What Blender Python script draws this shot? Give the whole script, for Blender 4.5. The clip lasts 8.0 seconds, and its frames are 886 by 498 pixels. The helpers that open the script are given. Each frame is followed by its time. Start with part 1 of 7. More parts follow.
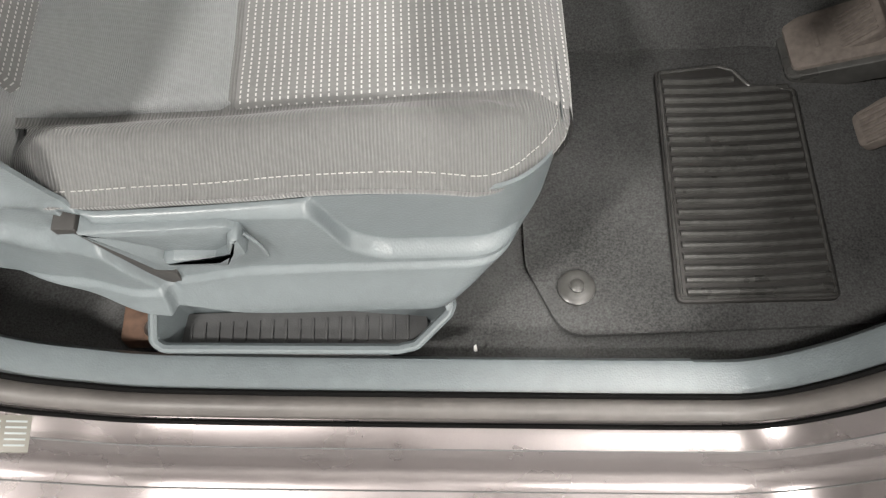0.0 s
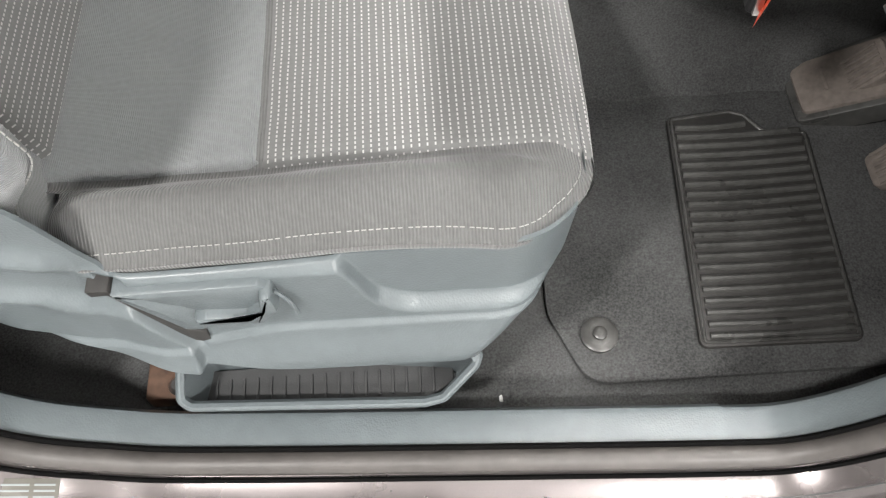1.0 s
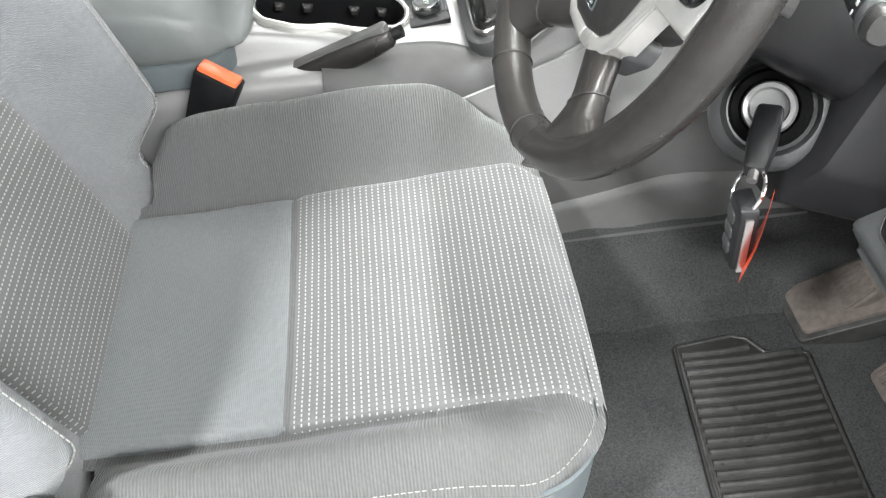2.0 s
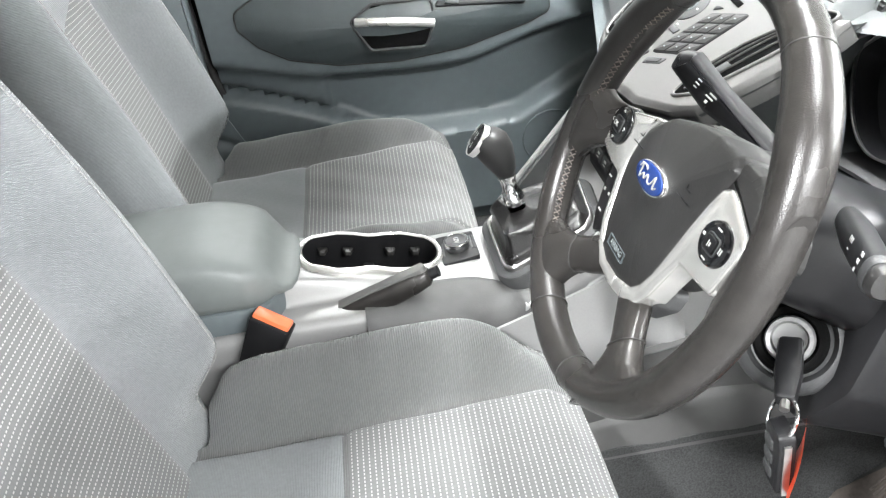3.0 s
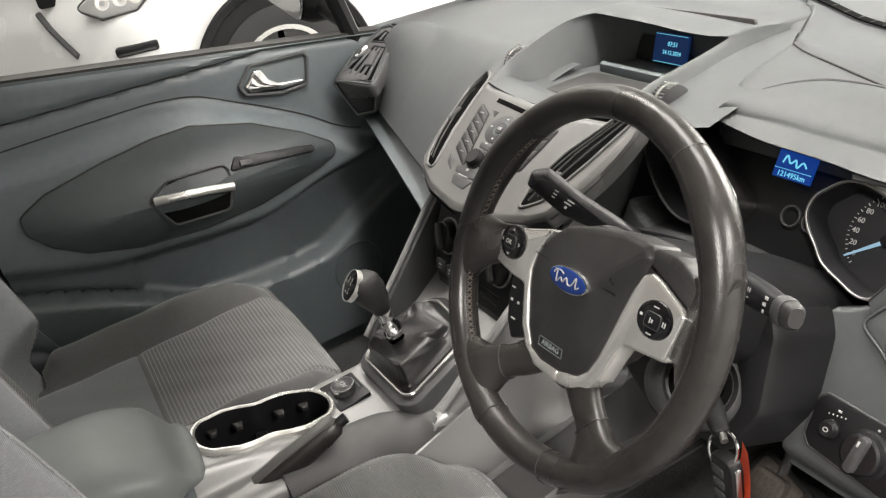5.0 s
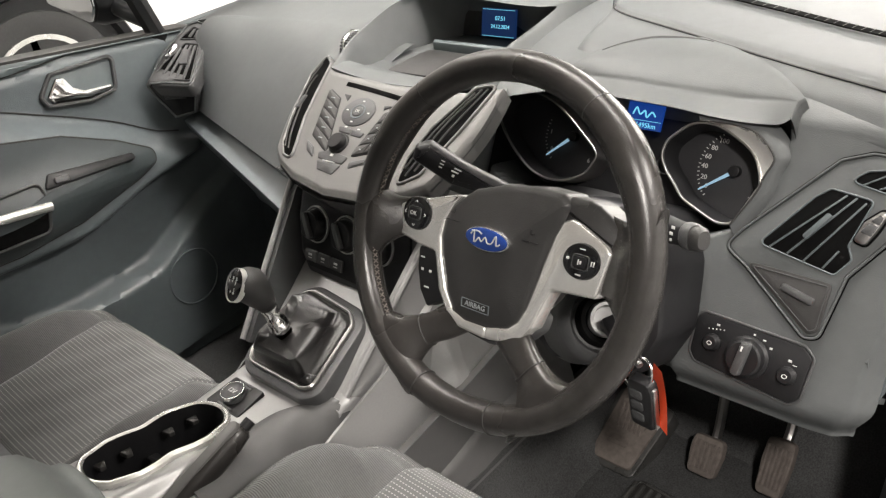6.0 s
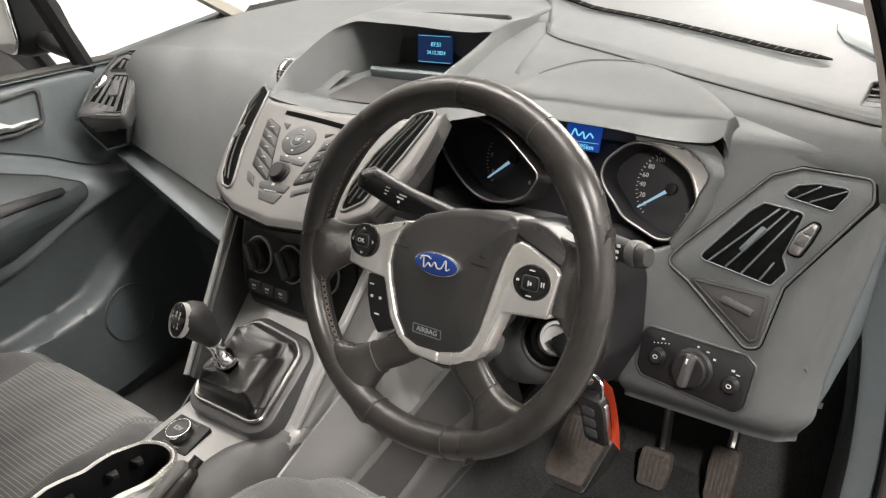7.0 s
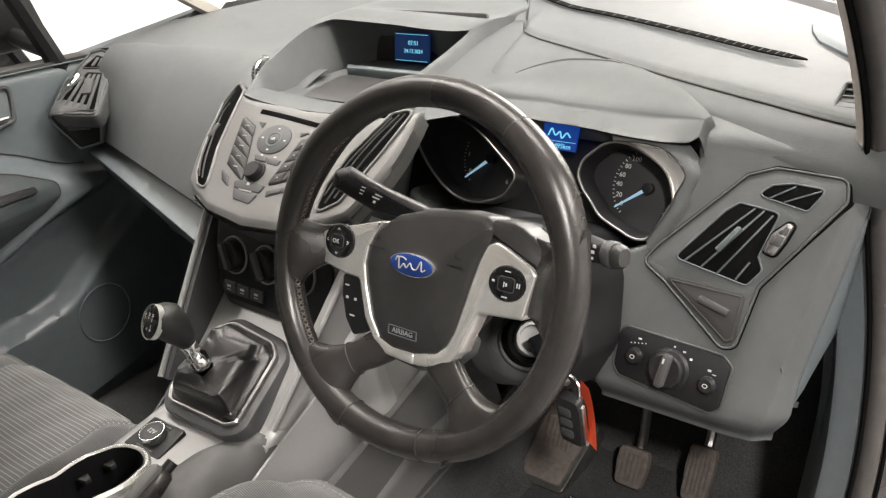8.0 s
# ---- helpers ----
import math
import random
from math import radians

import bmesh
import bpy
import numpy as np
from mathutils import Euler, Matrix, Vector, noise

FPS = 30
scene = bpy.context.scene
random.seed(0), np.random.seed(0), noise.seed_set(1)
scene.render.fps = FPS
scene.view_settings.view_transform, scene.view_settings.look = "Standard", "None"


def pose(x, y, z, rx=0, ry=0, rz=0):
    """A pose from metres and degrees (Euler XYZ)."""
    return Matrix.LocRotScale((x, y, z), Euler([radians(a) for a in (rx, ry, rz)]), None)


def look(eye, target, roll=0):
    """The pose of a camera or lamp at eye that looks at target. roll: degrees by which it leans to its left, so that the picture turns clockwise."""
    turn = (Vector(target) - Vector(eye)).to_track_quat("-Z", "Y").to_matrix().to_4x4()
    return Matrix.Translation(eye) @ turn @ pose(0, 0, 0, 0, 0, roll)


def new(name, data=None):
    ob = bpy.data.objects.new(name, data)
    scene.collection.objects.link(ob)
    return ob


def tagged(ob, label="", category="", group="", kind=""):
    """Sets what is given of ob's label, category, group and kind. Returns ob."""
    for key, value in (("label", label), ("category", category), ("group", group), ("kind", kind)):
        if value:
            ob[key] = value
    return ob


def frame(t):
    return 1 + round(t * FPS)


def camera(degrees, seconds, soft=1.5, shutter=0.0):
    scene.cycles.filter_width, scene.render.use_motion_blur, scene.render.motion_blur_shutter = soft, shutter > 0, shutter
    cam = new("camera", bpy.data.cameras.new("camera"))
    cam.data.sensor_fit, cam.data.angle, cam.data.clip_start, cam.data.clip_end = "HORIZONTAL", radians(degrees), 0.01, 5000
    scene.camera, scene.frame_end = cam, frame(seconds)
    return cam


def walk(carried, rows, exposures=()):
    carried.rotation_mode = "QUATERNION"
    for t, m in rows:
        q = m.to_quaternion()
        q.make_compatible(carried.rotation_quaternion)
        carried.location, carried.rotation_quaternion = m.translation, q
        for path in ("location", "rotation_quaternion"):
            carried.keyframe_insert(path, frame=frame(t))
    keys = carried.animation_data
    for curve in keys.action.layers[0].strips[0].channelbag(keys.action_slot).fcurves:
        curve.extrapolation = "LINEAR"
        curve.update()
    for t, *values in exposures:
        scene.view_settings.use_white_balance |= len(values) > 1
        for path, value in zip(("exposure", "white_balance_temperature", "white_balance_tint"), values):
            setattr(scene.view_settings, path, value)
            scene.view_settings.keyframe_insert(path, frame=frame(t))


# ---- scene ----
cam = camera(56.7, 8.0, soft=1.25)
PATH = [
    (0, (-0.052, -0.935, 0.838), (-0.029, -0.055, -0.958), -0.9),
    (0.5, (-0.062, -0.938, 0.84), (-0.057, -0.066, -0.96), -2.3),
    (0.8, (-0.065, -0.933, 0.844), (-0.058, -0.019, -0.935), -3.2),
    (1, (-0.072, -0.931, 0.846), (-0.051, 0.047, -0.899), -2.6),
    (1.2, (-0.071, -0.929, 0.846), (-0.048, 0.123, -0.855), -3.2),
    (1.5, (-0.068, -0.921, 0.87), (-0.041, 0.232, -0.764), -4.3),
    (1.8, (-0.069, -0.919, 0.89), (-0.031, 0.367, -0.641), -4.9),
    (2, (-0.071, -0.919, 0.904), (-0.036, 0.46, -0.544), -5.8),
    (2.2, (-0.072, -0.918, 0.917), (-0.058, 0.528, -0.465), -7.1),
    (3.3, (-0.112, -0.955, 0.999), (-0.008, 0.794, 0.033), -8.1),
    (3.5, (-0.114, -0.97, 1.013), (0.009, 0.812, 0.113), -7.9),
    (4, (-0.11, -1.014, 1.043), (0.04, 0.808, 0.232), -8.5),
    (4.5, (-0.152, -0.998, 1.048), (0.068, 0.807, 0.216), -10.4),
    (4.7, (-0.188, -0.969, 1.045), (0.2, 0.794, 0.184), -11.5),
    (5, (-0.277, -0.93, 1.047), (0.46, 0.69, 0.134), -11.5),
    (5.2, (-0.319, -0.909, 1.054), (0.563, 0.615, 0.105), -11.4),
    (6.3, (-0.408, -0.861, 1.058), (0.795, 0.383, 0.055), -10.8),
    (6.5, (-0.411, -0.86, 1.061), (0.831, 0.355, 0.071), -10.5),
    (7, (-0.407, -0.856, 1.062), (0.861, 0.332, 0.072), -10.6),
    (7.5, (-0.4, -0.856, 1.061), (0.881, 0.311, 0.063), -10.6),
    (8, (-0.398, -0.856, 1.06), (0.895, 0.295, 0.059), -10.0),
]
walk(cam, [(t, look(eye, target, roll)) for t, eye, target, roll in PATH],
     exposures=[(0.0, 0.42, 6750, 11), (0.9, 0.40, 6600, 11), (2.0, 0.88, 6250, 9), (3.5, 1.1, 6200, 9), (4.2, 0.36, 6350, 11), (5.0, -0.1, 6750, 12), (6.5, 0.0, 6850, 13), (8.0, 0.0, 6850, 13)])

# ---- world and lights: a white-walled hall with ceiling light panels ----
world = bpy.data.worlds.new("hall_air")
scene.world = world
world.use_nodes = True
world.node_tree.nodes["Background"].inputs[0].default_value = (0.9, 0.95, 1.0, 1)
world.node_tree.nodes["Background"].inputs[1].default_value = 0.15
GROUND = -0.36
CEIL = 2.75
TAU = 2 * math.pi


def lamp(name, at, aim, sx, sy, watts, colour=(1, 0.98, 0.95)):
    data = bpy.data.lights.new(name, "AREA")
    data.shape, data.size, data.size_y, data.energy, data.color = "RECTANGLE", sx, sy, watts, colour
    ob = new(name, data)
    ob.matrix_world = look(at, aim)
    return ob


# unseen panels, placed and powered to brighten backrests, cushions and dashboard top
PANELS = [(-1.4, -1.95, 0.32, 0.2, 112), (1.3, -3.1, 1.6, 0.4, 190), (0.3, 2.6, 3.0, 0.5, 45), (0.72, 0.0, 0.4, 3.0, 85), (6.8, 0.0, 0.5, 4.0, 1180)]
for px, py, sx, sy, watts in PANELS:
    lamp("panel_light", (px, py, CEIL - 0.06), (px, py + 0.001, 0), sx, sy, watts)

# ---- materials ----


def mat(name, colour, rough=0.5, metal=0.0, var=0.12, scale=60.0, bump=0.15, cells=0.0, coat=0.0, wear=0.0, big=4.0):
    """A surface with grain, two scales of tone and, with cells, a moulded leather grain."""
    m = bpy.data.materials.new(name)
    m.use_nodes = True
    nt = m.node_tree
    bs = nt.nodes["Principled BSDF"]
    co = nt.nodes.new("ShaderNodeTexCoord")
    n1 = nt.nodes.new("ShaderNodeTexNoise")
    n2 = nt.nodes.new("ShaderNodeTexNoise")
    n1.inputs["Scale"].default_value, n1.inputs["Detail"].default_value = scale, 4
    n2.inputs["Scale"].default_value, n2.inputs["Detail"].default_value = big, 5
    for n in (n1, n2):
        nt.links.new(co.outputs["Object"], n.inputs["Vector"])
    add = nt.nodes.new("ShaderNodeMath")
    add.operation = "ADD"
    nt.links.new(n1.outputs[0], add.inputs[0])
    nt.links.new(n2.outputs[0], add.inputs[1])
    ramp = nt.nodes.new("ShaderNodeMapRange")
    ramp.inputs["From Min"].default_value, ramp.inputs["From Max"].default_value = 0.7, 1.3
    ramp.inputs["To Min"].default_value, ramp.inputs["To Max"].default_value = 1 - var, 1 + var
    nt.links.new(add.outputs[0], ramp.inputs["Value"])
    mul = nt.nodes.new("ShaderNodeMix")
    mul.data_type, mul.blend_type = "RGBA", "MULTIPLY"
    mul.inputs["Factor"].default_value = 1.0
    mul.inputs["A"].default_value = (*colour, 1)
    nt.links.new(ramp.outputs[0], mul.inputs["B"])
    nt.links.new(mul.outputs["Result"], bs.inputs["Base Color"])
    rr = nt.nodes.new("ShaderNodeMapRange")
    rr.inputs["From Min"].default_value, rr.inputs["From Max"].default_value = 0.3, 0.7
    rr.inputs["To Min"].default_value = max(0.02, rough - 0.06 - wear)
    rr.inputs["To Max"].default_value = min(1.0, rough + 0.06)
    nt.links.new(n2.outputs[0], rr.inputs["Value"])
    nt.links.new(rr.outputs[0], bs.inputs["Roughness"])
    bs.inputs["Metallic"].default_value = metal
    bs.inputs["Coat Weight"].default_value = coat
    bs.inputs["Coat Roughness"].default_value = 0.08
    if bump > 0:
        bp = nt.nodes.new("ShaderNodeBump")
        bp.inputs["Strength"].default_value, bp.inputs["Distance"].default_value = bump, 0.0006
        if cells:
            vo = nt.nodes.new("ShaderNodeTexVoronoi")
            vo.inputs["Scale"].default_value = cells
            nt.links.new(co.outputs["Object"], vo.inputs["Vector"])
            nt.links.new(vo.outputs["Distance"], bp.inputs["Height"])
        else:
            nt.links.new(n1.outputs[0], bp.inputs["Height"])
        nt.links.new(bp.outputs[0], bs.inputs["Normal"])
    return m


def glow(name, colour, strength):
    m = bpy.data.materials.new(name)
    m.use_nodes = True
    bs = m.node_tree.nodes["Principled BSDF"]
    bs.inputs["Base Color"].default_value = (*[c * 0.2 for c in colour], 1)
    bs.inputs["Emission Color"].default_value = (*colour, 1)
    bs.inputs["Emission Strength"].default_value = strength
    return m


def clear(name, tint=(1, 1, 1), rough=0.0):
    m = bpy.data.materials.new(name)
    m.use_nodes = True
    bs = m.node_tree.nodes["Principled BSDF"]
    bs.inputs["Base Color"].default_value = (*tint, 1)
    bs.inputs["Transmission Weight"].default_value = 1.0
    bs.inputs["Roughness"].default_value = rough
    bs.inputs["IOR"].default_value = 1.02
    return m


def weave(name, base, dot, px, py, duty, rib, ply=0.16):
    """Woven seat cloth: fine ribs, and light dashes in rows when duty is above 0."""
    m = mat(name, base, 0.92, 0, 0.1, 220, 0.0, big=5)
    nt = m.node_tree
    bs = nt.nodes["Principled BSDF"]
    bs.inputs["Sheen Weight"].default_value = 0.25
    co = nt.nodes.new("ShaderNodeUVMap")
    sep = nt.nodes.new("ShaderNodeSeparateXYZ")
    nt.links.new(co.outputs[0], sep.inputs[0])

    def wave(axis, period, phase=0.0):
        a = nt.nodes.new("ShaderNodeMath")
        a.operation = "MULTIPLY_ADD"
        nt.links.new(sep.outputs[axis], a.inputs[0])
        a.inputs[1].default_value, a.inputs[2].default_value = TAU / period, phase
        b = nt.nodes.new("ShaderNodeMath")
        b.operation = "SINE"
        nt.links.new(a.outputs[0], b.inputs[0])
        return b

    def step(node, lo, hi):
        r = nt.nodes.new("ShaderNodeMapRange")
        r.inputs["From Min"].default_value, r.inputs["From Max"].default_value = lo, hi
        nt.links.new(node.outputs[0], r.inputs["Value"])
        return r

    ribs = wave("X", rib)
    height = ribs
    if duty > 0:
        sx = step(wave("X", px), 0.62, 0.97)
        sy = step(wave("Y", py), 1 - 2 * duty - 0.25, 1 - 2 * duty + 0.25)
        both = nt.nodes.new("ShaderNodeMath")
        both.operation = "MULTIPLY"
        nt.links.new(sx.outputs[0], both.inputs[0])
        nt.links.new(sy.outputs[0], both.inputs[1])
        mix = nt.nodes.new("ShaderNodeMix")
        mix.data_type = "RGBA"
        mix.inputs["B"].default_value = (*dot, 1)
        src = bs.inputs["Base Color"].links[0].from_socket
        nt.links.new(both.outputs[0], mix.inputs["Factor"])
        nt.links.new(src, mix.inputs["A"])
        nt.links.new(mix.outputs["Result"], bs.inputs["Base Color"])
        height = both
    else:
        tone = nt.nodes.new("ShaderNodeMapRange")
        tone.inputs["From Min"].default_value, tone.inputs["From Max"].default_value = -1, 1
        tone.inputs["To Min"].default_value, tone.inputs["To Max"].default_value = 1 - ply, 1 + 0.7 * ply
        nt.links.new(ribs.outputs[0], tone.inputs["Value"])
        mix = nt.nodes.new("ShaderNodeMix")
        mix.data_type, mix.blend_type = "RGBA", "MULTIPLY"
        mix.inputs["Factor"].default_value = 1
        src = bs.inputs["Base Color"].links[0].from_socket
        nt.links.new(src, mix.inputs["A"])
        nt.links.new(tone.outputs[0], mix.inputs["B"])
        nt.links.new(mix.outputs["Result"], bs.inputs["Base Color"])
    bp = nt.nodes.new("ShaderNodeBump")
    bp.inputs["Strength"].default_value, bp.inputs["Distance"].default_value = 0.5, 0.0008
    nt.links.new(height.outputs[0], bp.inputs["Height"])
    nt.links.new(bp.outputs[0], bs.inputs["Normal"])
    return m


M = {
    "dash": mat("soft_dash_plastic", (0.072, 0.078, 0.079), 0.56, cells=800, bump=0.16, var=0.07),
    "trim": mat("grey_teal_trim_plastic", (0.106, 0.124, 0.131), 0.37, cells=500, bump=0.25, var=0.07),
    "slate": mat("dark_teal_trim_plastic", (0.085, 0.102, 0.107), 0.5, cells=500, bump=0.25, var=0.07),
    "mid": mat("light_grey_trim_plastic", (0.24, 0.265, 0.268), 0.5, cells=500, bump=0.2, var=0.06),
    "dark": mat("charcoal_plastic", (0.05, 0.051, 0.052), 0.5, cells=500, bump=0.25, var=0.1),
    "black": mat("black_plastic", (0.012, 0.012, 0.013), 0.4, scale=200, bump=0.08),
    "gloss": mat("gloss_black", (0.008, 0.008, 0.009), 0.12, bump=0.0, coat=0.5),
    "pad": mat("soft_charcoal_plastic", (0.027, 0.0265, 0.026), 0.46, cells=700, bump=0.2, var=0.1),
    "lower_grey": mat("lower_console_plastic", (0.078, 0.078, 0.077), 0.55, cells=600, bump=0.2, var=0.1),
    "rubber": mat("black_rubber", (0.022, 0.021, 0.02), 0.6, scale=160, bump=0.3, var=0.25),
    "leather": mat("black_leather", (0.026, 0.024, 0.0225), 0.33, cells=900, bump=0.16, var=0.18, wear=0.10),
    "gaiter": mat("soft_black_leather", (0.007, 0.0065, 0.0065), 0.40, cells=500, bump=0.35, wear=0.1),
    "silver": mat("satin_silver_paint", (0.80, 0.79, 0.76), 0.28, metal=0.74, scale=400, bump=0.03, var=0.04),
    "stack": mat("satin_grey_silver_paint", (0.135, 0.134, 0.130), 0.42, metal=0.3, scale=500, bump=0.04, var=0.05),
    "console": mat("silver_grey_console", (0.33, 0.33, 0.325), 0.38, metal=0.35, scale=400, bump=0.04, var=0.04),
    "chrome": mat("chrome", (0.85, 0.85, 0.85), 0.12, metal=1.0, bump=0.0, var=0.02),
    "steel": mat("worn_steel", (0.45, 0.44, 0.43), 0.35, metal=1.0, scale=150, bump=0.1),
    "paint": mat("bronze_silver_car_paint", (0.175, 0.158, 0.158), 0.29, metal=0.8, scale=900, bump=0.02, var=0.06, coat=0.7, big=9),
    "carpet": mat("charcoal_carpet", (0.040, 0.041, 0.041), 0.97, scale=420, bump=1.0, var=0.75, big=6),
    "matpad": mat("dusty_rubber_pad", (0.048, 0.048, 0.046), 0.31, scale=90, bump=0.4, var=0.35, big=16),
    "pedal": mat("dusty_pedal_rubber", (0.115, 0.098, 0.087), 0.85, scale=120, bump=0.4, var=0.3),
    "rust": mat("rusty_bracket", (0.09, 0.05, 0.032), 0.8, scale=80, bump=0.5, var=0.4),
    "beige": mat("pale_headliner", (0.62, 0.58, 0.52), 0.85, scale=400, bump=0.2, var=0.05),
    "cloth": weave("ribbed_grey_seat_cloth", (0.094, 0.096, 0.095), (0, 0, 0), 1, 1, 0, 0.0028),
    "cloth_dark": weave("plain_grey_seat_cloth", (0.166, 0.176, 0.181), (0, 0, 0), 1, 1, 0, 0.0018, 0.05),
    "insert": weave("dotted_grey_seat_cloth", (0.112, 0.114, 0.113), (0.36, 0.36, 0.35), 0.0067, 0.0050, 0.62, 0.003),
    "vinyl": mat("grey_green_soft_vinyl", (0.150, 0.163, 0.160), 0.48, cells=700, bump=0.15, var=0.06),
    "seal": mat("weathered_door_seal", (0.060, 0.055, 0.052), 0.5, scale=60, bump=0.15, var=0.2, big=10),
    "lock_metal": mat("dull_lock_metal", (0.34, 0.34, 0.34), 0.45, metal=0.7, bump=0.0, var=0.05),
    "thread": mat("pale_thread", (0.30, 0.30, 0.29), 0.9, bump=0.0),
    "print": mat("white_print", (0.5, 0.5, 0.49), 0.6, bump=0.0, var=0.02),
    "hall_wall": mat("white_hall_paint", (0.78, 0.78, 0.77), 0.8, scale=30, bump=0.1, var=0.03, big=0.6),
    "hall_floor": mat("grey_hall_floor", (0.2, 0.2, 0.2), 0.4, scale=20, bump=0.05, var=0.1, big=0.8),
    "white_car": mat("white_car_paint", (0.83, 0.83, 0.82), 0.25, scale=900, bump=0.0, var=0.02, coat=0.6),
    "tyre": mat("tyre_rubber", (0.03, 0.03, 0.03), 0.75, scale=120, bump=0.3, var=0.2),
    "orange": mat("orange_red_plastic", (0.75, 0.16, 0.06), 0.4, bump=0.0, var=0.05),
    "tag": mat("red_plastic_tag", (0.85, 0.09, 0.03), 0.4, bump=0.0, var=0.08),
    "blue": mat("dark_blue_enamel", (0.012, 0.035, 0.16), 0.22, bump=0.0, var=0.04, coat=0.5),
    "needle": glow("pale_blue_needle", (0.45, 0.75, 1.0), 0.5),
    "dial": mat("matte_dial_face", (0.018, 0.018, 0.02), 0.6, scale=300, bump=0.05),
    "screen": glow("blue_screen", (0.01, 0.1, 0.6), 0.36),
    "screen_dim": glow("dim_blue_screen", (0.008, 0.035, 0.13), 0.55),
    "cyan": glow("cyan_letters", (0.2, 0.75, 1.0), 0.9),
    "glass": clear("clear_glass", (0.97, 0.99, 0.98)),
    "deep": mat("deep_teal_armrest_skin", (0.048, 0.058, 0.061), 0.45, cells=500, bump=0.25, var=0.07),
    "side_grey": mat("grey_console_side_plastic", (0.085, 0.084, 0.083), 0.45, cells=600, bump=0.15, var=0.06),
    # near-black without gloss: paints the darkness of hollows onto shallow plates
    "void": mat("hollow_shade_black", (0.004, 0.004, 0.004), 0.95, bump=0.0, var=0.1),
    "label": mat("printed_label_film", (0.13, 0.125, 0.11), 0.45, bump=0.0, var=0.1),
}

M["black"].node_tree.nodes["Principled BSDF"].inputs["Specular IOR Level"].default_value = 0.3
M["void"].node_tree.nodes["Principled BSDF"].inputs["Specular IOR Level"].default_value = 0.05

# ---- shape helpers ----


def link(name, bm, material, parent=None, label="", sharp=38, uv=None):
    """One bmesh as one mesh object."""
    me = bpy.data.meshes.new(name)
    if uv is not None:
        layer = bm.loops.layers.uv.new("UVMap")
        for f in bm.faces:
            for lp in f.loops:
                lp[layer].uv = uv(lp.vert.co)
    for f in bm.faces:
        f.smooth = True
    bm.to_mesh(me)
    bm.free()
    me.materials.append(M[material])
    me.set_sharp_from_angle(angle=radians(sharp))
    ob = new(name, me)
    if parent is not None:
        ob.parent = parent
    if label:
        ob["label"] = label
    return ob


def part(name, bm, material, parent, label="", sharp=38, uv=None):
    return link(name, bm, material, parent, label, sharp, uv)


def thing(name, label, category, group="", kind="", at=(0, 0, 0)):
    ob = new(name)
    ob.location = at
    ob.empty_display_size = 0.05
    return tagged(ob, label, category, group, kind)


def axes(o, u, v):
    """A frame at o with its x along u, its y near v, its z out of the face."""
    u = Vector(u).normalized()
    n = u.cross(Vector(v)).normalized()
    w = n.cross(u)
    m = Matrix((u, w, n)).transposed().to_4x4()
    m.translation = Vector(o)
    return m


def rounded(pts, r=0.004, n=4):
    """A polygon with rounded corners; a point may carry its own radius."""
    out = []
    k = len(pts)
    for i in range(k):
        p = Vector(pts[i][:2])
        rad = pts[i][2] if len(pts[i]) > 2 else r
        a, b = Vector(pts[i - 1][:2]), Vector(pts[(i + 1) % k][:2])
        da, db = a - p, b - p
        if rad <= 0 or da.length < 1e-6 or db.length < 1e-6:
            out.append(p)
            continue
        ang = da.angle(db)
        cut = min(rad / max(math.tan(ang / 2), 0.05), da.length * 0.48, db.length * 0.48)
        p0, p1 = p + da.normalized() * cut, p + db.normalized() * cut
        for j in range(n + 1):
            t = j / n
            out.append(p0 * (1 - t) ** 2 + p * 2 * t * (1 - t) + p1 * t * t)
    return out


def area2(pts):
    return sum(a.x * b.y - b.x * a.y for a, b in zip(pts, pts[1:] + pts[:1])) / 2


def inset(pts, d):
    """The outline moved inwards by d (outwards if d is negative)."""
    s = 1 if area2(pts) > 0 else -1
    out = []
    k = len(pts)
    for i in range(k):
        a, p, b = pts[i - 1], pts[i], pts[(i + 1) % k]
        e0, e1 = (p - a), (b - p)
        if e0.length < 1e-9 or e1.length < 1e-9:
            out.append(p.copy())
            continue
        n0, n1 = Vector((-e0.y, e0.x)).normalized(), Vector((-e1.y, e1.x)).normalized()
        m = n0 + n1
        if m.length < 1e-6:
            m = n0
        m.normalize()
        out.append(p + m * s * d / max(0.5, m.dot(n0)))
    return out


def rings(bm, loops, closed=True, cap0=False, cap1=False):
    """Joins loops of points of equal count, one after another."""
    vs = [[bm.verts.new(p) for p in lp] for lp in loops]
    for a, b in zip(vs, vs[1:]):
        k = len(a)
        for i in range(k if closed else k - 1):
            j = (i + 1) % k
            try:
                bm.faces.new((a[i], a[j], b[j], b[i]))
            except ValueError:
                pass
    if cap0:
        bm.faces.new(list(reversed(vs[0])))
    if cap1:
        bm.faces.new(vs[-1])
    return vs


def slab(F, pts, front, back, bevel=0.002, dome=0.0, bm=None):
    """A plate with the given outline in the frame F, from height back to front, its front edge rounded."""
    bm = bm or bmesh.new()
    if area2(pts) < 0:
        pts = list(reversed(pts))
    lv = [(pts, back), (pts, front - bevel), (inset(pts, bevel * 0.3), front - bevel * 0.3), (inset(pts, bevel), front)]
    if dome:
        c = sum(pts, Vector((0, 0))) / len(pts)
        base = inset(pts, bevel)
        for s in (0.75, 0.5, 0.25):
            lv.append(([c + (p - c) * s for p in base], front + dome * (1 - s * s)))
    rings(bm, [[F @ Vector((p.x, p.y, h)) for p in lp] for lp, h in lv], cap0=True, cap1=True)
    bmesh.ops.recalc_face_normals(bm, faces=bm.faces)
    return bm


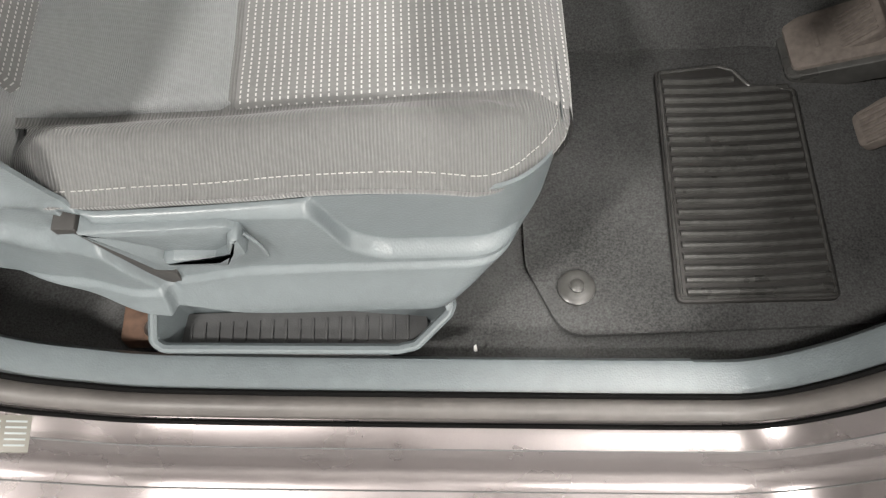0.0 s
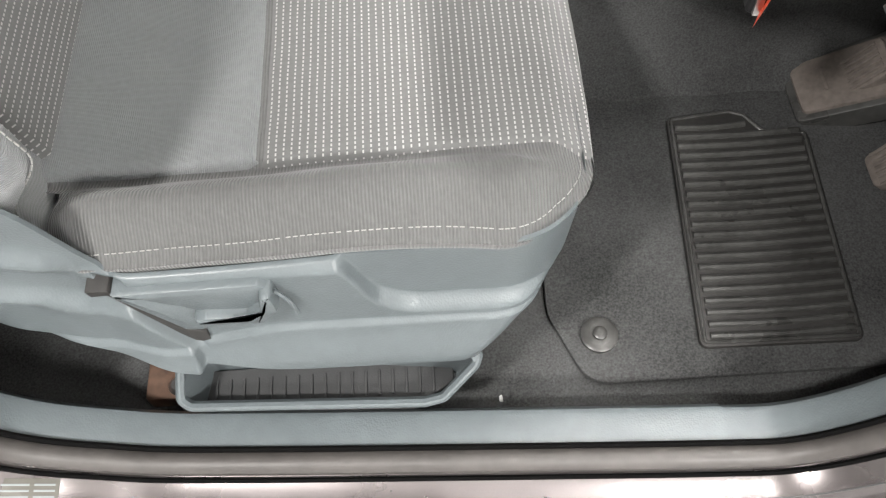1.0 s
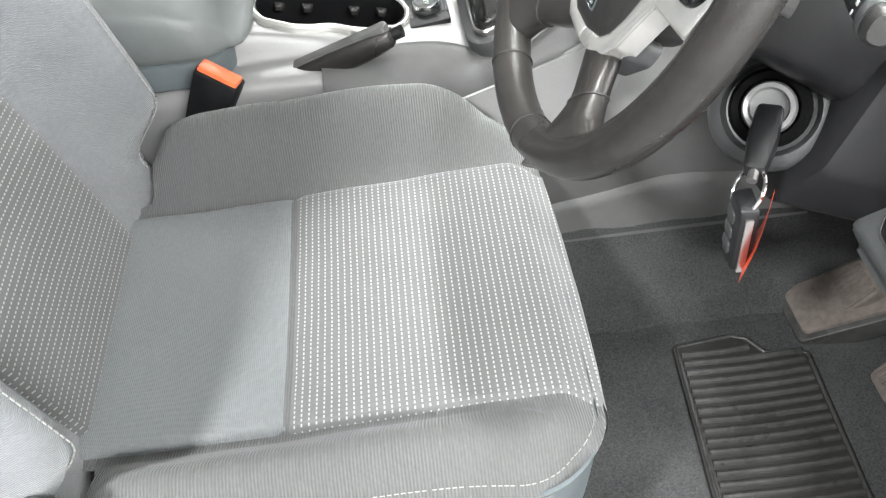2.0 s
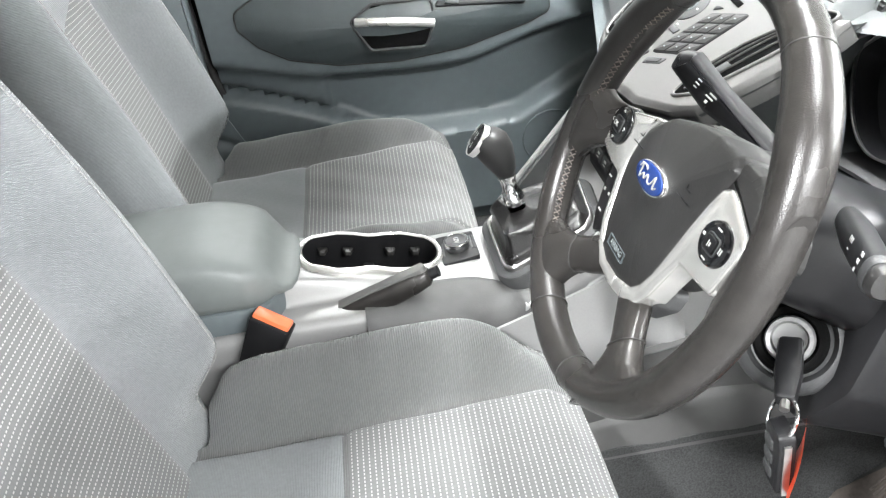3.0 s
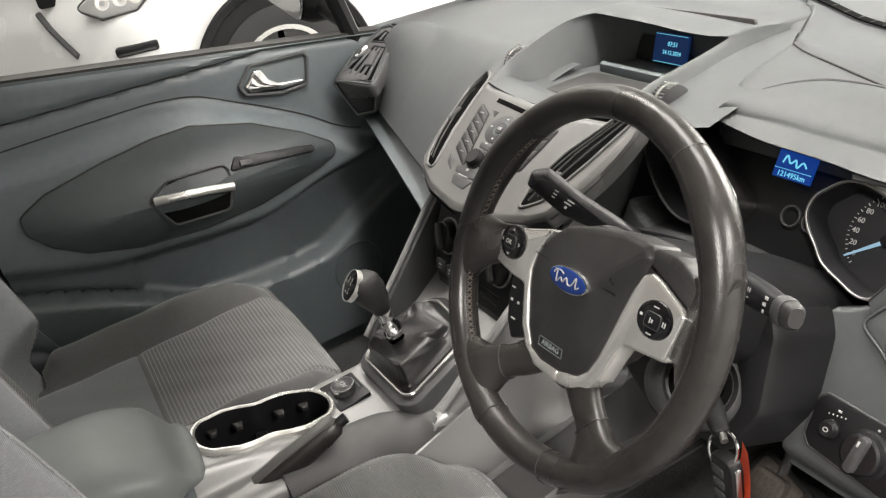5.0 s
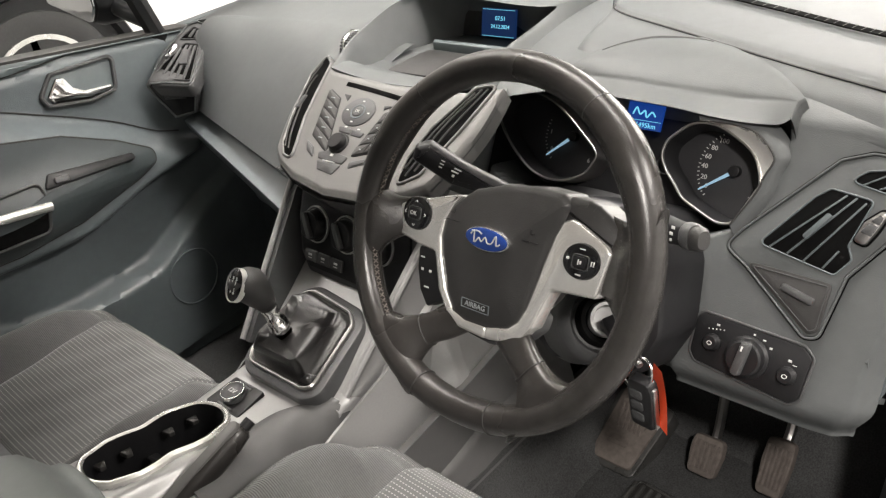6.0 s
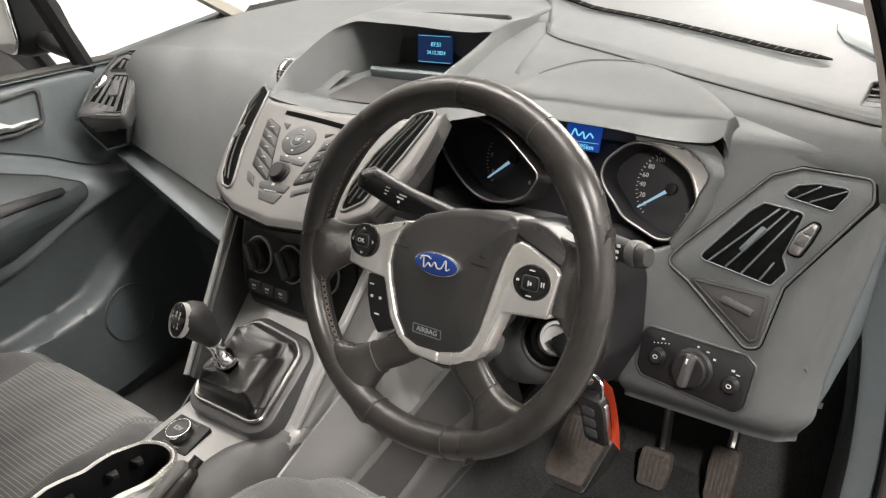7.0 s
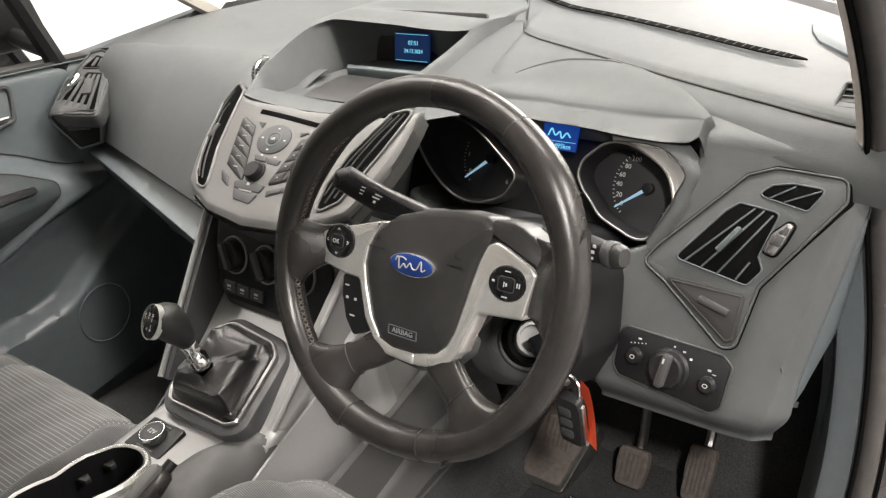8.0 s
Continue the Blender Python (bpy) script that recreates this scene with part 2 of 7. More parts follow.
def hoop(F, outer, inner, front, back, bevel=0.0015, lip=0.0):
    """A raised frame between two outlines of equal count; lip sinks its inner edge."""
    bm = bmesh.new()
    lv = [(outer, back), (outer, front - bevel), (inset(outer, bevel), front), (inset(inner, -bevel), front - lip), (inner, front - bevel - lip), (inner, back)]
    vs = rings(bm, [[F @ Vector((p.x, p.y, h)) for p in lp] for lp, h in lv])
    k = len(vs[0])
    for i in range(k):
        bm.faces.new((vs[-1][i], vs[-1][(i + 1) % k], vs[0][(i + 1) % k], vs[0][i]))
    bmesh.ops.recalc_face_normals(bm, faces=bm.faces)
    return bm


def tube(path, r, n=8, closed=False, bm=None, flat=1.0):
    """A round bar along points; r may be a number or a function of 0..1."""
    bm = bm or bmesh.new()
    path = [Vector(p) for p in path]
    k = len(path)
    loops = []
    side = None
    for i, p in enumerate(path):
        if closed:
            d = path[(i + 1) % k] - path[i - 1]
        else:
            d = path[min(i + 1, k - 1)] - path[max(i - 1, 0)]
        d.normalize()
        if side is None:
            side = d.orthogonal().normalized()
        side = (side - d * side.dot(d)).normalized()
        up = d.cross(side)
        rad = r(i / max(1, k - 1)) if callable(r) else r
        loops.append([p + side * rad * math.cos(TAU * j / n) + up * rad * flat * math.sin(TAU * j / n) for j in range(n)])
    if closed:
        vs = rings(bm, loops)
        a, b = vs[-1], vs[0]
        off = min(range(n), key=lambda s: sum((a[j].co - b[(j + s) % n].co).length for j in range(n)))
        for j in range(n):
            bm.faces.new((a[j], a[(j + 1) % n], b[(j + 1 + off) % n], b[(j + off) % n]))
    else:
        rings(bm, loops, cap0=True, cap1=True)
    bmesh.ops.recalc_face_normals(bm, faces=bm.faces)
    return bm


def spline(pts, n=8, closed=False):
    """A smooth line through the points."""
    pts = [Vector(p) for p in pts]
    k = len(pts)
    out = []
    for i in range(k if closed else k - 1):
        if closed:
            a, b, c, d = pts[i - 1], pts[i], pts[(i + 1) % k], pts[(i + 2) % k]
        else:
            a, b, c, d = pts[max(i - 1, 0)], pts[i], pts[i + 1], pts[min(i + 2, k - 1)]
        for j in range(n):
            t = j / n
            out.append(0.5 * (2 * b + (c - a) * t + (2 * a - 5 * b + 4 * c - d) * t * t + (3 * b - a - 3 * c + d) * t ** 3))
    if not closed:
        out.append(pts[-1])
    return out


def disc(F, r, front, back, bevel=0.001, n=28, dome=0.0, bm=None):
    return slab(F, [Vector((r * math.cos(TAU * i / n), r * math.sin(TAU * i / n))) for i in range(n)], front, back, bevel, dome, bm)


def oval(rx, ry, n=32, cx=0, cy=0):
    return [Vector((cx + rx * math.cos(TAU * i / n), cy + ry * math.sin(TAU * i / n))) for i in range(n)]


def lathe(F, prof, n=28, bm=None):
    """A turned shape: (radius, height) pairs about the z of F."""
    bm = bm or bmesh.new()
    rings(bm, [[F @ Vector((r * math.cos(TAU * i / n), r * math.sin(TAU * i / n), h)) for i in range(n)] for r, h in prof], cap0=True, cap1=True)
    bmesh.ops.recalc_face_normals(bm, faces=bm.faces)
    return bm


def grid(fn, us, vs, back=0.0, direction=None, bm=None):
    """A sheet of points fn(u, v); with back, a second skin behind it along direction."""
    bm = bm or bmesh.new()
    front = [[bm.verts.new(fn(u, v)) for u in us] for v in vs]
    for a, b in zip(front, front[1:]):
        for i in range(len(us) - 1):
            bm.faces.new((a[i], a[i + 1], b[i + 1], b[i]))
    if back:
        d = Vector(direction) * back
        rear = [[bm.verts.new(x.co + d) for x in row] for row in front]
        for a, b in zip(rear, rear[1:]):
            for i in range(len(us) - 1):
                bm.faces.new((a[i], b[i], b[i + 1], a[i + 1]))
        rim = lambda g: g[0] + [r[-1] for r in g[1:]] + list(reversed(g[-1][:-1])) + [r[0] for r in reversed(g[1:-1])]
        f, r = rim(front), rim(rear)
        for i in range(len(f)):
            j = (i + 1) % len(f)
            bm.faces.new((f[i], r[i], r[j], f[j]))
        bmesh.ops.recalc_face_normals(bm, faces=bm.faces)
    return bm


def span(a, b, n):
    return [a + (b - a) * i / n for i in range(n + 1)]


def ease(a, b, x):
    t = min(1.0, max(0.0, (x - a) / (b - a)))
    return t * t * (3 - 2 * t)


def curve(pairs, x):
    """Smooth reading between (x, value) pairs."""
    if x <= pairs[0][0]:
        return pairs[0][1]
    if x >= pairs[-1][0]:
        return pairs[-1][1]
    n = len(pairs)
    d = [(pairs[i + 1][1] - pairs[i][1]) / (pairs[i + 1][0] - pairs[i][0]) for i in range(n - 1)]
    m = [d[0]] + [0.0 if a * b <= 0 else 2 * a * b / (a + b) for a, b in zip(d, d[1:])] + [d[-1]]
    i = next(k for k in range(n - 1) if x <= pairs[k + 1][0])
    (x0, y0), (x1, y1) = pairs[i], pairs[i + 1]
    w = x1 - x0
    t = (x - x0) / w
    return y0 * (1 + 2 * t) * (1 - t) ** 2 + m[i] * w * t * (1 - t) ** 2 + y1 * t * t * (3 - 2 * t) + m[i + 1] * w * t * t * (t - 1)


def letters(text, F, size, material, parent, name="lettering", depth=0.0004, shear=0.0):
    """Raised letters in the built-in font, as a mesh lying on the frame F, centred."""
    cu = bpy.data.curves.new(name, "FONT")
    cu.body, cu.size, cu.align_x, cu.align_y, cu.extrude, cu.shear = text, size, "CENTER", "CENTER", depth, shear
    cu.resolution_u = 2
    tmp = new(name, cu)
    me = bpy.data.meshes.new_from_object(tmp.evaluated_get(bpy.context.evaluated_depsgraph_get()))
    bpy.data.objects.remove(tmp)
    me.transform(F)
    me.materials.clear()
    me.materials.append(M[material])
    ob = new(name, me)
    ob.parent = parent
    return ob


def bars(F, rows, material, parent, name="print_mark"):
    """Plain marks: (x, y, width, height) in the frame F, each a part."""
    for x, y, w, h in rows:
        part(name, slab(F, [Vector((x - w / 2, y - h / 2)), Vector((x + w / 2, y - h / 2)), Vector((x + w / 2, y + h / 2)), Vector((x - w / 2, y + h / 2))], 0.0005, 0.0, 0.0001), material, parent)


def box(w, h, cx=0.0, cy=0.0, r=0.004, n=4):
    return rounded([(cx - w / 2, cy - h / 2), (cx + w / 2, cy - h / 2), (cx + w / 2, cy + h / 2), (cx - w / 2, cy + h / 2)], r, n)


# ---- the hall ----
bm = bmesh.new()
rings(bm, [[Vector((x, y, GROUND + h)) for x, y in ((-7, -5), (8, -5), (8, 6), (-7, 6))] for h in (-0.1, 0.0)], cap0=True, cap1=True)
tagged(link("ground", bm, "hall_floor"), "grey smooth hall floor under the car", "floor", kind="structure")


def wall(name, x0, x1, y0, y1):
    F = Matrix.Translation((0, 0, GROUND))
    bm = slab(F, [Vector((x0, y0)), Vector((x1, y0)), Vector((x1, y1)), Vector((x0, y1))], CEIL - GROUND, 0.0, 0.01)
    tagged(link(name, bm, "hall_wall"), "plain white painted hall wall", "wall", kind="structure")


wall("wall_west", -7.2, -7.0, -5, 6)
wall("wall_east", 8.0, 8.2, -5, 6)
wall("wall_south", -7.2, 8.2, -5.2, -5.0)
wall("wall_north", -7.2, 8.2, 6.0, 6.2)
bm = slab(Matrix.Translation((0, 0, CEIL)), [Vector((-7.2, -5.2)), Vector((8.2, -5.2)), Vector((8.2, 6.2)), Vector((-7.2, 6.2))], 0.15, 0.0, 0.01)
tagged(link("ceiling", bm, "hall_wall"), "white hall ceiling", "ceiling", kind="structure")
# housings for the added, unseen panel lights
for px, py, sx, sy, watts in PANELS:
    lt = thing("ceiling_light", "long white ceiling light panel, added unseen to light the cabin", "ceiling light", "ceiling lights", at=(px, py, CEIL - 0.04))
    F = axes((0, 0, 0), (1, 0, 0), (0, -1, 0))
    part("housing", slab(F, box(sx + 0.08, sy + 0.08, r=0.01), 0.015, -0.039, 0.004), "white_car", lt)

# ---- the car's shell ----
YC = -0.375                      # middle of the driver's seat
AP = [(-0.56, 1.22), (-0.55, 0.70), (-0.535, 0.34), (-0.48, 0.14), (-0.38, 0.078), (-0.26, 0.064), (0.05, 0.064), (0.19, 0.066), (0.255, 0.074), (0.302, 0.118),
      (0.340, 0.185), (0.400, 0.30), (0.458, 0.46), (0.452, 0.63), (0.382, 0.765), (0.222, 0.93), (0.01, 1.09), (-0.25, 1.20), (-0.44, 1.235)]
loop = spline([(x, 0, z) for x, z in AP], 24, closed=True)


def sweep(profile, sel=None, closed=True):
    """A strip round the door opening: profile of (outward, y) pairs."""
    k = len(loop)
    idx = range(k) if sel is None else [i for i in range(k) if sel(loop[i])]
    lines = []
    for i in idx:
        p, d = loop[i], (loop[(i + 1) % k] - loop[i - 1]).normalized()
        out = Vector((d.z, 0, -d.x))
        if out.dot(p - Vector((-0.05, 0, 0.6))) < 0:
            out = -out
        skew = (-0.014 - 0.054 * (p.x + 0.04)) * (1 - ease(0.25, 0.65, p.z))
        lines.append([Vector((p.x + out.x * o, y + skew, p.z + out.z * o)) for o, y in profile])
    bm = bmesh.new()
    vs = rings(bm, lines, closed=False)
    if closed and sel is None:
        for j in range(len(profile) - 1):
            bm.faces.new((vs[-1][j], vs[-1][j + 1], vs[0][j + 1], vs[0][j]))
    bmesh.ops.recalc_face_normals(bm, faces=bm.faces)
    return bm


car = thing("car_body", "bronze-silver painted car body with an open driver's doorway", "car body", kind="structure")
part("door_aperture", sweep([(0.008, -0.70), (0.020, -0.712), (0.026, -0.722), (0.028, -0.745), (0.040, -0.752), (0.062, -0.756), (0.072, -0.762), (0.078, -0.775), (0.080, -0.798),
                             (0.083, -0.803), (0.087, -0.804), (0.10, -0.806), (0.22, -0.82), (0.34, -0.81), (0.36, -0.70)]), "paint", car, "bronze-silver metallic painted sill and door frame")
part("door_seal", sweep([(0.006 + 0.011 * math.cos(a) + 0.004, -0.709 + 0.012 * math.sin(a)) for a in [TAU * i / 10 for i in range(11)]]), "seal", car, "weathered dark rubber door seal")
# thin dark strips stand in for the shaded lines along the sill
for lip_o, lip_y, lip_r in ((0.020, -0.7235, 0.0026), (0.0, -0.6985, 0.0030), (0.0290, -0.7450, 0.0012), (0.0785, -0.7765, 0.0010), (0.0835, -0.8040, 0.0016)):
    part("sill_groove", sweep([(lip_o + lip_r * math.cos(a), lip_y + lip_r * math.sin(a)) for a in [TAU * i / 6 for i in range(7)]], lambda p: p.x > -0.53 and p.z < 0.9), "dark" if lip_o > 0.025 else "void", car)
trim_prof = [(0.06, -0.655), (0.012, -0.656), (0.002, -0.662), (0.0, -0.668), (0.003, -0.696), (0.012, -0.70)]
low = lambda p: p.z < 0.5
part("sill_trim", sweep(trim_prof, lambda p: p.z < 0.4 and -0.2795 < p.x < 0.2005), "trim", car, "grey-teal plastic sill trim with light scratches")
part("rear_sill_trim", sweep(trim_prof, lambda p: p.z < 1.0 and p.x <= -0.276), "trim", car)
JOINT = max(p.x for p in loop if p.z < 0.4 and p.x < 0.2005) - 0.0001
part("kick_panel", sweep([(0.16, -0.62), (0.06, -0.648), (0.0132, -0.657), (0.0032, -0.663), (0.0014, -0.668), (0.0044, -0.696), (0.0134, -0.70)], lambda p: p.z < 0.62 and p.x > JOINT), "trim", car)
part("pillar_trim", sweep([(0.05, -0.698), (0.03, -0.686), (0.008, -0.686), (0.002, -0.694), (0.010, -0.702)], lambda p: p.z > 0.62 and p.x > -0.3), "beige", car, "pale beige front pillar trim")
part("rear_pillar_trim", sweep([(0.10, -0.60), (0.02, -0.655), (0.0, -0.672), (0.003, -0.696), (0.012, -0.70)], lambda p: p.x < -0.5), "trim", car)

# roof, far side, rear and nose of the cabin
part("headliner", grid(lambda u, v: Vector((u, v, 1.29 - 0.10 * (abs(v) / 0.68) ** 3 - 0.05 * ease(0.0, 0.35, u))), span(-1.5, 0.22, 10), span(-0.66, 0.66, 12), 0.04, (0, 0, 1)), "beige", car, "pale headliner")
part("rear_bulkhead", slab(axes((-1.5, 0, 0), (0, -1, 0), (0, 0, 1)), box(1.4, 1.7, 0, 0.5), 0.0, -0.05), "dark", car)
part("rear_side", slab(axes((-1.06, 0.72, 0.35), (1, 0, 0), (0, 0, 1)), box(0.88, 0.9, 0, 0), 0.0, -0.05), "trim", car)
part("rear_side", slab(axes((-1.05, -0.74, 0.35), (1, 0, 0), (0, 0, 1)), box(0.84, 0.9, 0, 0), 0.05, 0.0), "trim", car)
part("bonnet", grid(lambda u, v: Vector((u, v, 0.62 - 0.25 * (u - 1.0) ** 2 - 0.05 * (v / 0.7) ** 4)), span(1.0, 1.8, 8), span(-0.75, 0.75, 10), 0.05, (0, 0, -1)), "paint", car)
WS = [(0.0, 1.02), (0.38, 0.92), (0.60, 0.79), (0.72, 0.66)]
ws_x = lambda y: curve([(a, b) for a, b in WS], abs(y))
part("windscreen_base", grid(lambda u, v: Vector((ws_x(v) - 0.05 + 0.1 * u, v, 0.668 + 0.02 * u)), (0, 1), span(-0.72, 0.72, 24), 0.02, (0, 0, -1)), "black", car)
wsg = part("windscreen", grid(lambda u, v: Vector((ws_x(v) + (0.24 - ws_x(v)) * u, v * (1 - 0.08 * u), 0.70 + (1.22 - 0.70 + 0.03 * (1 - abs(v))) * u)), span(0, 1, 8), span(-0.70, 0.70, 20), 0.004, (0, 0, 1)), "glass", car)
wsg.visible_shadow = False
part("front_pillar", tube(spline([(0.76, 0.70, 0.67), (0.53, 0.69, 0.86), (0.30, 0.66, 1.06), (0.0, 0.62, 1.22)], 5), 0.035, 8, flat=0.7), "beige", car, "pale front pillar trim")
part("front_pillar", tube(spline([(0.82, 0.735, 0.65), (0.56, 0.73, 0.85), (0.32, 0.70, 1.06), (0.0, 0.66, 1.24)], 5), 0.03, 8, flat=0.7), "paint", car)
part("quarter_bar", tube([(0.38, 0.75, 0.66), (0.30, 0.72, 0.95), (0.24, 0.69, 1.05)], 0.02, 8), "black", car)
# far centre pillar: pale upper trim, grey lower trim, dark frames on both sides
Fp = axes((-0.50, 0.70, 0.50), (1, 0, 0), (-0.16, -0.05, 1))
part("centre_pillar_lower", slab(Fp, rounded([(-0.10, -0.5), (0.055, -0.5), (0.052, 0.300), (-0.03, 0.312), (-0.06, 0.312)], 0.004), 0.02, -0.03, 0.008), "trim", car)
part("centre_pillar_upper", slab(Fp, rounded([(-0.05, 0.317), (0.050, 0.305), (0.045, 0.80), (-0.05, 0.80)], 0.004), 0.014, -0.03, 0.01), "beige", car, "pale upper pillar trim")
part("belt_strip", slab(Fp, rounded([(-0.075, 0.10), (-0.035, 0.10), (-0.05, 0.8), (-0.10, 0.8)], 0.004), 0.026, 0.0, 0.003), "rubber", car, "grey seat belt webbing")
part("door_frame_seal", tube(spline([(-0.405, 0.715, 0.02), (-0.417, 0.715, 0.28), (-0.444, 0.713, 0.45), (-0.455, 0.712, 0.62), (-0.468, 0.706, 0.80), (-0.53, 0.68, 1.15)], 6), 0.009, 8), "rubber", car)
# black slab fills the gap behind the pillar as painted shade
part("door_gap_shade", slab(axes((-0.45, 0.765, 0.40), (1, 0, 0), (0, 0, 1)), box(0.12, 0.80, r=0.004), 0.0, -0.02), "void", car)
# plain slabs added beside both footwells to block light from outside
part("cowl_light_block", slab(axes((0.66, -0.672, 0.33), (1, 0, 0), (0, 0, 1)), rounded([(-0.18, -0.34), (0.2, -0.34), (0.2, 0.34), (-0.10, 0.34), (-0.19, 0.1)], 0.02), 0.03, 0.0), "slate", car)
part("cowl_light_block", slab(axes((0.66, 0.78, 0.33), (1, 0, 0), (0, 0, 1)), rounded([(-0.22, -0.34), (0.2, -0.34), (0.2, 0.34), (-0.22, 0.34)], 0.02), 0.0, -0.03), "slate", car)
part("far_sill", slab(axes((0.0, 0.77, 0.0), (1, 0, 0), (0, 0, 1)), box(1.9, 0.22, -0.05, -0.03, 0.02), 0.06, -0.04, 0.01), "slate", car)
part("floor_pan", slab(axes((0, 0, -0.08), (1, 0, 0), (0, 1, 0)), box(3.2, 1.44, 0.0, 0.0, r=0.05), 0.03, -0.02), "black", car)
part("firewall", grid(lambda u, v: Vector((0.78 + 0.10 * v, u, 0.18 + 0.5 * v)), (-0.7, 0.7), (0, 1), 0.03, (1, 0, 0)), "black", car)

# carpet: flat under the seats, rising into the footwells, tunnel in the middle


def carpet(u, v):
    z = 0.24 * ease(0.50, 0.85, u) + 0.004 * math.sin(23 * u + 9 * v) * math.sin(17 * v)
    z += 0.25 * math.exp(-(v / 0.145) ** 8) * ease(0.66, 0.32, u)
    z -= 0.012 * ease(-0.60, -0.66, v)
    return Vector((u, v, z - 0.006))


tagged(link("floor", grid(carpet, span(-1.45, 0.85, 60), span(-0.70, 0.72, 50), 0.03, (0, 0, -1)), "carpet"), "charcoal grey car carpet, dusty and worn", "carpet", kind="structure")
# ---- seats ----


def seat(name, label, ox, oy, out, inner=0.0, group="front seats"):
    """A cloth seat; out is -1 where its outer side faces -y, inner lifts the bolster by the console."""
    st = thing(name, label, "car seat", group, at=(ox, oy, 0))
    HW, NOSE, CR = 0.25, 0.070, 0.09

    def plan(a, y):
        """Rounds the front corners of the cushion's outline."""
        dx, dy = a - (NOSE - CR), abs(y) - (HW - CR)
        if dx <= 0 or dy <= 0:
            return a, y
        r, g = max(dx, dy), math.atan2(dy, dx)
        return NOSE - CR + r * math.cos(g), math.copysign(HW - CR + r * math.sin(g), y)

    def cush_pt(a, t):
        """Cushion top: a runs from the back to the nose, t across in -1..1."""
        w = abs(t)
        a = max(a, -0.44 + 0.066 * ease(0.60, 0.68, w))
        m = max(w, 1 - (NOSE - a) / HW)
        z = 0.281 + 0.016 * ease(-0.35, 0.05, a) - 0.004 * math.cos(3 * t)
        rear = ease(-0.378, -0.340, a) if w > 0.6 else 1.0
        z += 0.046 * ease(0.61, 0.82, w) * (1 - 0.55 * ease(-0.12, 0.06, a)) * (0.35 + 0.65 * rear)
        z += inner * ease(0.62, 0.84, -out * t) * ease(0.05, -0.06, a) * ease(-0.42, -0.30, a)
        z -= 0.030 * ease(0.80, 1.0, m) ** 1.6 + 0.007 * math.exp(-((w - 0.625) / 0.018) ** 2) * ease(0.98, 0.9, m) * ease(0.0, -0.08, a)
        z += 0.0016 * math.sin(37 * a + 9 * t) * math.sin(11 * t + 20 * a)
        x, y = plan(a, HW * t)
        x += (0.014 * (1 - t * t) - 0.012) * ease(-0.10, NOSE, a)
        y -= out * 0.35 * inner * ease(0.62, 0.95, -out * t)
        y *= 1 - 0.05 * (1 - rear) * ease(0.75, 1.0, w)
        return Vector((x, y, z))

    uvc = lambda co: (co.x, co.y)
    ts = [-1.0, -0.992] + span(-0.975, 0.975, 64) + [0.992, 1.0]
    aa = span(-0.44, 0.0, 44) + span(0.004, 0.0685, 28) + [NOSE]
    bm = bmesh.new()
    vs = rings(bm, [[cush_pt(a, t) for t in ts] for a in aa], closed=False)
    edge = [r[0] for r in vs] + vs[-1][1:-1] + [r[-1] for r in reversed(vs)]
    prev = edge
    for k in (0.25, 0.6, 1.0):
        nxt = []
        for v in edge:
            front = ease(0.02, 0.066, v.co.x) * ease(0.215, 0.15, abs(v.co.y))
            c = Vector((min(v.co.x, -0.05), v.co.y * 0.5, v.co.z))
            d = (v.co - c).normalized()
            nxt.append(bm.verts.new(v.co - d * (0.008 + 0.012 * front) * k * k + Vector((0, 0, -(0.020 + 0.075 * front) * k))))
        for i in range(len(edge) - 1):
            bm.faces.new((prev[i], prev[i + 1], nxt[i + 1], nxt[i]))
        prev = nxt
    bmesh.ops.recalc_face_normals(bm, faces=bm.faces)
    part("seat_cushion", bm, "cloth", st, "ribbed grey cloth cushion with raised side bolsters", 60, uvc)

    def over(a0, a1, lift, na, nt):
        def fn(t, a):
            p = cush_pt(a, t)
            q = cush_pt(a + 0.002, t) - p if a < 0.06 else p - cush_pt(a - 0.002, t)
            n = q.cross(cush_pt(a, t + 0.004) - p).normalized()
            rim = min(ease(a0, a0 + 0.008, a), ease(a1, a1 - 0.006, a) if a1 < 0 else 1.0, ease(-0.62, -0.60, t), ease(0.62, 0.60, t))
            return p + n * ((lift + (0.0012 * ease(0.025, 0.055, a) if a1 > 0 else 0.0)) * rim - 0.0006)
        return grid(fn, span(-0.62, 0.62, nt), span(a0, a1, na) if a1 < 0 else span(a0, 0.0, na) + span(0.003, a1, 34))

    part("rear_panel", over(-0.44, -0.2145, 0.0026, 26, 40), "cloth_dark", st, "plain grey cloth panel", 60, uvc)
    part("seat_insert", over(-0.2115, NOSE, 0.0034, 46, 60), "insert", st, "grey cloth insert with rows of white dashes", 60, uvc)
    drop = lambda p, k: p + Vector((0.012 * math.sin(2.6 * k) - 0.02 * k * k + 0.001, 0, -0.095 * k))
    part("insert_nose", grid(lambda t, k: drop(cush_pt(NOSE, t), k), span(-0.61, 0.61, 30), span(0, 0.95, 8)), "insert", st, "", 60, lambda co: (co.x + 0.297 - co.z, co.y))
    # the pale stitched seam along the outer bolster and round the front corner
    for side in (-1, 1):
        bm = bmesh.new()
        line = [cush_pt(a, side * 0.955) for a in span(-0.35, NOSE - 0.045 * HW, 150)] + [cush_pt(NOSE - 0.045 * HW, side * t) for t in span(0.95, 0.63, 30)]
        run, goal = 0.0, 0.0
        for p, q in zip(line, line[1:]):
            run += (q - p).length
            if run >= goal:
                goal += 0.0058
                up = Vector((0, side * 0.0010, 0.0014))
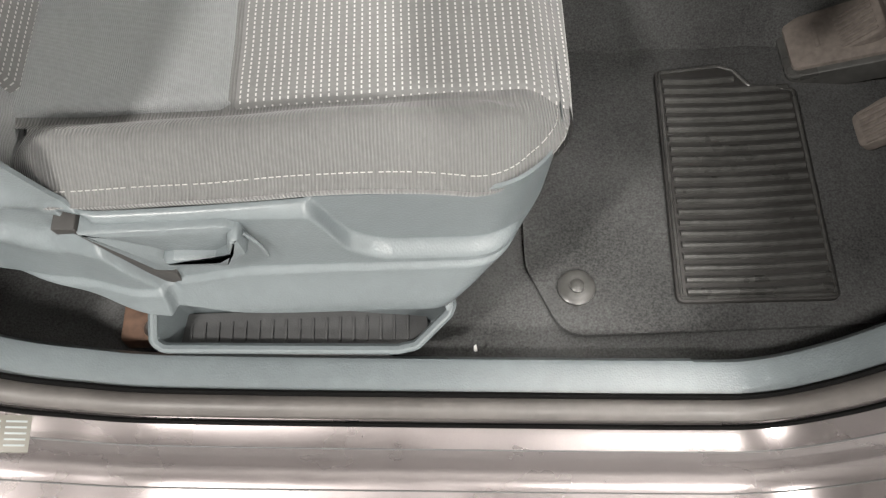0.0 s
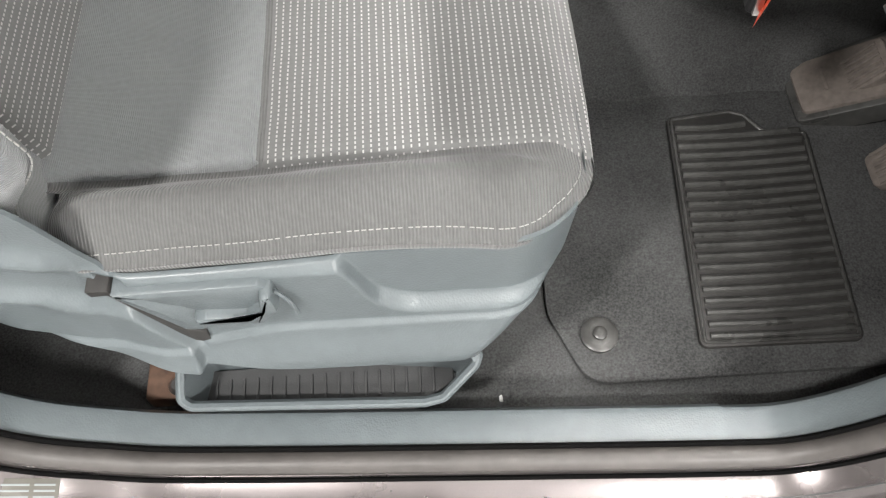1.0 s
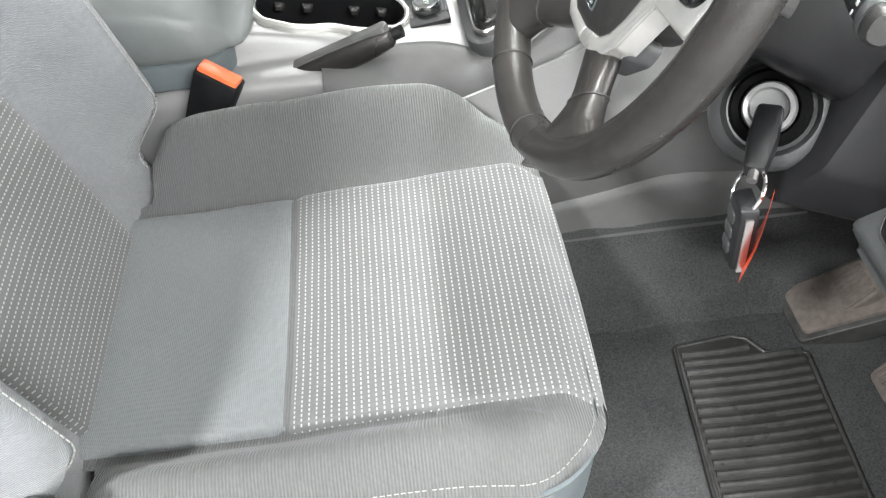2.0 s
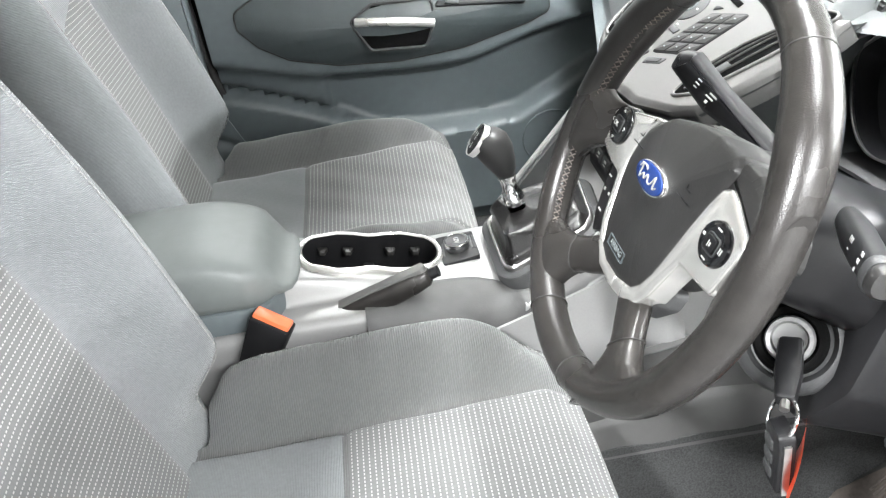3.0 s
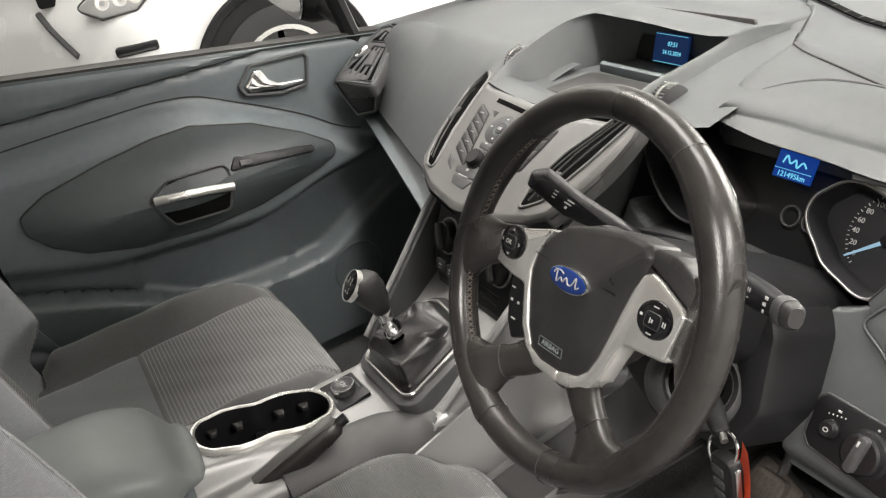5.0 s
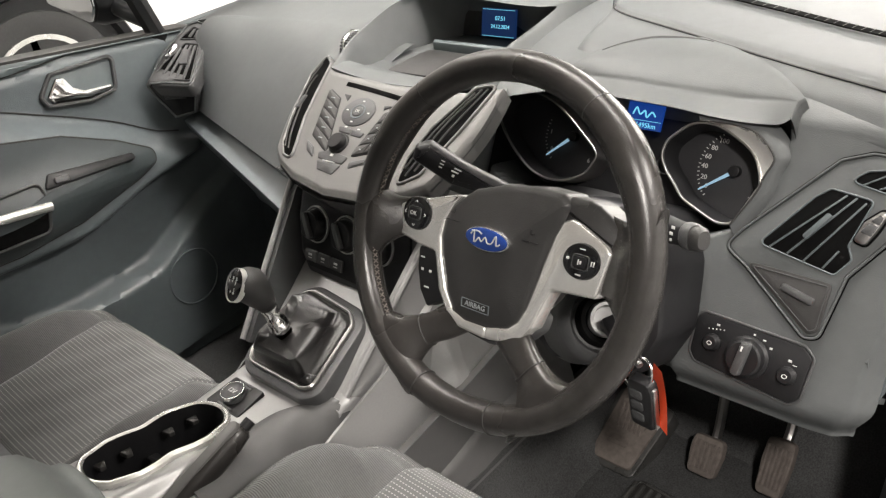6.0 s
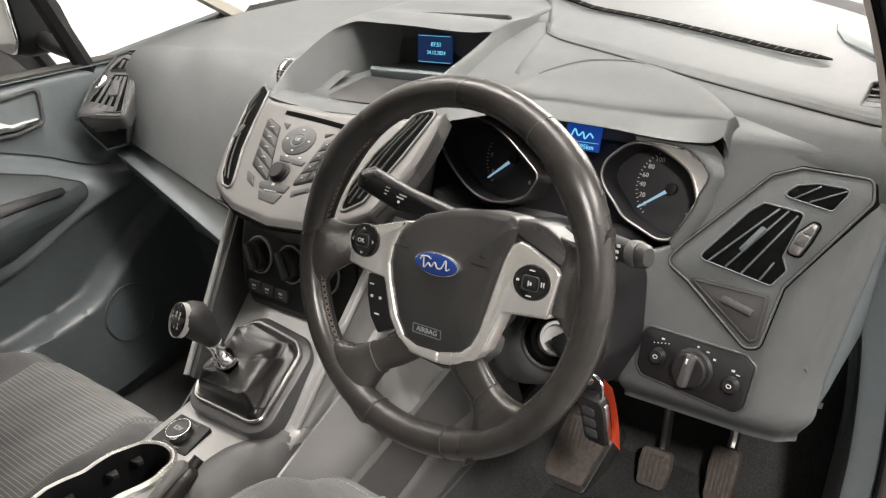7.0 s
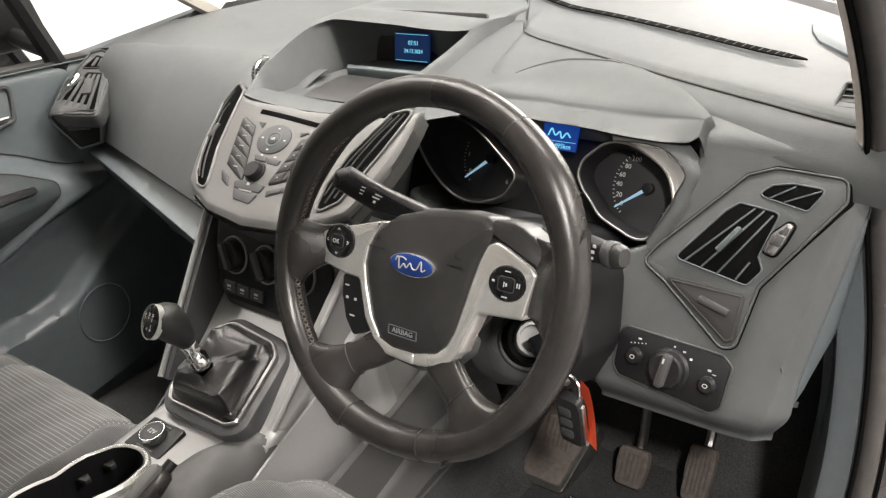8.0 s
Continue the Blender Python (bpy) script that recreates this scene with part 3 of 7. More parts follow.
                d = (q - p).normalized() * 0.0018
                tube([q + up - d, q + up + d], 0.00050, 5, bm=bm)
        part("stitching", bm, "thread", st)

    # backrest, leaning back; a loop of cloth for each height
    def back_pt(s, t, lift=0.0):
        z = 0.27 + 0.625 * s
        x = -0.392 - 0.150 * s - 0.02 * s * s
        hw = 0.245 - 0.018 * ease(0.5, 1.0, s) - 0.05 * ease(0.92, 1.0, s) ** 2
        w = abs(t)
        bol = 0.076 * (1 - 0.30 * ease(0.35, 0.95, s)) * (0.22 + 0.78 * ease(0.07, 0.18, s)) * ease(0.55, 0.86, w) - 0.035 * ease(0.88, 1.0, w) ** 2
        bol -= 0.006 * math.exp(-((w - 0.56) / 0.02) ** 2) + 0.012 * (1 - w) * math.sin(3.0 * s)
        bol -= 0.05 * ease(0.90, 1.0, s) ** 2
        return Vector((x + bol + lift, hw * t * (1 - 0.03 * math.exp(-((w - 0.56) / 0.04) ** 2)), z + 0.25 * bol))

    bm = bmesh.new()
    rows = []
    for s in span(0, 1, 36):
        f = [back_pt(s, t) for t in span(-1, 1, 44)]
        d = 0.12 - 0.05 * s
        a, b = f[-1], f[0]
        hw = b.y
        cx = back_pt(s, 0).x
        f += [Vector((a.x - 0.03, a.y * 1.03, a.z)), Vector((cx - d * 0.6, a.y * 1.0, a.z)), Vector((cx - d, a.y * 0.75, a.z)), Vector((cx - d * 1.1, 0, a.z)),
              Vector((cx - d, b.y * 0.75, b.z)), Vector((cx - d * 0.6, b.y, b.z)), Vector((b.x - 0.03, b.y * 1.03, b.z))]
        rows.append(f)
    top = rows[-1]
    c = sum(top, Vector()) / len(top)
    for k, h in ((0.8, 0.018), (0.4, 0.026)):
        rows.append([c + (p - c) * k + Vector((0, 0, h)) for p in top])
    rings(bm, rows, cap0=True, cap1=True)
    bmesh.ops.recalc_face_normals(bm, faces=bm.faces)
    uvb = lambda co: (co.z, co.y)
    part("backrest", bm, "cloth_dark", st, "grey cloth backrest with side bolsters", 70, uvb)

    def fnb(t, s):
        top = 0.62 + 0.12 * (t if out > 0 else -t)
        p = back_pt(0.02 + (top - 0.02) * s, t)
        q = back_pt(0.02 + (top - 0.02) * s + 0.01, t)
        n = (q - p).cross(Vector((0, 1, 0))).normalized()
        n = n if n.x > 0 else -n
        return p + n * 0.003 * min(ease(1, 0.985, s), ease(-0.55, -0.52, t), ease(0.55, 0.52, t))
    part("back_insert", grid(fnb, span(-0.55, 0.55, 22), span(0, 1, 30)), "insert", st, "dotted grey cloth insert", 60, uvb)
    for side in (-1, 1):
        bm = bmesh.new()
        for i in range(90):
            s = 0.05 + 0.90 * i / 90
            a, b = back_pt(s, side * 0.86), back_pt(s + 0.007, side * 0.86)
            tube([a + Vector((0.0014, 0, 0)), b + Vector((0.0014, 0, 0))], 0.0008, 5, bm=bm)
        part("back_stitching", bm, "thread", st)

    # headrest on two chrome posts
    hr = part("headrest", lathe(axes((-0.545, 0, 0.925), (0, 1, 0), (0, 0, 1)), [(0.001, 0.001), (0.002, 0.0)], 4), "cloth_dark", st)
    bm = bmesh.new()
    rows = []
    for i in range(15):
        a = -1 + 2 * i / 14
        r = (1 - abs(a) ** 4) ** 0.5 if abs(a) < 1 else 0.02
        rows.append([Vector((-0.545 - 0.03 * a + 0.055 * math.cos(b) * max(r, 0.05), 0.135 * math.copysign(abs(math.sin(b)) ** 0.6, math.sin(b)) * max(r, 0.1), 1.005 + 0.085 * a)) for b in [TAU * j / 24 for j in range(24)]])
    rings(bm, rows, cap0=True, cap1=True)
    bmesh.ops.recalc_face_normals(bm, faces=bm.faces)
    me = hr.data
    bm.to_mesh(me)
    bm.free()
    for p in me.polygons:
        p.use_smooth = True
    for y in (-0.065, 0.065):
        part("headrest_post", tube([(-0.550, y, 0.86), (-0.545, y, 0.95)], 0.007, 10), "chrome", st)
        part("post_guide", tube([(-0.552, y, 0.895), (-0.55, y, 0.918)], 0.016, 12), "console", st)

    # moulded side cover with its height lever, and the drawer below it
    Fs = axes((0, out * 0.252, 0), (1 if out < 0 else -1, 0, 0), (0, 0, 1))
    sx = 1 if out < 0 else -1
    pt = lambda x, z: (x * sx, z)

    ARC = CR * math.pi / 2

    def outline(q):
        """The cover's line: along the side, round the corner and across the front."""
        if q <= NOSE - CR:
            return q, HW, 0.0, 1.0
        q -= NOSE - CR
        if q < ARC:
            g = q / CR
            return NOSE - CR + CR * math.sin(g), HW - CR + CR * math.cos(g), math.sin(g), math.cos(g)
        return NOSE, HW - CR - (q - ARC), 1.0, 0.0

    def shell(u, v):
        """The cover's relief: shoulder line, lower swage and the slanting edge under the lever."""
        x, y, nx, ny = outline(u)
        top = 0.297 + 0.09 * ease(-0.318, -0.37, u) - 0.02 * ease(0.03, 0.12, u)
        bot = curve([(-0.52, 0.205), (-0.40, 0.182), (-0.286, 0.155), (-0.18, 0.138), (0.05, 0.133)], u)
        z = bot + (top - bot) * v
        h = -0.003
        line = curve([(-0.5, 0.298), (-0.32, 0.300), (-0.150, 0.296), (-0.118, 0.234), (-0.085, 0.218), (0.06, 0.214)], u)
        fade = 1 - ease(0.0, 0.06, u)
        h += 0.013 * (1 - ease(line - 0.009, line + 0.007, z)) * ease(-0.36, -0.30, u) * fade
        low = curve([(-0.5, 0.19), (-0.28, 0.190), (-0.2, 0.204), (0.03, 0.200)], u)
        h += 0.014 * (1 - ease(low - 0.055, low + 0.004, z)) + 0.005 * (1 - ease(low - 0.003, low + 0.003, z))
        edge = 0.287 - 1.95 * (u + 0.331)
        d = (z - edge) * 0.456
        box_ = ease(-0.350, -0.332, u) * (1 - ease(-0.30, -0.270, u))
        h -= 0.016 * box_ * ease(-0.001, 0.003, d) * (1 - ease(0.012, 0.022, d)) * (1 - ease(0.291, 0.297, z))
        wedge = ease(-0.43, -0.35, u) * (1 - ease(-0.006, 0.0, d)) * (1 - ease(-0.286, -0.280, u)) * (1 - ease(0.246, 0.264, z))
        h += 0.011 * wedge
        h += 0.010 * math.exp(-((z - 0.315 + 0.35 * (u + 0.36)) / 0.012) ** 2) * ease(-0.335, -0.37, u)
        h += 0.010 * math.exp(-((z - 0.262 + 0.30 * (u + 0.385)) / 0.010) ** 2) * ease(-0.35, -0.40, u)
        h -= 0.03 * ease(-0.42, -0.52, u)
        h -= 0.014 * (1 - ease(0.0, 0.045, v))
        # the skirt sweeps back towards the floor at the front
        back = (0.075 * (1 - ease(-0.1, 0.55, v)) + 0.012 * (1 - v)) * ease(-0.12, 0.08, u) + 0.008 * ease(0.0, 0.1, u)
        return Vector((x + nx * h - back, out * (y + ny * h), z))
    us = span(-0.52, -0.35, 30) + span(-0.348, -0.262, 64) + span(-0.259, -0.160, 24) + span(-0.158, -0.080, 56) + span(-0.076, NOSE - CR + ARC + HW - CR, 84)
    part("side_cover", grid(shell, us, span(0, 1, 110), 0.004, (0, -out, 0)), "trim", st, "grey-teal moulded plastic seat side cover", 70)
    part("seat_pan", slab(axes((-0.20, 0, 0.20), (1, 0, 0), (0, 1, 0)), box(0.38, 0.40, r=0.03), 0.06, 0.0, 0.01), "dark", st)
    for y in (-0.19, 0.19):
        part("slide_rail", slab(axes((-0.22, y, 0.0), (1, 0, 0), (0, 1, 0)), box(0.34, 0.035, r=0.004), 0.05, -0.002, 0.003), "dark", st)
        part("rail_leg", slab(axes((-0.20, y, 0.05), (1, 0, 0), (0, 1, 0)), box(0.26, 0.03, r=0.004), 0.15, -0.004, 0.003), "dark", st)
    if out < 0:
        lever = part("height_lever", slab(Fs, rounded([pt(-0.328, 0.289), pt(-0.27, 0.291), pt(-0.208, 0.292), pt(-0.199, 0.284), pt(-0.201, 0.262), pt(-0.216, 0.246), pt(-0.258, 0.249), pt(-0.272, 0.262), pt(-0.300, 0.279)], 0.005, 3), 0.0155, -0.004, 0.003), "trim", st, "grey plastic seat height lever")
        part("lever_lip", slab(Fs, rounded([pt(-0.268, 0.254), pt(-0.256, 0.258), pt(-0.224, 0.255), pt(-0.212, 0.266), pt(-0.208, 0.286), pt(-0.199, 0.288), pt(-0.197, 0.262), pt(-0.214, 0.241), pt(-0.262, 0.244)], 0.004, 3), 0.025, 0.0, 0.005), "trim", lever)
        part("lever_arm", slab(Fs, rounded([pt(-0.323, 0.288), pt(-0.290, 0.276), pt(-0.262, 0.252), pt(-0.256, 0.226), pt(-0.270, 0.214), pt(-0.284, 0.216), pt(-0.322, 0.282)], 0.003, 3), 0.013, -0.004, 0.002), "trim", lever)
        # black slabs paint the dark of the open slots round the lever
        part("lever_slot_shade", slab(Fs, rounded([pt(-0.340, 0.292), pt(-0.323, 0.291), pt(-0.320, 0.284), pt(-0.338, 0.283)], 0.001), 0.0112, -0.02, 0.0004), "rubber", st)
        part("lever_slot_shade", slab(Fs, rounded([pt(-0.326, 0.286), pt(-0.322, 0.284), pt(-0.286, 0.214), pt(-0.270, 0.206), pt(-0.271, 0.178), pt(-0.276, 0.176), pt(-0.292, 0.206)], 0.001), 0.0112, -0.02, 0.0004), "rubber", st)
        part("cable_end", tube(spline([(-0.198, -0.266, 0.280), (-0.189, -0.267, 0.262), (-0.186, -0.267, 0.240)], 4), 0.002, 6), "trim", st)
        # open drawer under the seat: a rim that dips at the front, walls and a ribbed floor
        Ft = axes((0, -0.293, 0.08), (1, 0, 0), (0, 0.75, 0.65))
        rim = rounded([(-0.322, 0.085), (-0.330, 0.014), (-0.318, 0.004), (-0.09, -0.007), (-0.070, -0.003), (-0.036, 0.030), (-0.030, 0.046), (-0.055, 0.060), (-0.20, 0.085)], 0.016, 7)
        drawer = part("drawer_rim", hoop(Ft, rim, inset(rim, 0.0085), 0.004, -0.006, 0.003), "trim", st, "open grey plastic drawer under the seat")
        wall_ = inset(rim, 0.007)
        bm = bmesh.new()
        c = sum(wall_, Vector((0, 0))) / len(wall_)
        lo = lambda p, k: Vector((p.x + (c.x - p.x) * 0.07 * k, 0, 0))
        base = [Ft @ Vector((p.x, p.y, 0)) for p in wall_]
        cw = sum(base, Vector()) / len(base)
        foot = [Vector((cw.x + (p.x - cw.x) * 0.93, cw.y + (p.y - cw.y) * 0.80 + 0.006, 0.042)) for p in base]
        rings(bm, [base, [p.lerp(q, 0.85) for p, q in zip(base, foot)], foot], cap1=True)
        bmesh.ops.recalc_face_normals(bm, faces=bm.faces)
        part("drawer_bin", bm, "trim", drawer)
        Fl = axes((-0.19, cw.y, 0.046), (1, 0, 0), (0, 1, 0.05))
        part("drawer_floor", slab(Fl, rounded([(-0.125, -0.014), (0.085, -0.026), (0.130, 0.004), (0.128, 0.030), (-0.125, 0.030)], 0.008), 0.003, -0.003, 0.002), "dark", drawer)
        for i in range(17):
            part("drawer_rib", slab(Fl, box(0.0022, 0.026, -0.112 + 0.0138 * i, 0.006, r=0.0), 0.0052, 0.0, 0.0008), "dark", drawer)
        part("drawer_catch", slab(axes((-0.10, -0.268, 0.140), (1, 0, 0), (0, 0.5, 1)), box(0.13, 0.010, r=0.003), 0.003, -0.01, 0.002), "trim", drawer)
    return st


seat("driver_seat", "grey cloth driver's seat with dotted insert and plastic side cover", 0.0, YC, -1, 0.034)
seat("passenger_seat", "grey cloth front passenger seat with dotted insert", -0.058, 0.355, 1)

# seat rail bracket bolted to the floor behind the drawer
br = thing("rail_bracket", "rusty brown floor bracket with a bolt", "bracket", at=(-0.36, -0.60, 0))
part("plate", slab(axes((0, 0, 0), (1, 0, 0), (0, 1, 0)), box(0.06, 0.05, r=0.006), 0.012, -0.01, 0.003), "rust", br)
part("bolt", lathe(axes((0.005, -0.012, 0.012), (1, 0, 0), (0, 1, 0)), [(0.010, -0.002), (0.010, 0.004), (0.006, 0.009)], 10), "steel", br)

# seat belt buckle by the console
bk = thing("belt_buckle", "black seat belt buckle with an orange-red press button", "seat belt buckle", at=(-0.304, -0.108, 0.02))
Fb = axes((0, 0, 0.322), (0.037, -0.014, -0.0195), (0.037, 0.0, 0.075))
part("casing", slab(Fb, rounded([(-0.021, -0.052), (0.021, -0.052), (0.027, 0.045), (-0.027, 0.045)], 0.005), 0.013, -0.013, 0.004), "black", bk)
part("press_button", slab(Fb @ pose(0, 0.042, 0, -90, 0, 0), box(0.048, 0.021, r=0.003), 0.008, -0.004, 0.002), "orange", bk, "orange-red press button")
part("stalk", tube(spline([(-0.02, 0, 0.28), (-0.03, 0.002, 0.18), (-0.04, 0.004, 0.0)], 4), 0.011, 8, flat=0.5), "black", bk)
# ---- dashboard ----
A = radians(30)
SA, CA = math.sin(A), math.cos(A)
FD = axes((0.31, -0.37, 0.42), (0, -1, 0), (SA, 0, CA))      # driver's fascia
FQ = axes((0.293, 0, 0.645), (0, -1, 0), (math.cos(radians(31)), 0, math.sin(radians(31))))   # centre stack
dash = thing("dashboard", "soft grey moulded dashboard with silver centre stack", "dashboard")


class Bent:
    """A frame whose surface curves away to both sides."""

    def __init__(self, F, R):
        self.F, self.R = F, R

    def __matmul__(self, p):
        th = p.x / self.R
        return self.F @ Vector(((self.R + p.z) * math.sin(th), p.y, (self.R + p.z) * math.cos(th) - self.R))


# the large top, from the windscreen to the edge over the fascia
EDGE = [(-0.74, 0.425), (-0.60, 0.440), (-0.50, 0.460), (-0.37, 0.470), (-0.20, 0.47), (-0.15, 0.655), (0.0, 0.67), (0.17, 0.655), (0.215, 0.47), (0.32, 0.495), (0.60, 0.49), (0.74, 0.47)]


def top_pt(u, v):
    x0, x1 = curve(EDGE, v), ws_x(v)
    x = x0 + (x1 - x0) * u
    lip = 1 - ease(0.17, 0.25, v)
    z = 0.690 - 0.012 * ease(0.12, 0.0, u) * lip - 0.012 * (v / 0.72) ** 4 + 0.006 * math.sin(3 * u)
    z -= 0.02 * ease(0.08, 0.0, u) ** 2 * lip
    z -= 0.008 * ease(0.20, 0.0, u) * ease(-0.14, -0.20, v)
    # the raised spine that runs forward from the centre cowl
    z += 0.022 * math.exp(-((v - 0.01) / 0.17) ** 4) * ease(0.0, 0.10, u) * (1 - ease(0.3, 0.9, u))
    return Vector((x, v, z))


part("top", grid(top_pt, span(0, 1, 40), span(-0.735, 0.74, 90), 0.03, (0, 0, -1)), "dash", dash, "soft grained grey dashboard top", 60)
# raised pad panel between the seam and the windscreen slot
SEAM = spline([(0.88, -0.075, 0), (0.7754, -0.084, 0), (0.745, -0.115, 0), (0.664, -0.160, 0), (0.632, -0.183, 0), (0.601, -0.263, 0), (0.5405, -0.419, 0), (0.500, -0.542, 0), (0.471, -0.642, 0), (0.455, -0.72, 0)], 6)


def pad_pt(u, i):
    p = SEAM[i]
    q = p + (Vector((ws_x(p.y) - 0.055, p.y, 0)) - p) * u
    x0, x1 = curve(EDGE, q.y), ws_x(q.y)
    z = top_pt((q.x - x0) / (x1 - x0), q.y).z
    return Vector((q.x, q.y, z + 0.0045 * ease(0.0, 0.03, u)))


part("pad_seam", tube([pad_pt(0.0, i) + Vector((-0.001, 0, 0.0012)) for i in range(4, len(SEAM))], 0.0013, 5), "rubber", dash)
part("upper_pad", grid(pad_pt, [0, 0.01, 0.02, 0.03] + span(0.06, 1, 24), list(range(len(SEAM)))), "dash", dash, "", 60)
# the long demister slot, a raised black strip painting its depth, with its little ribs
slot = spline([(0.80, 0.04, 0), (0.784, -0.05, 0), (0.734, -0.2386, 0), (0.669, -0.4027, 0), (0.620, -0.520, 0), (0.596, -0.594, 0)], 8)
bm = bmesh.new()
rows = []
for i, p in enumerate(slot):
    w = 0.0065 * min(1.0, (len(slot) - 1 - i) / 4 + 0.1)
    x0, x1 = curve(EDGE, p.y), ws_x(p.y)
    z = top_pt((p.x - x0) / (x1 - x0), p.y).z + 0.0075
    rows.append([Vector((p.x - w, p.y, z)), Vector((p.x - w, p.y, z + 0.002)), Vector((p.x + w, p.y, z + 0.002)), Vector((p.x + w, p.y, z))])
rings(bm, rows, closed=False)
dem = part("demister_slot", bm, "void", dash, "narrow demister slot, a black strip for its shaded depth")
for i in range(1, len(slot) - 3):
    p = slot[i]
    x0, x1 = curve(EDGE, p.y), ws_x(p.y)
    z = top_pt((p.x - x0) / (x1 - x0), p.y).z + 0.0095
    part("slot_rib", tube([(p.x - 0.006, p.y, z), (p.x + 0.006, p.y - 0.003, z)], 0.0006, 5), "pad", dem)
part("speaker_grille", slab(axes((0.68, -0.62, 0.689), (1, 0, 0), (0, 1, 0)), rounded([(-0.070, -0.026), (-0.012, 0.033), (0.026, 0.052), (0.070, 0.064), (0.075, 0.0), (0.03, -0.035)], 0.010), 0.009, -0.01, 0.002), "slate", dash, "dark speaker grille")
Fw = axes((0.512, -0.668, 0.689), (0, -1, 0), (1, 0, 0.25))
wv = part("side_demister", hoop(Fw, box(0.034, 0.05, r=0.006), box(0.026, 0.042, r=0.004), 0.006, -0.006), "dash", dash)
# black plate paints the depth behind the slats
part("cavity_shade", slab(Fw, box(0.03, 0.046, r=0.004), 0.001, -0.004), "void", wv)
for i in range(3):
    part("slat", slab(Fw, box(0.026, 0.003, 0, -0.011 + 0.011 * i, 0.001), 0.004, 0.0, 0.0005), "dark", wv)

# the driver's fascia, hollow where the instruments and the side vent sit
KITE = [(0.124, 0.120), (0.222, 0.230), (0.245, 0.240), (0.312, 0.238), (0.243, 0.118), (0.234, 0.052), (0.226, 0.048), (0.150, 0.106)]


def in_kite(u, v):
    hit = False
    for (x0, y0), (x1, y1) in zip(KITE, KITE[1:] + KITE[:1]):
        if (y0 > v) != (y1 > v) and u < x0 + (v - y0) * (x1 - x0) / (y1 - y0):
            hit = not hit
    return hit




def fascia(s, v, mirror=False):
    right = 0.302 + 0.16 * max(0.0, v - 0.02) - 0.02 * ease(-0.02, -0.06, v)
    u = -0.250 + (right + 0.250) * s
    off = 0.0
    if not mirror:
        cl = 1 - ease(0.93, 1.01, (abs((u + 0.062) / 0.218) ** 2.6 + abs((v - 0.228) / 0.125) ** 2.6) ** (1 / 2.6))
        off -= 0.075 * cl
        off -= 0.05 * ease(0.085, 0.06, u) * ease(0.07, 0.02, v)
    if in_kite(u, v):
        off -= 0.035
    off -= 0.012 * ease(0.90, 1.0, s) + 0.03 * ease(0.97, 1.0, s)
    off -= 0.03 * ease(-0.03, -0.06, v) ** 2
    p = FD @ Vector((u, v, off))
    if v > 0.262:
        k = (v - 0.262) / 0.06
        q = FD @ Vector((u, 0.262, off))
        g = 1 - 0.55 * ease(0.14, 0.32, u)
        p = q + Vector(((0.012 * k + 0.022 * k * k) * g, 0, (0.030 * k - 0.007 * k * k) * (0.4 + 0.6 * g)))
    return p


vs_ = span(-0.062, 0.262, 90) + span(0.268, 0.338, 12)
part("driver_fascia", grid(fascia, span(0, 1, 150), vs_, 0.004, (1, 0, 0)), "dash", dash, "grey moulded driver's fascia", 60)
# side end of the dashboard towards the doorway, and the closing panel
END_LOW = [(0.0, -0.020), (0.16, 0.0), (0.36, 0.065), (1.0, 0.20)]


def dash_end(u, k):
    lo = curve(END_LOW, u)
    v = lo + (0.29 - lo) * k
    return FD @ Vector((0.304 + 0.16 * max(0.0, v - 0.02) + 0.01 * u - 0.006 * ease(0.06, 0.0, k), v, -0.045 - 0.25 * u))


part("dash_end", grid(dash_end, span(0, 1, 16), span(0, 1, 24), 0.006, (0, 1, 0)), "trim", dash, "smooth grey-teal end cap of the dashboard", 60)
part("knee_panel", grid(lambda u, v: Vector((0.335 + 0.08 * v * v, u, 0.375 + 0.07 * (1 - v) - 0.05 * v)), span(-0.66, -0.12, 20), span(0, 1, 6), 0.01, (0.5, 0, 0.5)), "dash", dash)

# hood over the instruments


LIP = [(-0.17, 0.284), (-0.139, 0.2777), (-0.084, 0.2691), (-0.058, 0.2667), (-0.016, 0.2655), (0.016, 0.2642), (0.062, 0.2606), (0.105, 0.2591), (0.142, 0.2617), (0.16, 0.274)]
CREASE = [(-0.17, 0.291), (-0.130, 0.2881), (-0.063, 0.2848), (-0.021, 0.2805), (0.019, 0.2795), (0.086, 0.282), (0.150, 0.2896), (0.16, 0.291)]


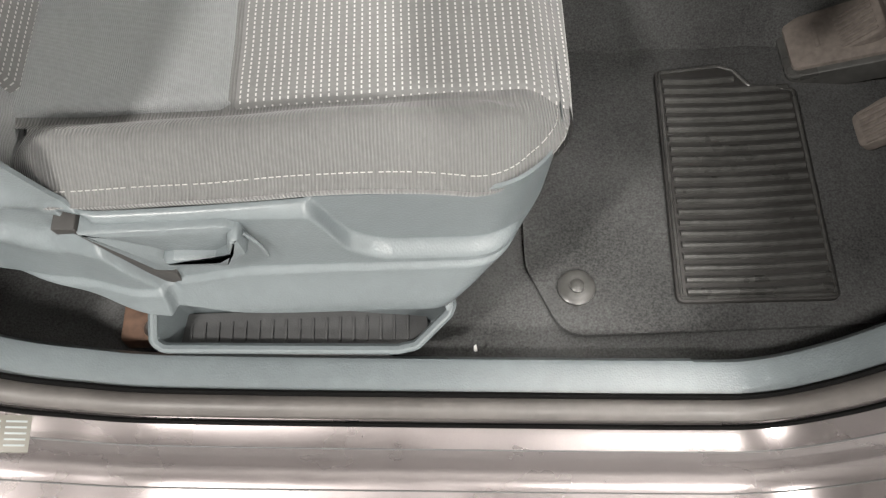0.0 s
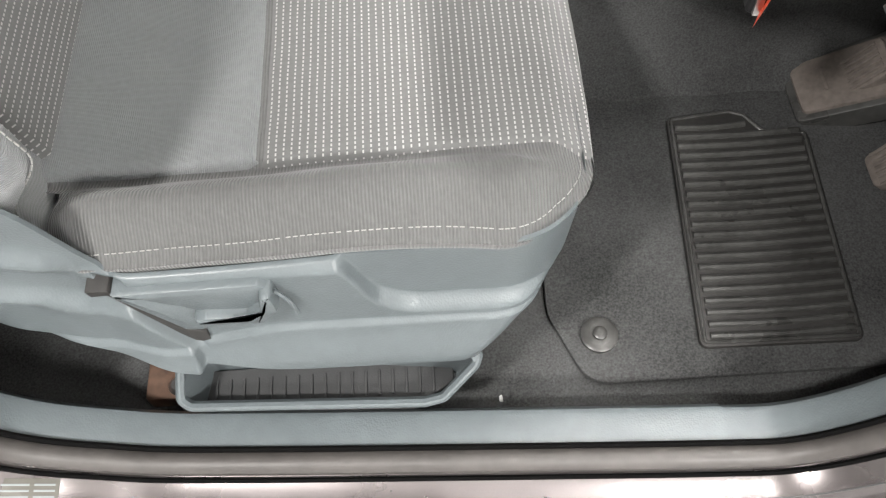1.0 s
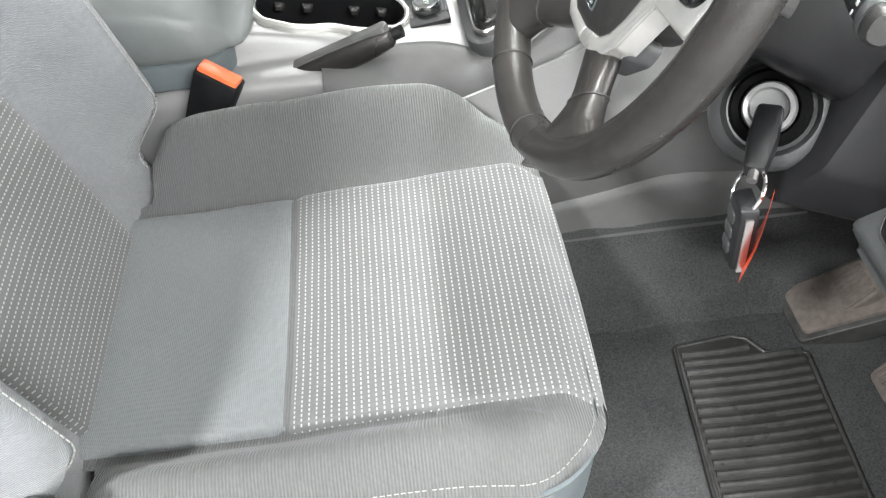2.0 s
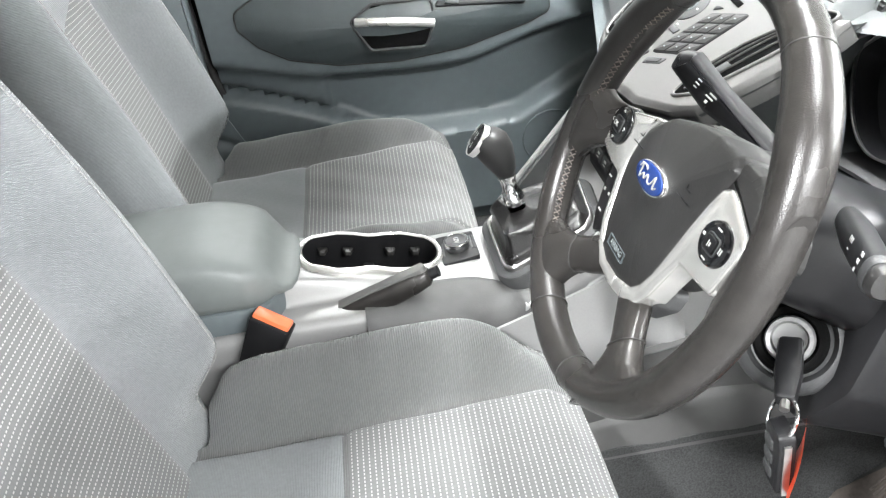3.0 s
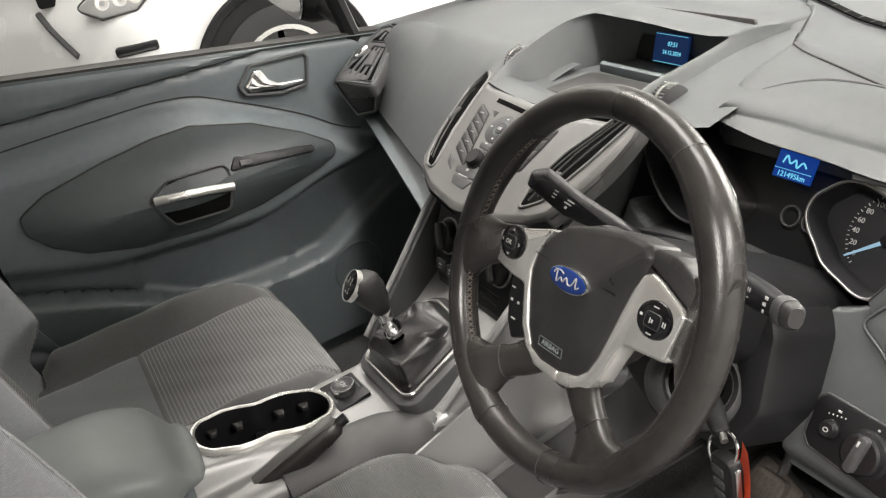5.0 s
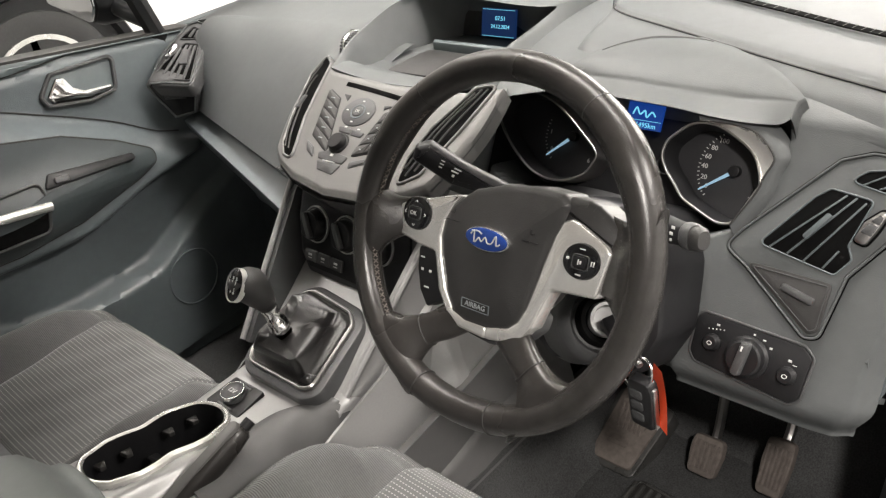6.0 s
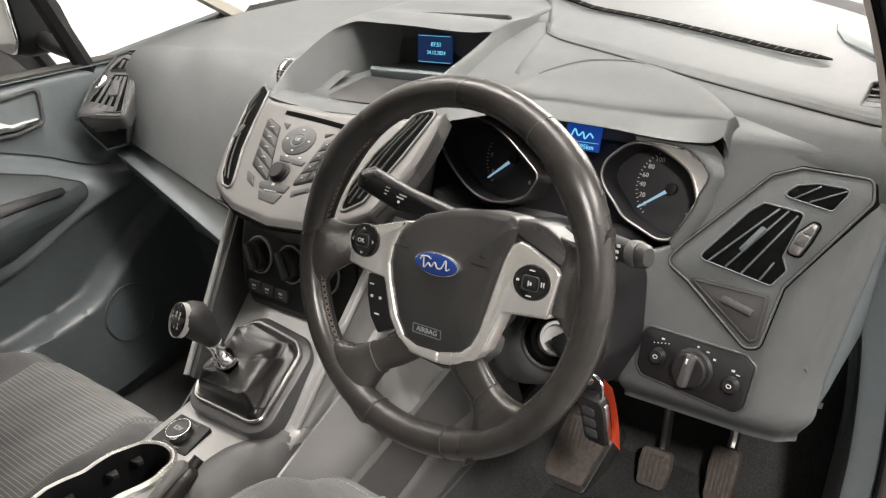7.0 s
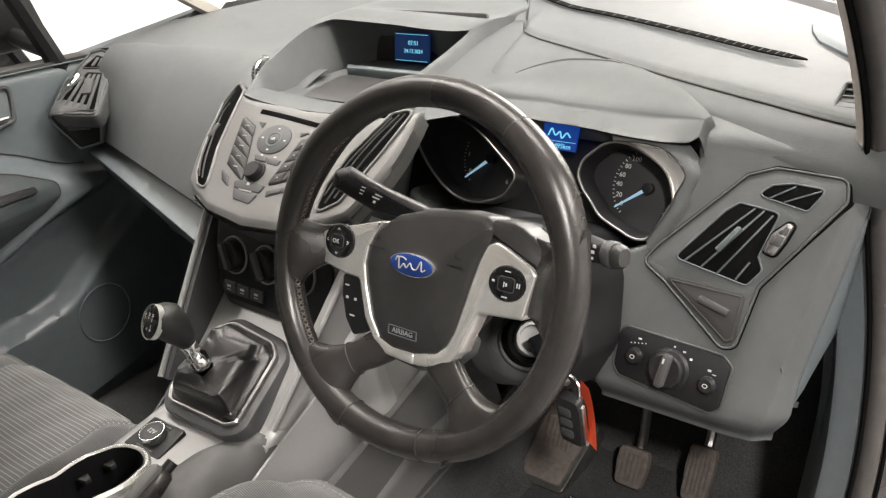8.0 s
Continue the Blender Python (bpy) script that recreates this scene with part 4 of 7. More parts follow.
def hood(a, r):
    """a: across 0..1, r: -1 at the lower lip, 0 at the rounded brow, 1 where it meets the dashboard top."""
    u = -0.153 + 0.308 * a
    low, brow = FD @ Vector((u, curve(LIP, u), 0.010)), FD @ Vector((u, curve(CREASE, u), -0.006 + 0.010 * ease(0.8, 1.0, a)))
    s = math.sin(math.pi * min(1.0, max(0.0, a)))
    back = Vector((curve([(0.0, 0.455), (0.12, 0.494), (0.25, 0.530), (0.4, 0.557), (0.55, 0.562), (0.75, 0.524), (0.87, 0.502), (0.96, 0.472), (1.0, 0.460)], a), curve([(0.0, -0.215), (0.12, -0.232), (0.25, -0.257), (0.4, -0.298), (0.55, -0.352), (0.75, -0.442), (0.87, -0.480), (0.96, -0.515), (1.0, -0.530)], a), 0.675 + 0.020 * s ** 0.6))
    p = low.lerp(brow, r + 1) if r < 0 else brow.lerp(back, min(r, 1.0))
    # the brow is a soft roll, not an edge
    if -0.6 < r < 0.16:
        k = (r + 0.6) / 0.76
        e0, e1 = low.lerp(brow, 0.4), brow.lerp(back, 0.16)
        p = e0.lerp(brow, k).lerp(brow.lerp(e1, k), k)
    p.z += 0.009 * math.sin(math.pi * max(0.0, min(r, 1.0))) * s ** 0.6
    if r > 1:
        p += Vector((0.010, 0, -0.03)) * (r - 1)
    return p


HOOD_R = [-1.0, -0.8, -0.6, -0.5, -0.4, -0.3, -0.2, -0.1, 0.0, 0.05, 0.1, 0.16] + span(0.24, 1, 14) + [1.1, 1.4, 2.0]
part("instrument_hood", grid(hood, span(0, 1, 56), HOOD_R), "dash", dash, "domed grey instrument hood", 60)
# its outer end rolls softly down into the fascia
part("hood_end", grid(lambda r, k: hood(1.0, r) + Vector((-0.003 * k, -0.010 * math.sin(k * 1.5), -0.045 * k ** 1.5)), HOOD_R[:-3], span(0, 1, 10)), "dash", dash, "", 60)
part("hood_groove", tube([hood(a, 0.95) + Vector((0, 0, 0.0004)) for a in span(0.16, 0.60, 24)], lambda t: 0.0006 + 0.0016 * math.sin(math.pi * t), 6, flat=0.5), "dark", dash, "narrow dark groove in the hood")
part("hood_underside", grid(lambda a, r: hood(a, -1.0) + Vector((0.10 * r, 0, -0.001 - 0.006 * r)), span(0, 1, 30), (0, 1)), "black", dash)

# instruments
cl = thing("instrument_cluster", "black instrument cluster with two dials and a blue display", "instrument cluster")
FC = FD @ Matrix.Translation((0, 0, -0.035))
part("cluster_housing", slab(FC, rounded([(-0.26, 0.22), (-0.20, 0.28), (-0.05, 0.30), (0.05, 0.29), (0.14, 0.262), (0.165, 0.21), (0.12, 0.135), (-0.16, 0.13), (-0.23, 0.16)], 0.02), -0.004, -0.03, 0.004), "black", cl)


def gauge(cx, cy, outline, marks, ang, ticks):
    o = [Vector((p.x, p.y)) for p in spline([(x, y, 0) for x, y in outline], 5, closed=True)]
    if area2(o) < 0:
        o.reverse()
    g = part("dial_rim", hoop(FC, inset(o, -0.001), inset(o, 0.0016), 0.034, -0.004, 0.0006, 0.0), "steel", cl, "silver dial surround")
    cone = bmesh.new()
    rings(cone, [[FC @ Vector((p.x, p.y, h)) for p in lp] for lp, h in ((inset(o, 0.0012), 0.032), (inset(o, 0.007), 0.0))])
    bmesh.ops.recalc_face_normals(cone, faces=cone.faces)
    part("dial_wall", cone, "black", g)
    part("dial_face", slab(FC, inset(o, 0.005), 0.001, -0.003, 0.0004), "dial", g)
    bm = bmesh.new()
    for i in range(ticks):
        a = radians(226 - 6.1 * i)
        r = 0.0490
        Fm = FC @ Matrix.Translation((cx + r * math.cos(a), cy + r * math.sin(a), 0.001)) @ pose(0, 0, 0, 0, 0, math.degrees(a))
        slab(Fm, [Vector((-0.002 if i % 2 else -0.0032, -0.0005)), Vector((0.0, -0.0005)), Vector((0.0, 0.0005)), Vector((-0.002 if i % 2 else -0.0032, 0.0005))], 0.0006, 0, 0.0001, bm=bm)
    part("scale_marks", bm, "print", g)
    for text, deg in marks:
        a = radians(deg)
        letters(text, FC @ Matrix.Translation((cx + 0.0405 * math.cos(a), cy + 0.0405 * math.sin(a), 0.0015)), 0.0085, "print", g, "dial_number")
    a = radians(ang)
    Fn = FC @ Matrix.Translation((cx, cy, 0.006)) @ pose(0, 0, 0, 0, 0, ang)
    part("needle", slab(Fn, [Vector((-0.004, -0.0024)), Vector((0.049, -0.0008)), Vector((0.049, 0.0008)), Vector((-0.004, 0.0024))], 0.002, 0.0, 0.0005), "needle", g, "pale blue needle")
    part("needle_hub", disc(FC @ Matrix.Translation((cx, cy, 0.003)), 0.007, 0.007, -0.002, 0.001, 16), "black", g)
    return g


DIAL_R = [(0.008, 0.2056), (0.010, 0.2236), (0.0219, 0.2374), (0.0352, 0.2482), (0.0509, 0.253), (0.0736, 0.251), (0.0974, 0.2412), (0.1177, 0.2285), (0.1285, 0.2133), (0.1352, 0.1943), (0.1318, 0.1837), (0.1229, 0.1619), (0.114, 0.1451), (0.0962, 0.141), (0.0723, 0.149), (0.0472, 0.1599), (0.0319, 0.1752), (0.0176, 0.1891)]
DIAL_L = [(-0.2595, 0.2253), (-0.2522, 0.2408), (-0.2392, 0.2527), (-0.2151, 0.2585), (-0.185, 0.2561), (-0.1484, 0.2407), (-0.1107, 0.2148), (-0.0894, 0.1988), (-0.0836, 0.190), (-0.0856, 0.1804), (-0.0956, 0.1636), (-0.1162, 0.1526), (-0.1383, 0.1465), (-0.1624, 0.1472), (-0.1889, 0.1565), (-0.2182, 0.1762), (-0.244, 0.2011)]
gauge(0.0916, 0.2034, DIAL_R, (("0", 216), ("20", 199), ("40", 180), ("60", 163), ("80", 145), ("100", 125), ("240", -47)), 217, 18)
gauge(-0.1423, 0.2086, DIAL_L, (("0", 212), ("1", 178), ("6", -44)), 220, 12)
# the satin wedge that fills the outer corner of the right dial, and the fascia's rolled edge round it
WEDGE = spline([(0.0506, 0.2543, 0), (0.0873, 0.2554, 0), (0.1165, 0.2517, 0), (0.1322, 0.2425, 0), (0.1452, 0.2291, 0), (0.1471, 0.2195, 0), (0.1405, 0.2019, 0), (0.1365, 0.1842, 0), (0.1160, 0.1425, 0)], 4)
RING = spline([(x, y, 0) for x, y in DIAL_R[4:13]], 4)
part("dial_wedge", grid(lambda i, k: FD @ RING[i].lerp(WEDGE[i], k) + FD.col[2].to_3d() * (-0.0035 + 0.010 * k * k), list(range(len(WEDGE))), span(0, 1, 6)), "silver", cl, "satin silver wedge beside the speed dial", 60)
part("wedge_line", tube([FD @ p + FD.col[2].to_3d() * 0.0068 for p in WEDGE], 0.0011, 6), "rubber", cl)
WOUT = [p + (p - Vector((0.085, 0.195, 0))).normalized() * 0.020 for p in WEDGE]
part("dial_surround", grid(lambda i, k: FD @ WEDGE[i].lerp(WOUT[i], k) + FD.col[2].to_3d() * (0.0065 - 0.010 * k * k), list(range(len(WEDGE))), span(0, 1, 6)), "dash", cl, "", 60)
Fs2 = FC @ Matrix.Translation((-0.0334, 0.2508, 0.022))
sc = part("trip_display", slab(Fs2, box(0.050, 0.0345, r=0.001), 0.001, -0.004, 0.0005), "screen", cl, "lit blue trip display")
part("badge_mark", tube(spline([Fs2 @ Vector(p) for p in [(-0.016, 0.000, 0.0015), (-0.012, 0.009, 0.0015), (-0.006, 0.001, 0.0015), (0.0, 0.006, 0.0015), (0.004, -0.002, 0.0015), (0.01, 0.005, 0.0015), (0.016, 0.000, 0.0015)]], 6), 0.0011, 5), "cyan", sc, "plain cyan squiggle")
letters("121495km", Fs2 @ Matrix.Translation((0, -0.0125, 0.0012)), 0.0090, "cyan", sc, "odometer_reading")
part("divider", slab(Fs2, box(0.05, 0.0006, 0, -0.0065, 0), 0.0016, 0.001, 0.0001), "cyan", sc)
for cx, r in ((-0.012, 0.013), (0.016, 0.012)):
    Fg = FC @ Matrix.Translation((cx - 0.012, 0.195, 0.008))
    part("small_gauge", hoop(Fg, oval(r, r, 20), oval(r * 0.86, r * 0.86, 20), 0.004, 0.0, 0.0005), "dark", cl)
part("cluster_shelf", grid(lambda u, v: FD @ Vector((-0.24 + 0.31 * u, 0.128 - 0.02 * v + 0.02 * math.sin(math.pi * u), -0.045 + 0.055 * v)), span(0, 1, 24), span(0, 1, 5), 0.004, (0, 0, -1)), "dark", dash)

# ---- vents ----


def side_vent(F, lift, name="side_air_vent", m=1):
    """The kite-shaped outer air vent, m -1 mirrors it."""
    vt = thing(name, "dark grey side air vent with slanted slats and chrome thumb wheel", "air vent", "side air vents")
    P_ = lambda pts, r: (lambda o: o if area2(o) > 0 else list(reversed(o)))(rounded([(x * m, y) for x, y in pts], r, 4))
    G = F @ Matrix.Translation((0, 0, lift))
    out = P_([(0.113, 0.118), (0.130, 0.142), (0.215, 0.237), (0.245, 0.249), (0.318, 0.247), (0.322, 0.222), (0.252, 0.116), (0.240, 0.044), (0.224, 0.040), (0.145, 0.100)], 0.012)
    part("vent_frame", hoop(G, out, inset(out, 0.0025), 0.0008, -0.03, 0.0008), "dash", vt)
    part("frame_groove", hoop(G, inset(out, -0.0016), out, -0.0030, -0.03, 0.0003), "void", vt)
    part("vent_panel", slab(G, inset(out, 0.0030), -0.0012, -0.03, 0.001), "dash", vt)
    bar = lambda x0, y0, x1, y1, w, top, mt, nm, par: part(nm, slab(G @ pose((x0 + x1) / 2 * m, (y0 + y1) / 2, 0, 0, 0, math.degrees(math.atan2(y1 - y0, (x1 - x0) * m))), box(math.hypot(x1 - x0, y1 - y0), w, r=w * 0.3), top, -0.004, 0.0006), mt, par)
    # upper small vent, main vent, thumb wheel, lower blade
    up = P_([(0.2313, 0.2167), (0.2451, 0.2283), (0.2646, 0.2325), (0.2979, 0.2316), (0.2839, 0.2076)], 0.005)
    sv = part("small_vent_frame", hoop(G, inset(up, -0.0022), up, 0.0004, -0.004, 0.0008), "slate", vt)
    # flat black plates under the slats paint the shade inside both vents
    part("cavity_shade", slab(G, up, -0.0006, -0.004, 0.0002), "void", sv)
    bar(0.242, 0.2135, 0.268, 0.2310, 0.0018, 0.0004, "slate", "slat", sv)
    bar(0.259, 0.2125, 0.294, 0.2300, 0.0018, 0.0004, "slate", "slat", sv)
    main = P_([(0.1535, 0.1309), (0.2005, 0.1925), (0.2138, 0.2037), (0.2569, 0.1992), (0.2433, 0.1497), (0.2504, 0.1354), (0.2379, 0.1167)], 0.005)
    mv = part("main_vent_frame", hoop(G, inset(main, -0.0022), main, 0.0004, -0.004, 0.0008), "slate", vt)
    part("cavity_shade", slab(G, main, -0.0006, -0.004, 0.0002), "void", mv)
    for x0, y0, x1, y1 in ((0.165, 0.1290, 0.2310, 0.2010), (0.1853, 0.1262, 0.2410, 0.2000), (0.2039, 0.1220, 0.2510, 0.1965), (0.2251, 0.1195, 0.2370, 0.1420)):
        bar(x0, y0, x1, y1, 0.0022, 0.0006, "slate", "slat", mv)
    bar(0.2000, 0.1480, 0.2200, 0.1775, 0.0062, 0.0050, "slate", "slat_slider", mv)
    wheel = P_([(0.2478, 0.1560), (0.2545, 0.1772), (0.2690, 0.1923), (0.2755, 0.1895), (0.2690, 0.1700), (0.2610, 0.1532)], 0.005)
    tw = part("thumb_wheel", slab(G, wheel, 0.0065, -0.01, 0.003), "steel", vt, "silver thumb wheel")
    part("wheel_slot", hoop(G, inset(wheel, -0.0022), wheel, 0.0002, -0.01, 0.0003), "void", vt)
    part("wheel_grip", slab(G, P_([(0.2540, 0.1665), (0.2600, 0.1780), (0.2690, 0.1752), (0.2650, 0.1640)], 0.001), 0.0076, 0.003, 0.0006), "dark", tw)
    part("wheel_grip", slab(G, P_([(0.2610, 0.1795), (0.2685, 0.1875), (0.2720, 0.1850), (0.2700, 0.1770)], 0.001), 0.0076, 0.003, 0.0006), "dark", tw)
    lowb = P_([(0.140, 0.108), (0.240, 0.106), (0.238, 0.052), (0.228, 0.046)], 0.006)
    # charcoal fill paints the shade over the lower part of the vent
    lb_ = part("lower_bezel", slab(G, lowb, 0.0002, -0.004, 0.0006), "pad", vt, "lower blade panel, coloured dark for its shade")
    part("bezel_line", hoop(G, inset(lowb, 0.003), inset(lowb, 0.0042), 0.0012, -0.002, 0.0003), "dark", lb_)
    part("lower_blade", slab(G @ pose(0.208 * m, 0.086, 0, 0, 0, -14 * m), box(0.038, 0.0085, r=0.003), 0.0055, -0.002, 0.002), "dark", lb_)
    return vt


side_vent(FD, 0.004)
# the far side vent lies on the sloping end of the pad, its lower blade in a facet below
EV, UV_ = (0.288, 0.668, 0.612), (0.557, -0.83, 0)
FPV = axes(EV, UV_, (0.165, 0.007, 0.06))
FPL = axes(EV, UV_, (-0.25, -0.1, 1))
pv = thing("side_air_vent", "dark grey side air vent at the far end of the dashboard", "air vent", "side air vents")
o = rounded([(-0.006, 0.006), (0.091, -0.014), (0.094, 0.074), (0.092, 0.140), (0.082, 0.160), (0.056, 0.177), (0.033, 0.171), (0.0, 0.09)], 0.010, 4)
bm = bmesh.new()
rings(bm, [[FPV @ Vector((p.x, p.y, h)) for p in inset(o, d)] for d, h in ((-0.005, -0.030), (-0.004, -0.012), (-0.003, -0.004), (-0.001, -0.002), (0.004, -0.003))])
bmesh.ops.recalc_face_normals(bm, faces=bm.faces)
part("vent_shoulder", bm, "dark", pv, "grey moulded shoulder round the vent", 60)
part("vent_rim", hoop(FPV, o, inset(o, 0.003), 0.001, -0.006, 0.001), "dash", pv)
part("vent_panel", slab(FPV, inset(o, 0.004), -0.0015, -0.008, 0.001), "dark", pv)
small = rounded([(0.076, 0.119), (0.075, 0.144), (0.052, 0.158), (0.029, 0.127)], 0.004, 3)
main = rounded([(0.087, -0.002), (0.077, 0.101), (0.045, 0.109), (0.014, 0.055), (0.005, 0.019)], 0.004, 3)
for q in (small, main):
    fr = part("vent_bezel", hoop(FPV, inset(q, -0.0025), q, 0.0015, -0.004, 0.0008), "dark", pv)
    # the opening's inner shade is a flat black plate
    part("cavity_shade", slab(FPV, q, -0.0008, -0.004, 0.0002), "void", fr)
for (x0, y0), (x1, y1) in (((0.022, 0.020), (0.040, 0.098)), ((0.038, 0.014), (0.052, 0.104)), ((0.054, 0.009), (0.062, 0.102)), ((0.071, 0.003), (0.071, 0.099)), ((0.050, 0.128), (0.056, 0.152)), ((0.064, 0.124), (0.066, 0.147))):
    d = Vector((x1 - x0, y1 - y0))
    part("slat", slab(FPV @ pose((x0 + x1) / 2, (y0 + y1) / 2, 0, 0, 0, math.degrees(math.atan2(d.y, d.x))), box(d.length, 0.007, r=0.001), 0.0012, -0.003, 0.001), "dark", pv)
part("slat_slider", slab(FPV, rounded([(0.051, 0.045), (0.070, 0.043), (0.065, 0.086), (0.046, 0.088)], 0.003), 0.005, -0.004, 0.002), "dark", pv)
tw = part("thumb_wheel", slab(FPV, rounded([(0.010, 0.072), (0.024, 0.070), (0.036, 0.099), (0.025, 0.112)], 0.006, 4), 0.006, -0.004, 0.004), "chrome", pv, "bright thumb wheel")
lo = rounded([(-0.010, -0.006), (-0.005, -0.028), (0.016, -0.086), (0.064, -0.078), (0.090, -0.022), (0.090, -0.004), (0.0, 0.002)], 0.006, 4)
bm = bmesh.new()
rings(bm, [[FPL @ Vector((p.x, p.y, h)) for p in inset(lo, d)] for d, h in ((-0.004, -0.040), (-0.004, -0.016), (-0.003, -0.006), (-0.001, -0.002), (0.004, -0.004))])
bmesh.ops.recalc_face_normals(bm, faces=bm.faces)
part("lower_shoulder", bm, "dark", pv, "", 60)
part("lower_rim", hoop(FPL, lo, inset(lo, 0.003), 0.001, -0.006, 0.001), "dash", pv)
part("lower_panel", slab(FPL, inset(lo, 0.004), -0.002, -0.008, 0.001), "black", pv)
part("lower_blade", slab(FPL @ pose(0.038, -0.036, 0, 0, 0, -4), box(0.044, 0.008, r=0.002), 0.003, -0.004, 0.002), "dark", pv)

# ---- light switch panel ----
ls = thing("light_switch_panel", "black headlamp switch panel with a rotary knob", "switch panel")
o = rounded([(0.104, 0.030), (0.112, 0.036), (0.228, 0.032), (0.240, 0.022), (0.236, -0.026), (0.226, -0.034), (0.112, -0.022), (0.104, -0.012)], 0.008, 4)
part("plate", slab(FD, o, 0.003, -0.02, 0.0015), "black", ls)
part("plate_rim", hoop(FD, inset(o, -0.003), o, 0.0022, -0.01, 0.0008), "dark", ls)
Fk = FD @ Matrix.Translation((0.172, 0.001, 0.003))
kn = part("rotary_knob", lathe(Fk, [(0.025, -0.002), (0.025, 0.003), (0.0215, 0.005), (0.0205, 0.014), (0.018, 0.016), (0.001, 0.016)], 32), "black", ls)
part("knob_bar", slab(Fk @ pose(0, 0, 0.014, 0, 0, -8), box(0.011, 0.040, r=0.005), 0.010, -0.002, 0.002), "dark", kn)
part("knob_mark", slab(Fk @ pose(0, 0.012, 0.0245, 0, 0, -8), box(0.002, 0.006, r=0.0), 0.0004, -0.001, 0.0001), "print", kn)
for x, y in ((0.129, 0.005), (0.219, -0.004)):
    Fk = FD @ Matrix.Translation((x, y, 0.003))
    b = part("push_knob", lathe(Fk, [(0.0105, -0.001), (0.0105, 0.004), (0.0088, 0.006), (0.0084, 0.009), (0.0075, 0.010), (0.001, 0.010)], 24), "black", ls)
    part("knob_icon", hoop(Fk @ Matrix.Translation((0, 0, 0.010)), oval(0.0032, 0.0026, 12), oval(0.0022, 0.0017, 12), 0.0004, -0.0006, 0.0001), "print", b)
bars(FD @ Matrix.Translation((0, 0, 0.003)), [(0.121 + 0.0045 * i, 0.0195 + 0.0008 * i, 0.0014, 0.0014) for i in range(5)] + [(0.131, 0.0265, 0.004, 0.0022), (0.218, 0.0125, 0.004, 0.0026), (0.224, 0.009, 0.0045, 0.0010)], "print", ls)
bars(FD @ Matrix.Translation((0, 0, 0.003)), [(0.174, 0.0285, 0.0024, 0.0022), (0.186, 0.0255, 0.0036, 0.0018), (0.195, 0.019, 0.0032, 0.0024)], "print", ls)

# ---- centre stack ----
cs = thing("centre_stack", "satin silver centre stack with radio buttons and air vents", "radio panel")
BQ = Bent(FQ, 1.3)
T_EDGE = [(-1.0, -0.205, 0.098), (-0.74, -0.150, 0.064), (-0.5, -0.105, 0.058), (0.0, -0.008, 0.052), (0.5, 0.092, 0.057), (0.76, 0.138, 0.064), (1.0, 0.176, 0.082)]
B_EDGE = [(-1.0, -0.168, -0.092), (-0.85, -0.145, -0.108), (-0.5, -0.092, -0.128), (0.0, -0.008, -0.139), (0.5, 0.070, -0.131), (0.85, 0.128, -0.106), (1.0, 0.152, -0.086)]


def along(rows, s):
    for (s0, u0, v0), (s1, u1, v1) in zip(rows, rows[1:]):
        if s <= s1:
            k = (s - s0) / (s1 - s0)
            return u0 + (u1 - u0) * k, v0 + (v1 - v0) * k
    return rows[-1][1:]


def stack_pt(s, t):
    """s across -1..1, t 0 at the top edge and 1 at the bottom lip."""
    (u0, v0), (u1, v1) = along(T_EDGE, s), along(B_EDGE, s)
    side = math.copysign(abs(s) ** 4, s) * (0.022 if s < 0 else 0.012) * math.sin(math.pi * t)
    rim = min(ease(0, 0.03, t), ease(1.0, 0.95, t), ease(1.0, 0.97, abs(s)))
    return Vector((u0 + (u1 - u0) * t + side, v0 + (v1 - v0) * t, 0.0036 - 0.0045 * (1 - rim)))


bm = bmesh.new()
ss_ = [-1, -0.99, -0.97] + span(-0.95, 0.95, 46) + [0.97, 0.99, 1]
tt_ = [0, 0.012, 0.03] + span(0.06, 0.94, 24) + [0.96, 0.98, 1]
vs0 = rings(bm, [[BQ @ stack_pt(s_, t) for s_ in ss_] for t in tt_], closed=False)
rim_ = vs0[0] + [r[-1] for r in vs0[1:]] + list(reversed(vs0[-1][:-1])) + [r[0] for r in reversed(vs0[1:-1])]
low_ = [bm.verts.new(v.co + Vector((0.012, 0, -0.022))) for v in rim_]
for i in range(len(rim_)):
    j = (i + 1) % len(rim_)
    bm.faces.new((rim_[i], low_[i], low_[j], rim_[j]))
bmesh.ops.recalc_face_normals(bm, faces=bm.faces)
part("face_plate", bm, "stack", cs, "satin silver curved face plate", 50)
# dark lip that carries the plate, below and at the sides
part("plate_skirt", grid(lambda s_, t: BQ @ (stack_pt(s_, 1.0) + Vector((0, -0.004 + 0.004 * t, -0.006 - 0.045 * t))), span(-1, 1, 40), span(0, 1, 3)), "dark", cs)
for sg in (-1,):
    part("plate_flank", grid(lambda t, k: BQ @ (stack_pt(sg, t) + Vector((sg * 0.003 - sg * 0.004 * k, 0, -0.004 - 0.03 * k))), span(0, 1, 20), span(0, 1, 3)), "dash", cs)


def side_pt(t, k):
    """The grey cheek between the stack and the instruments."""
    a = BQ @ (stack_pt(1, t) + Vector((0.002, 0, -0.005)))
    b = FD @ Vector((-0.264, 0.276 - 0.170 * t, -0.012))
    p = a.lerp(b, k)
    return p + Vector((-0.012, -0.010, 0.0)) * math.sin(math.pi * k)


part("stack_cheek_panel", grid(side_pt, span(0, 1, 24), span(0, 1, 14)), "dash", cs, "grey cheek beside the instruments", 60)


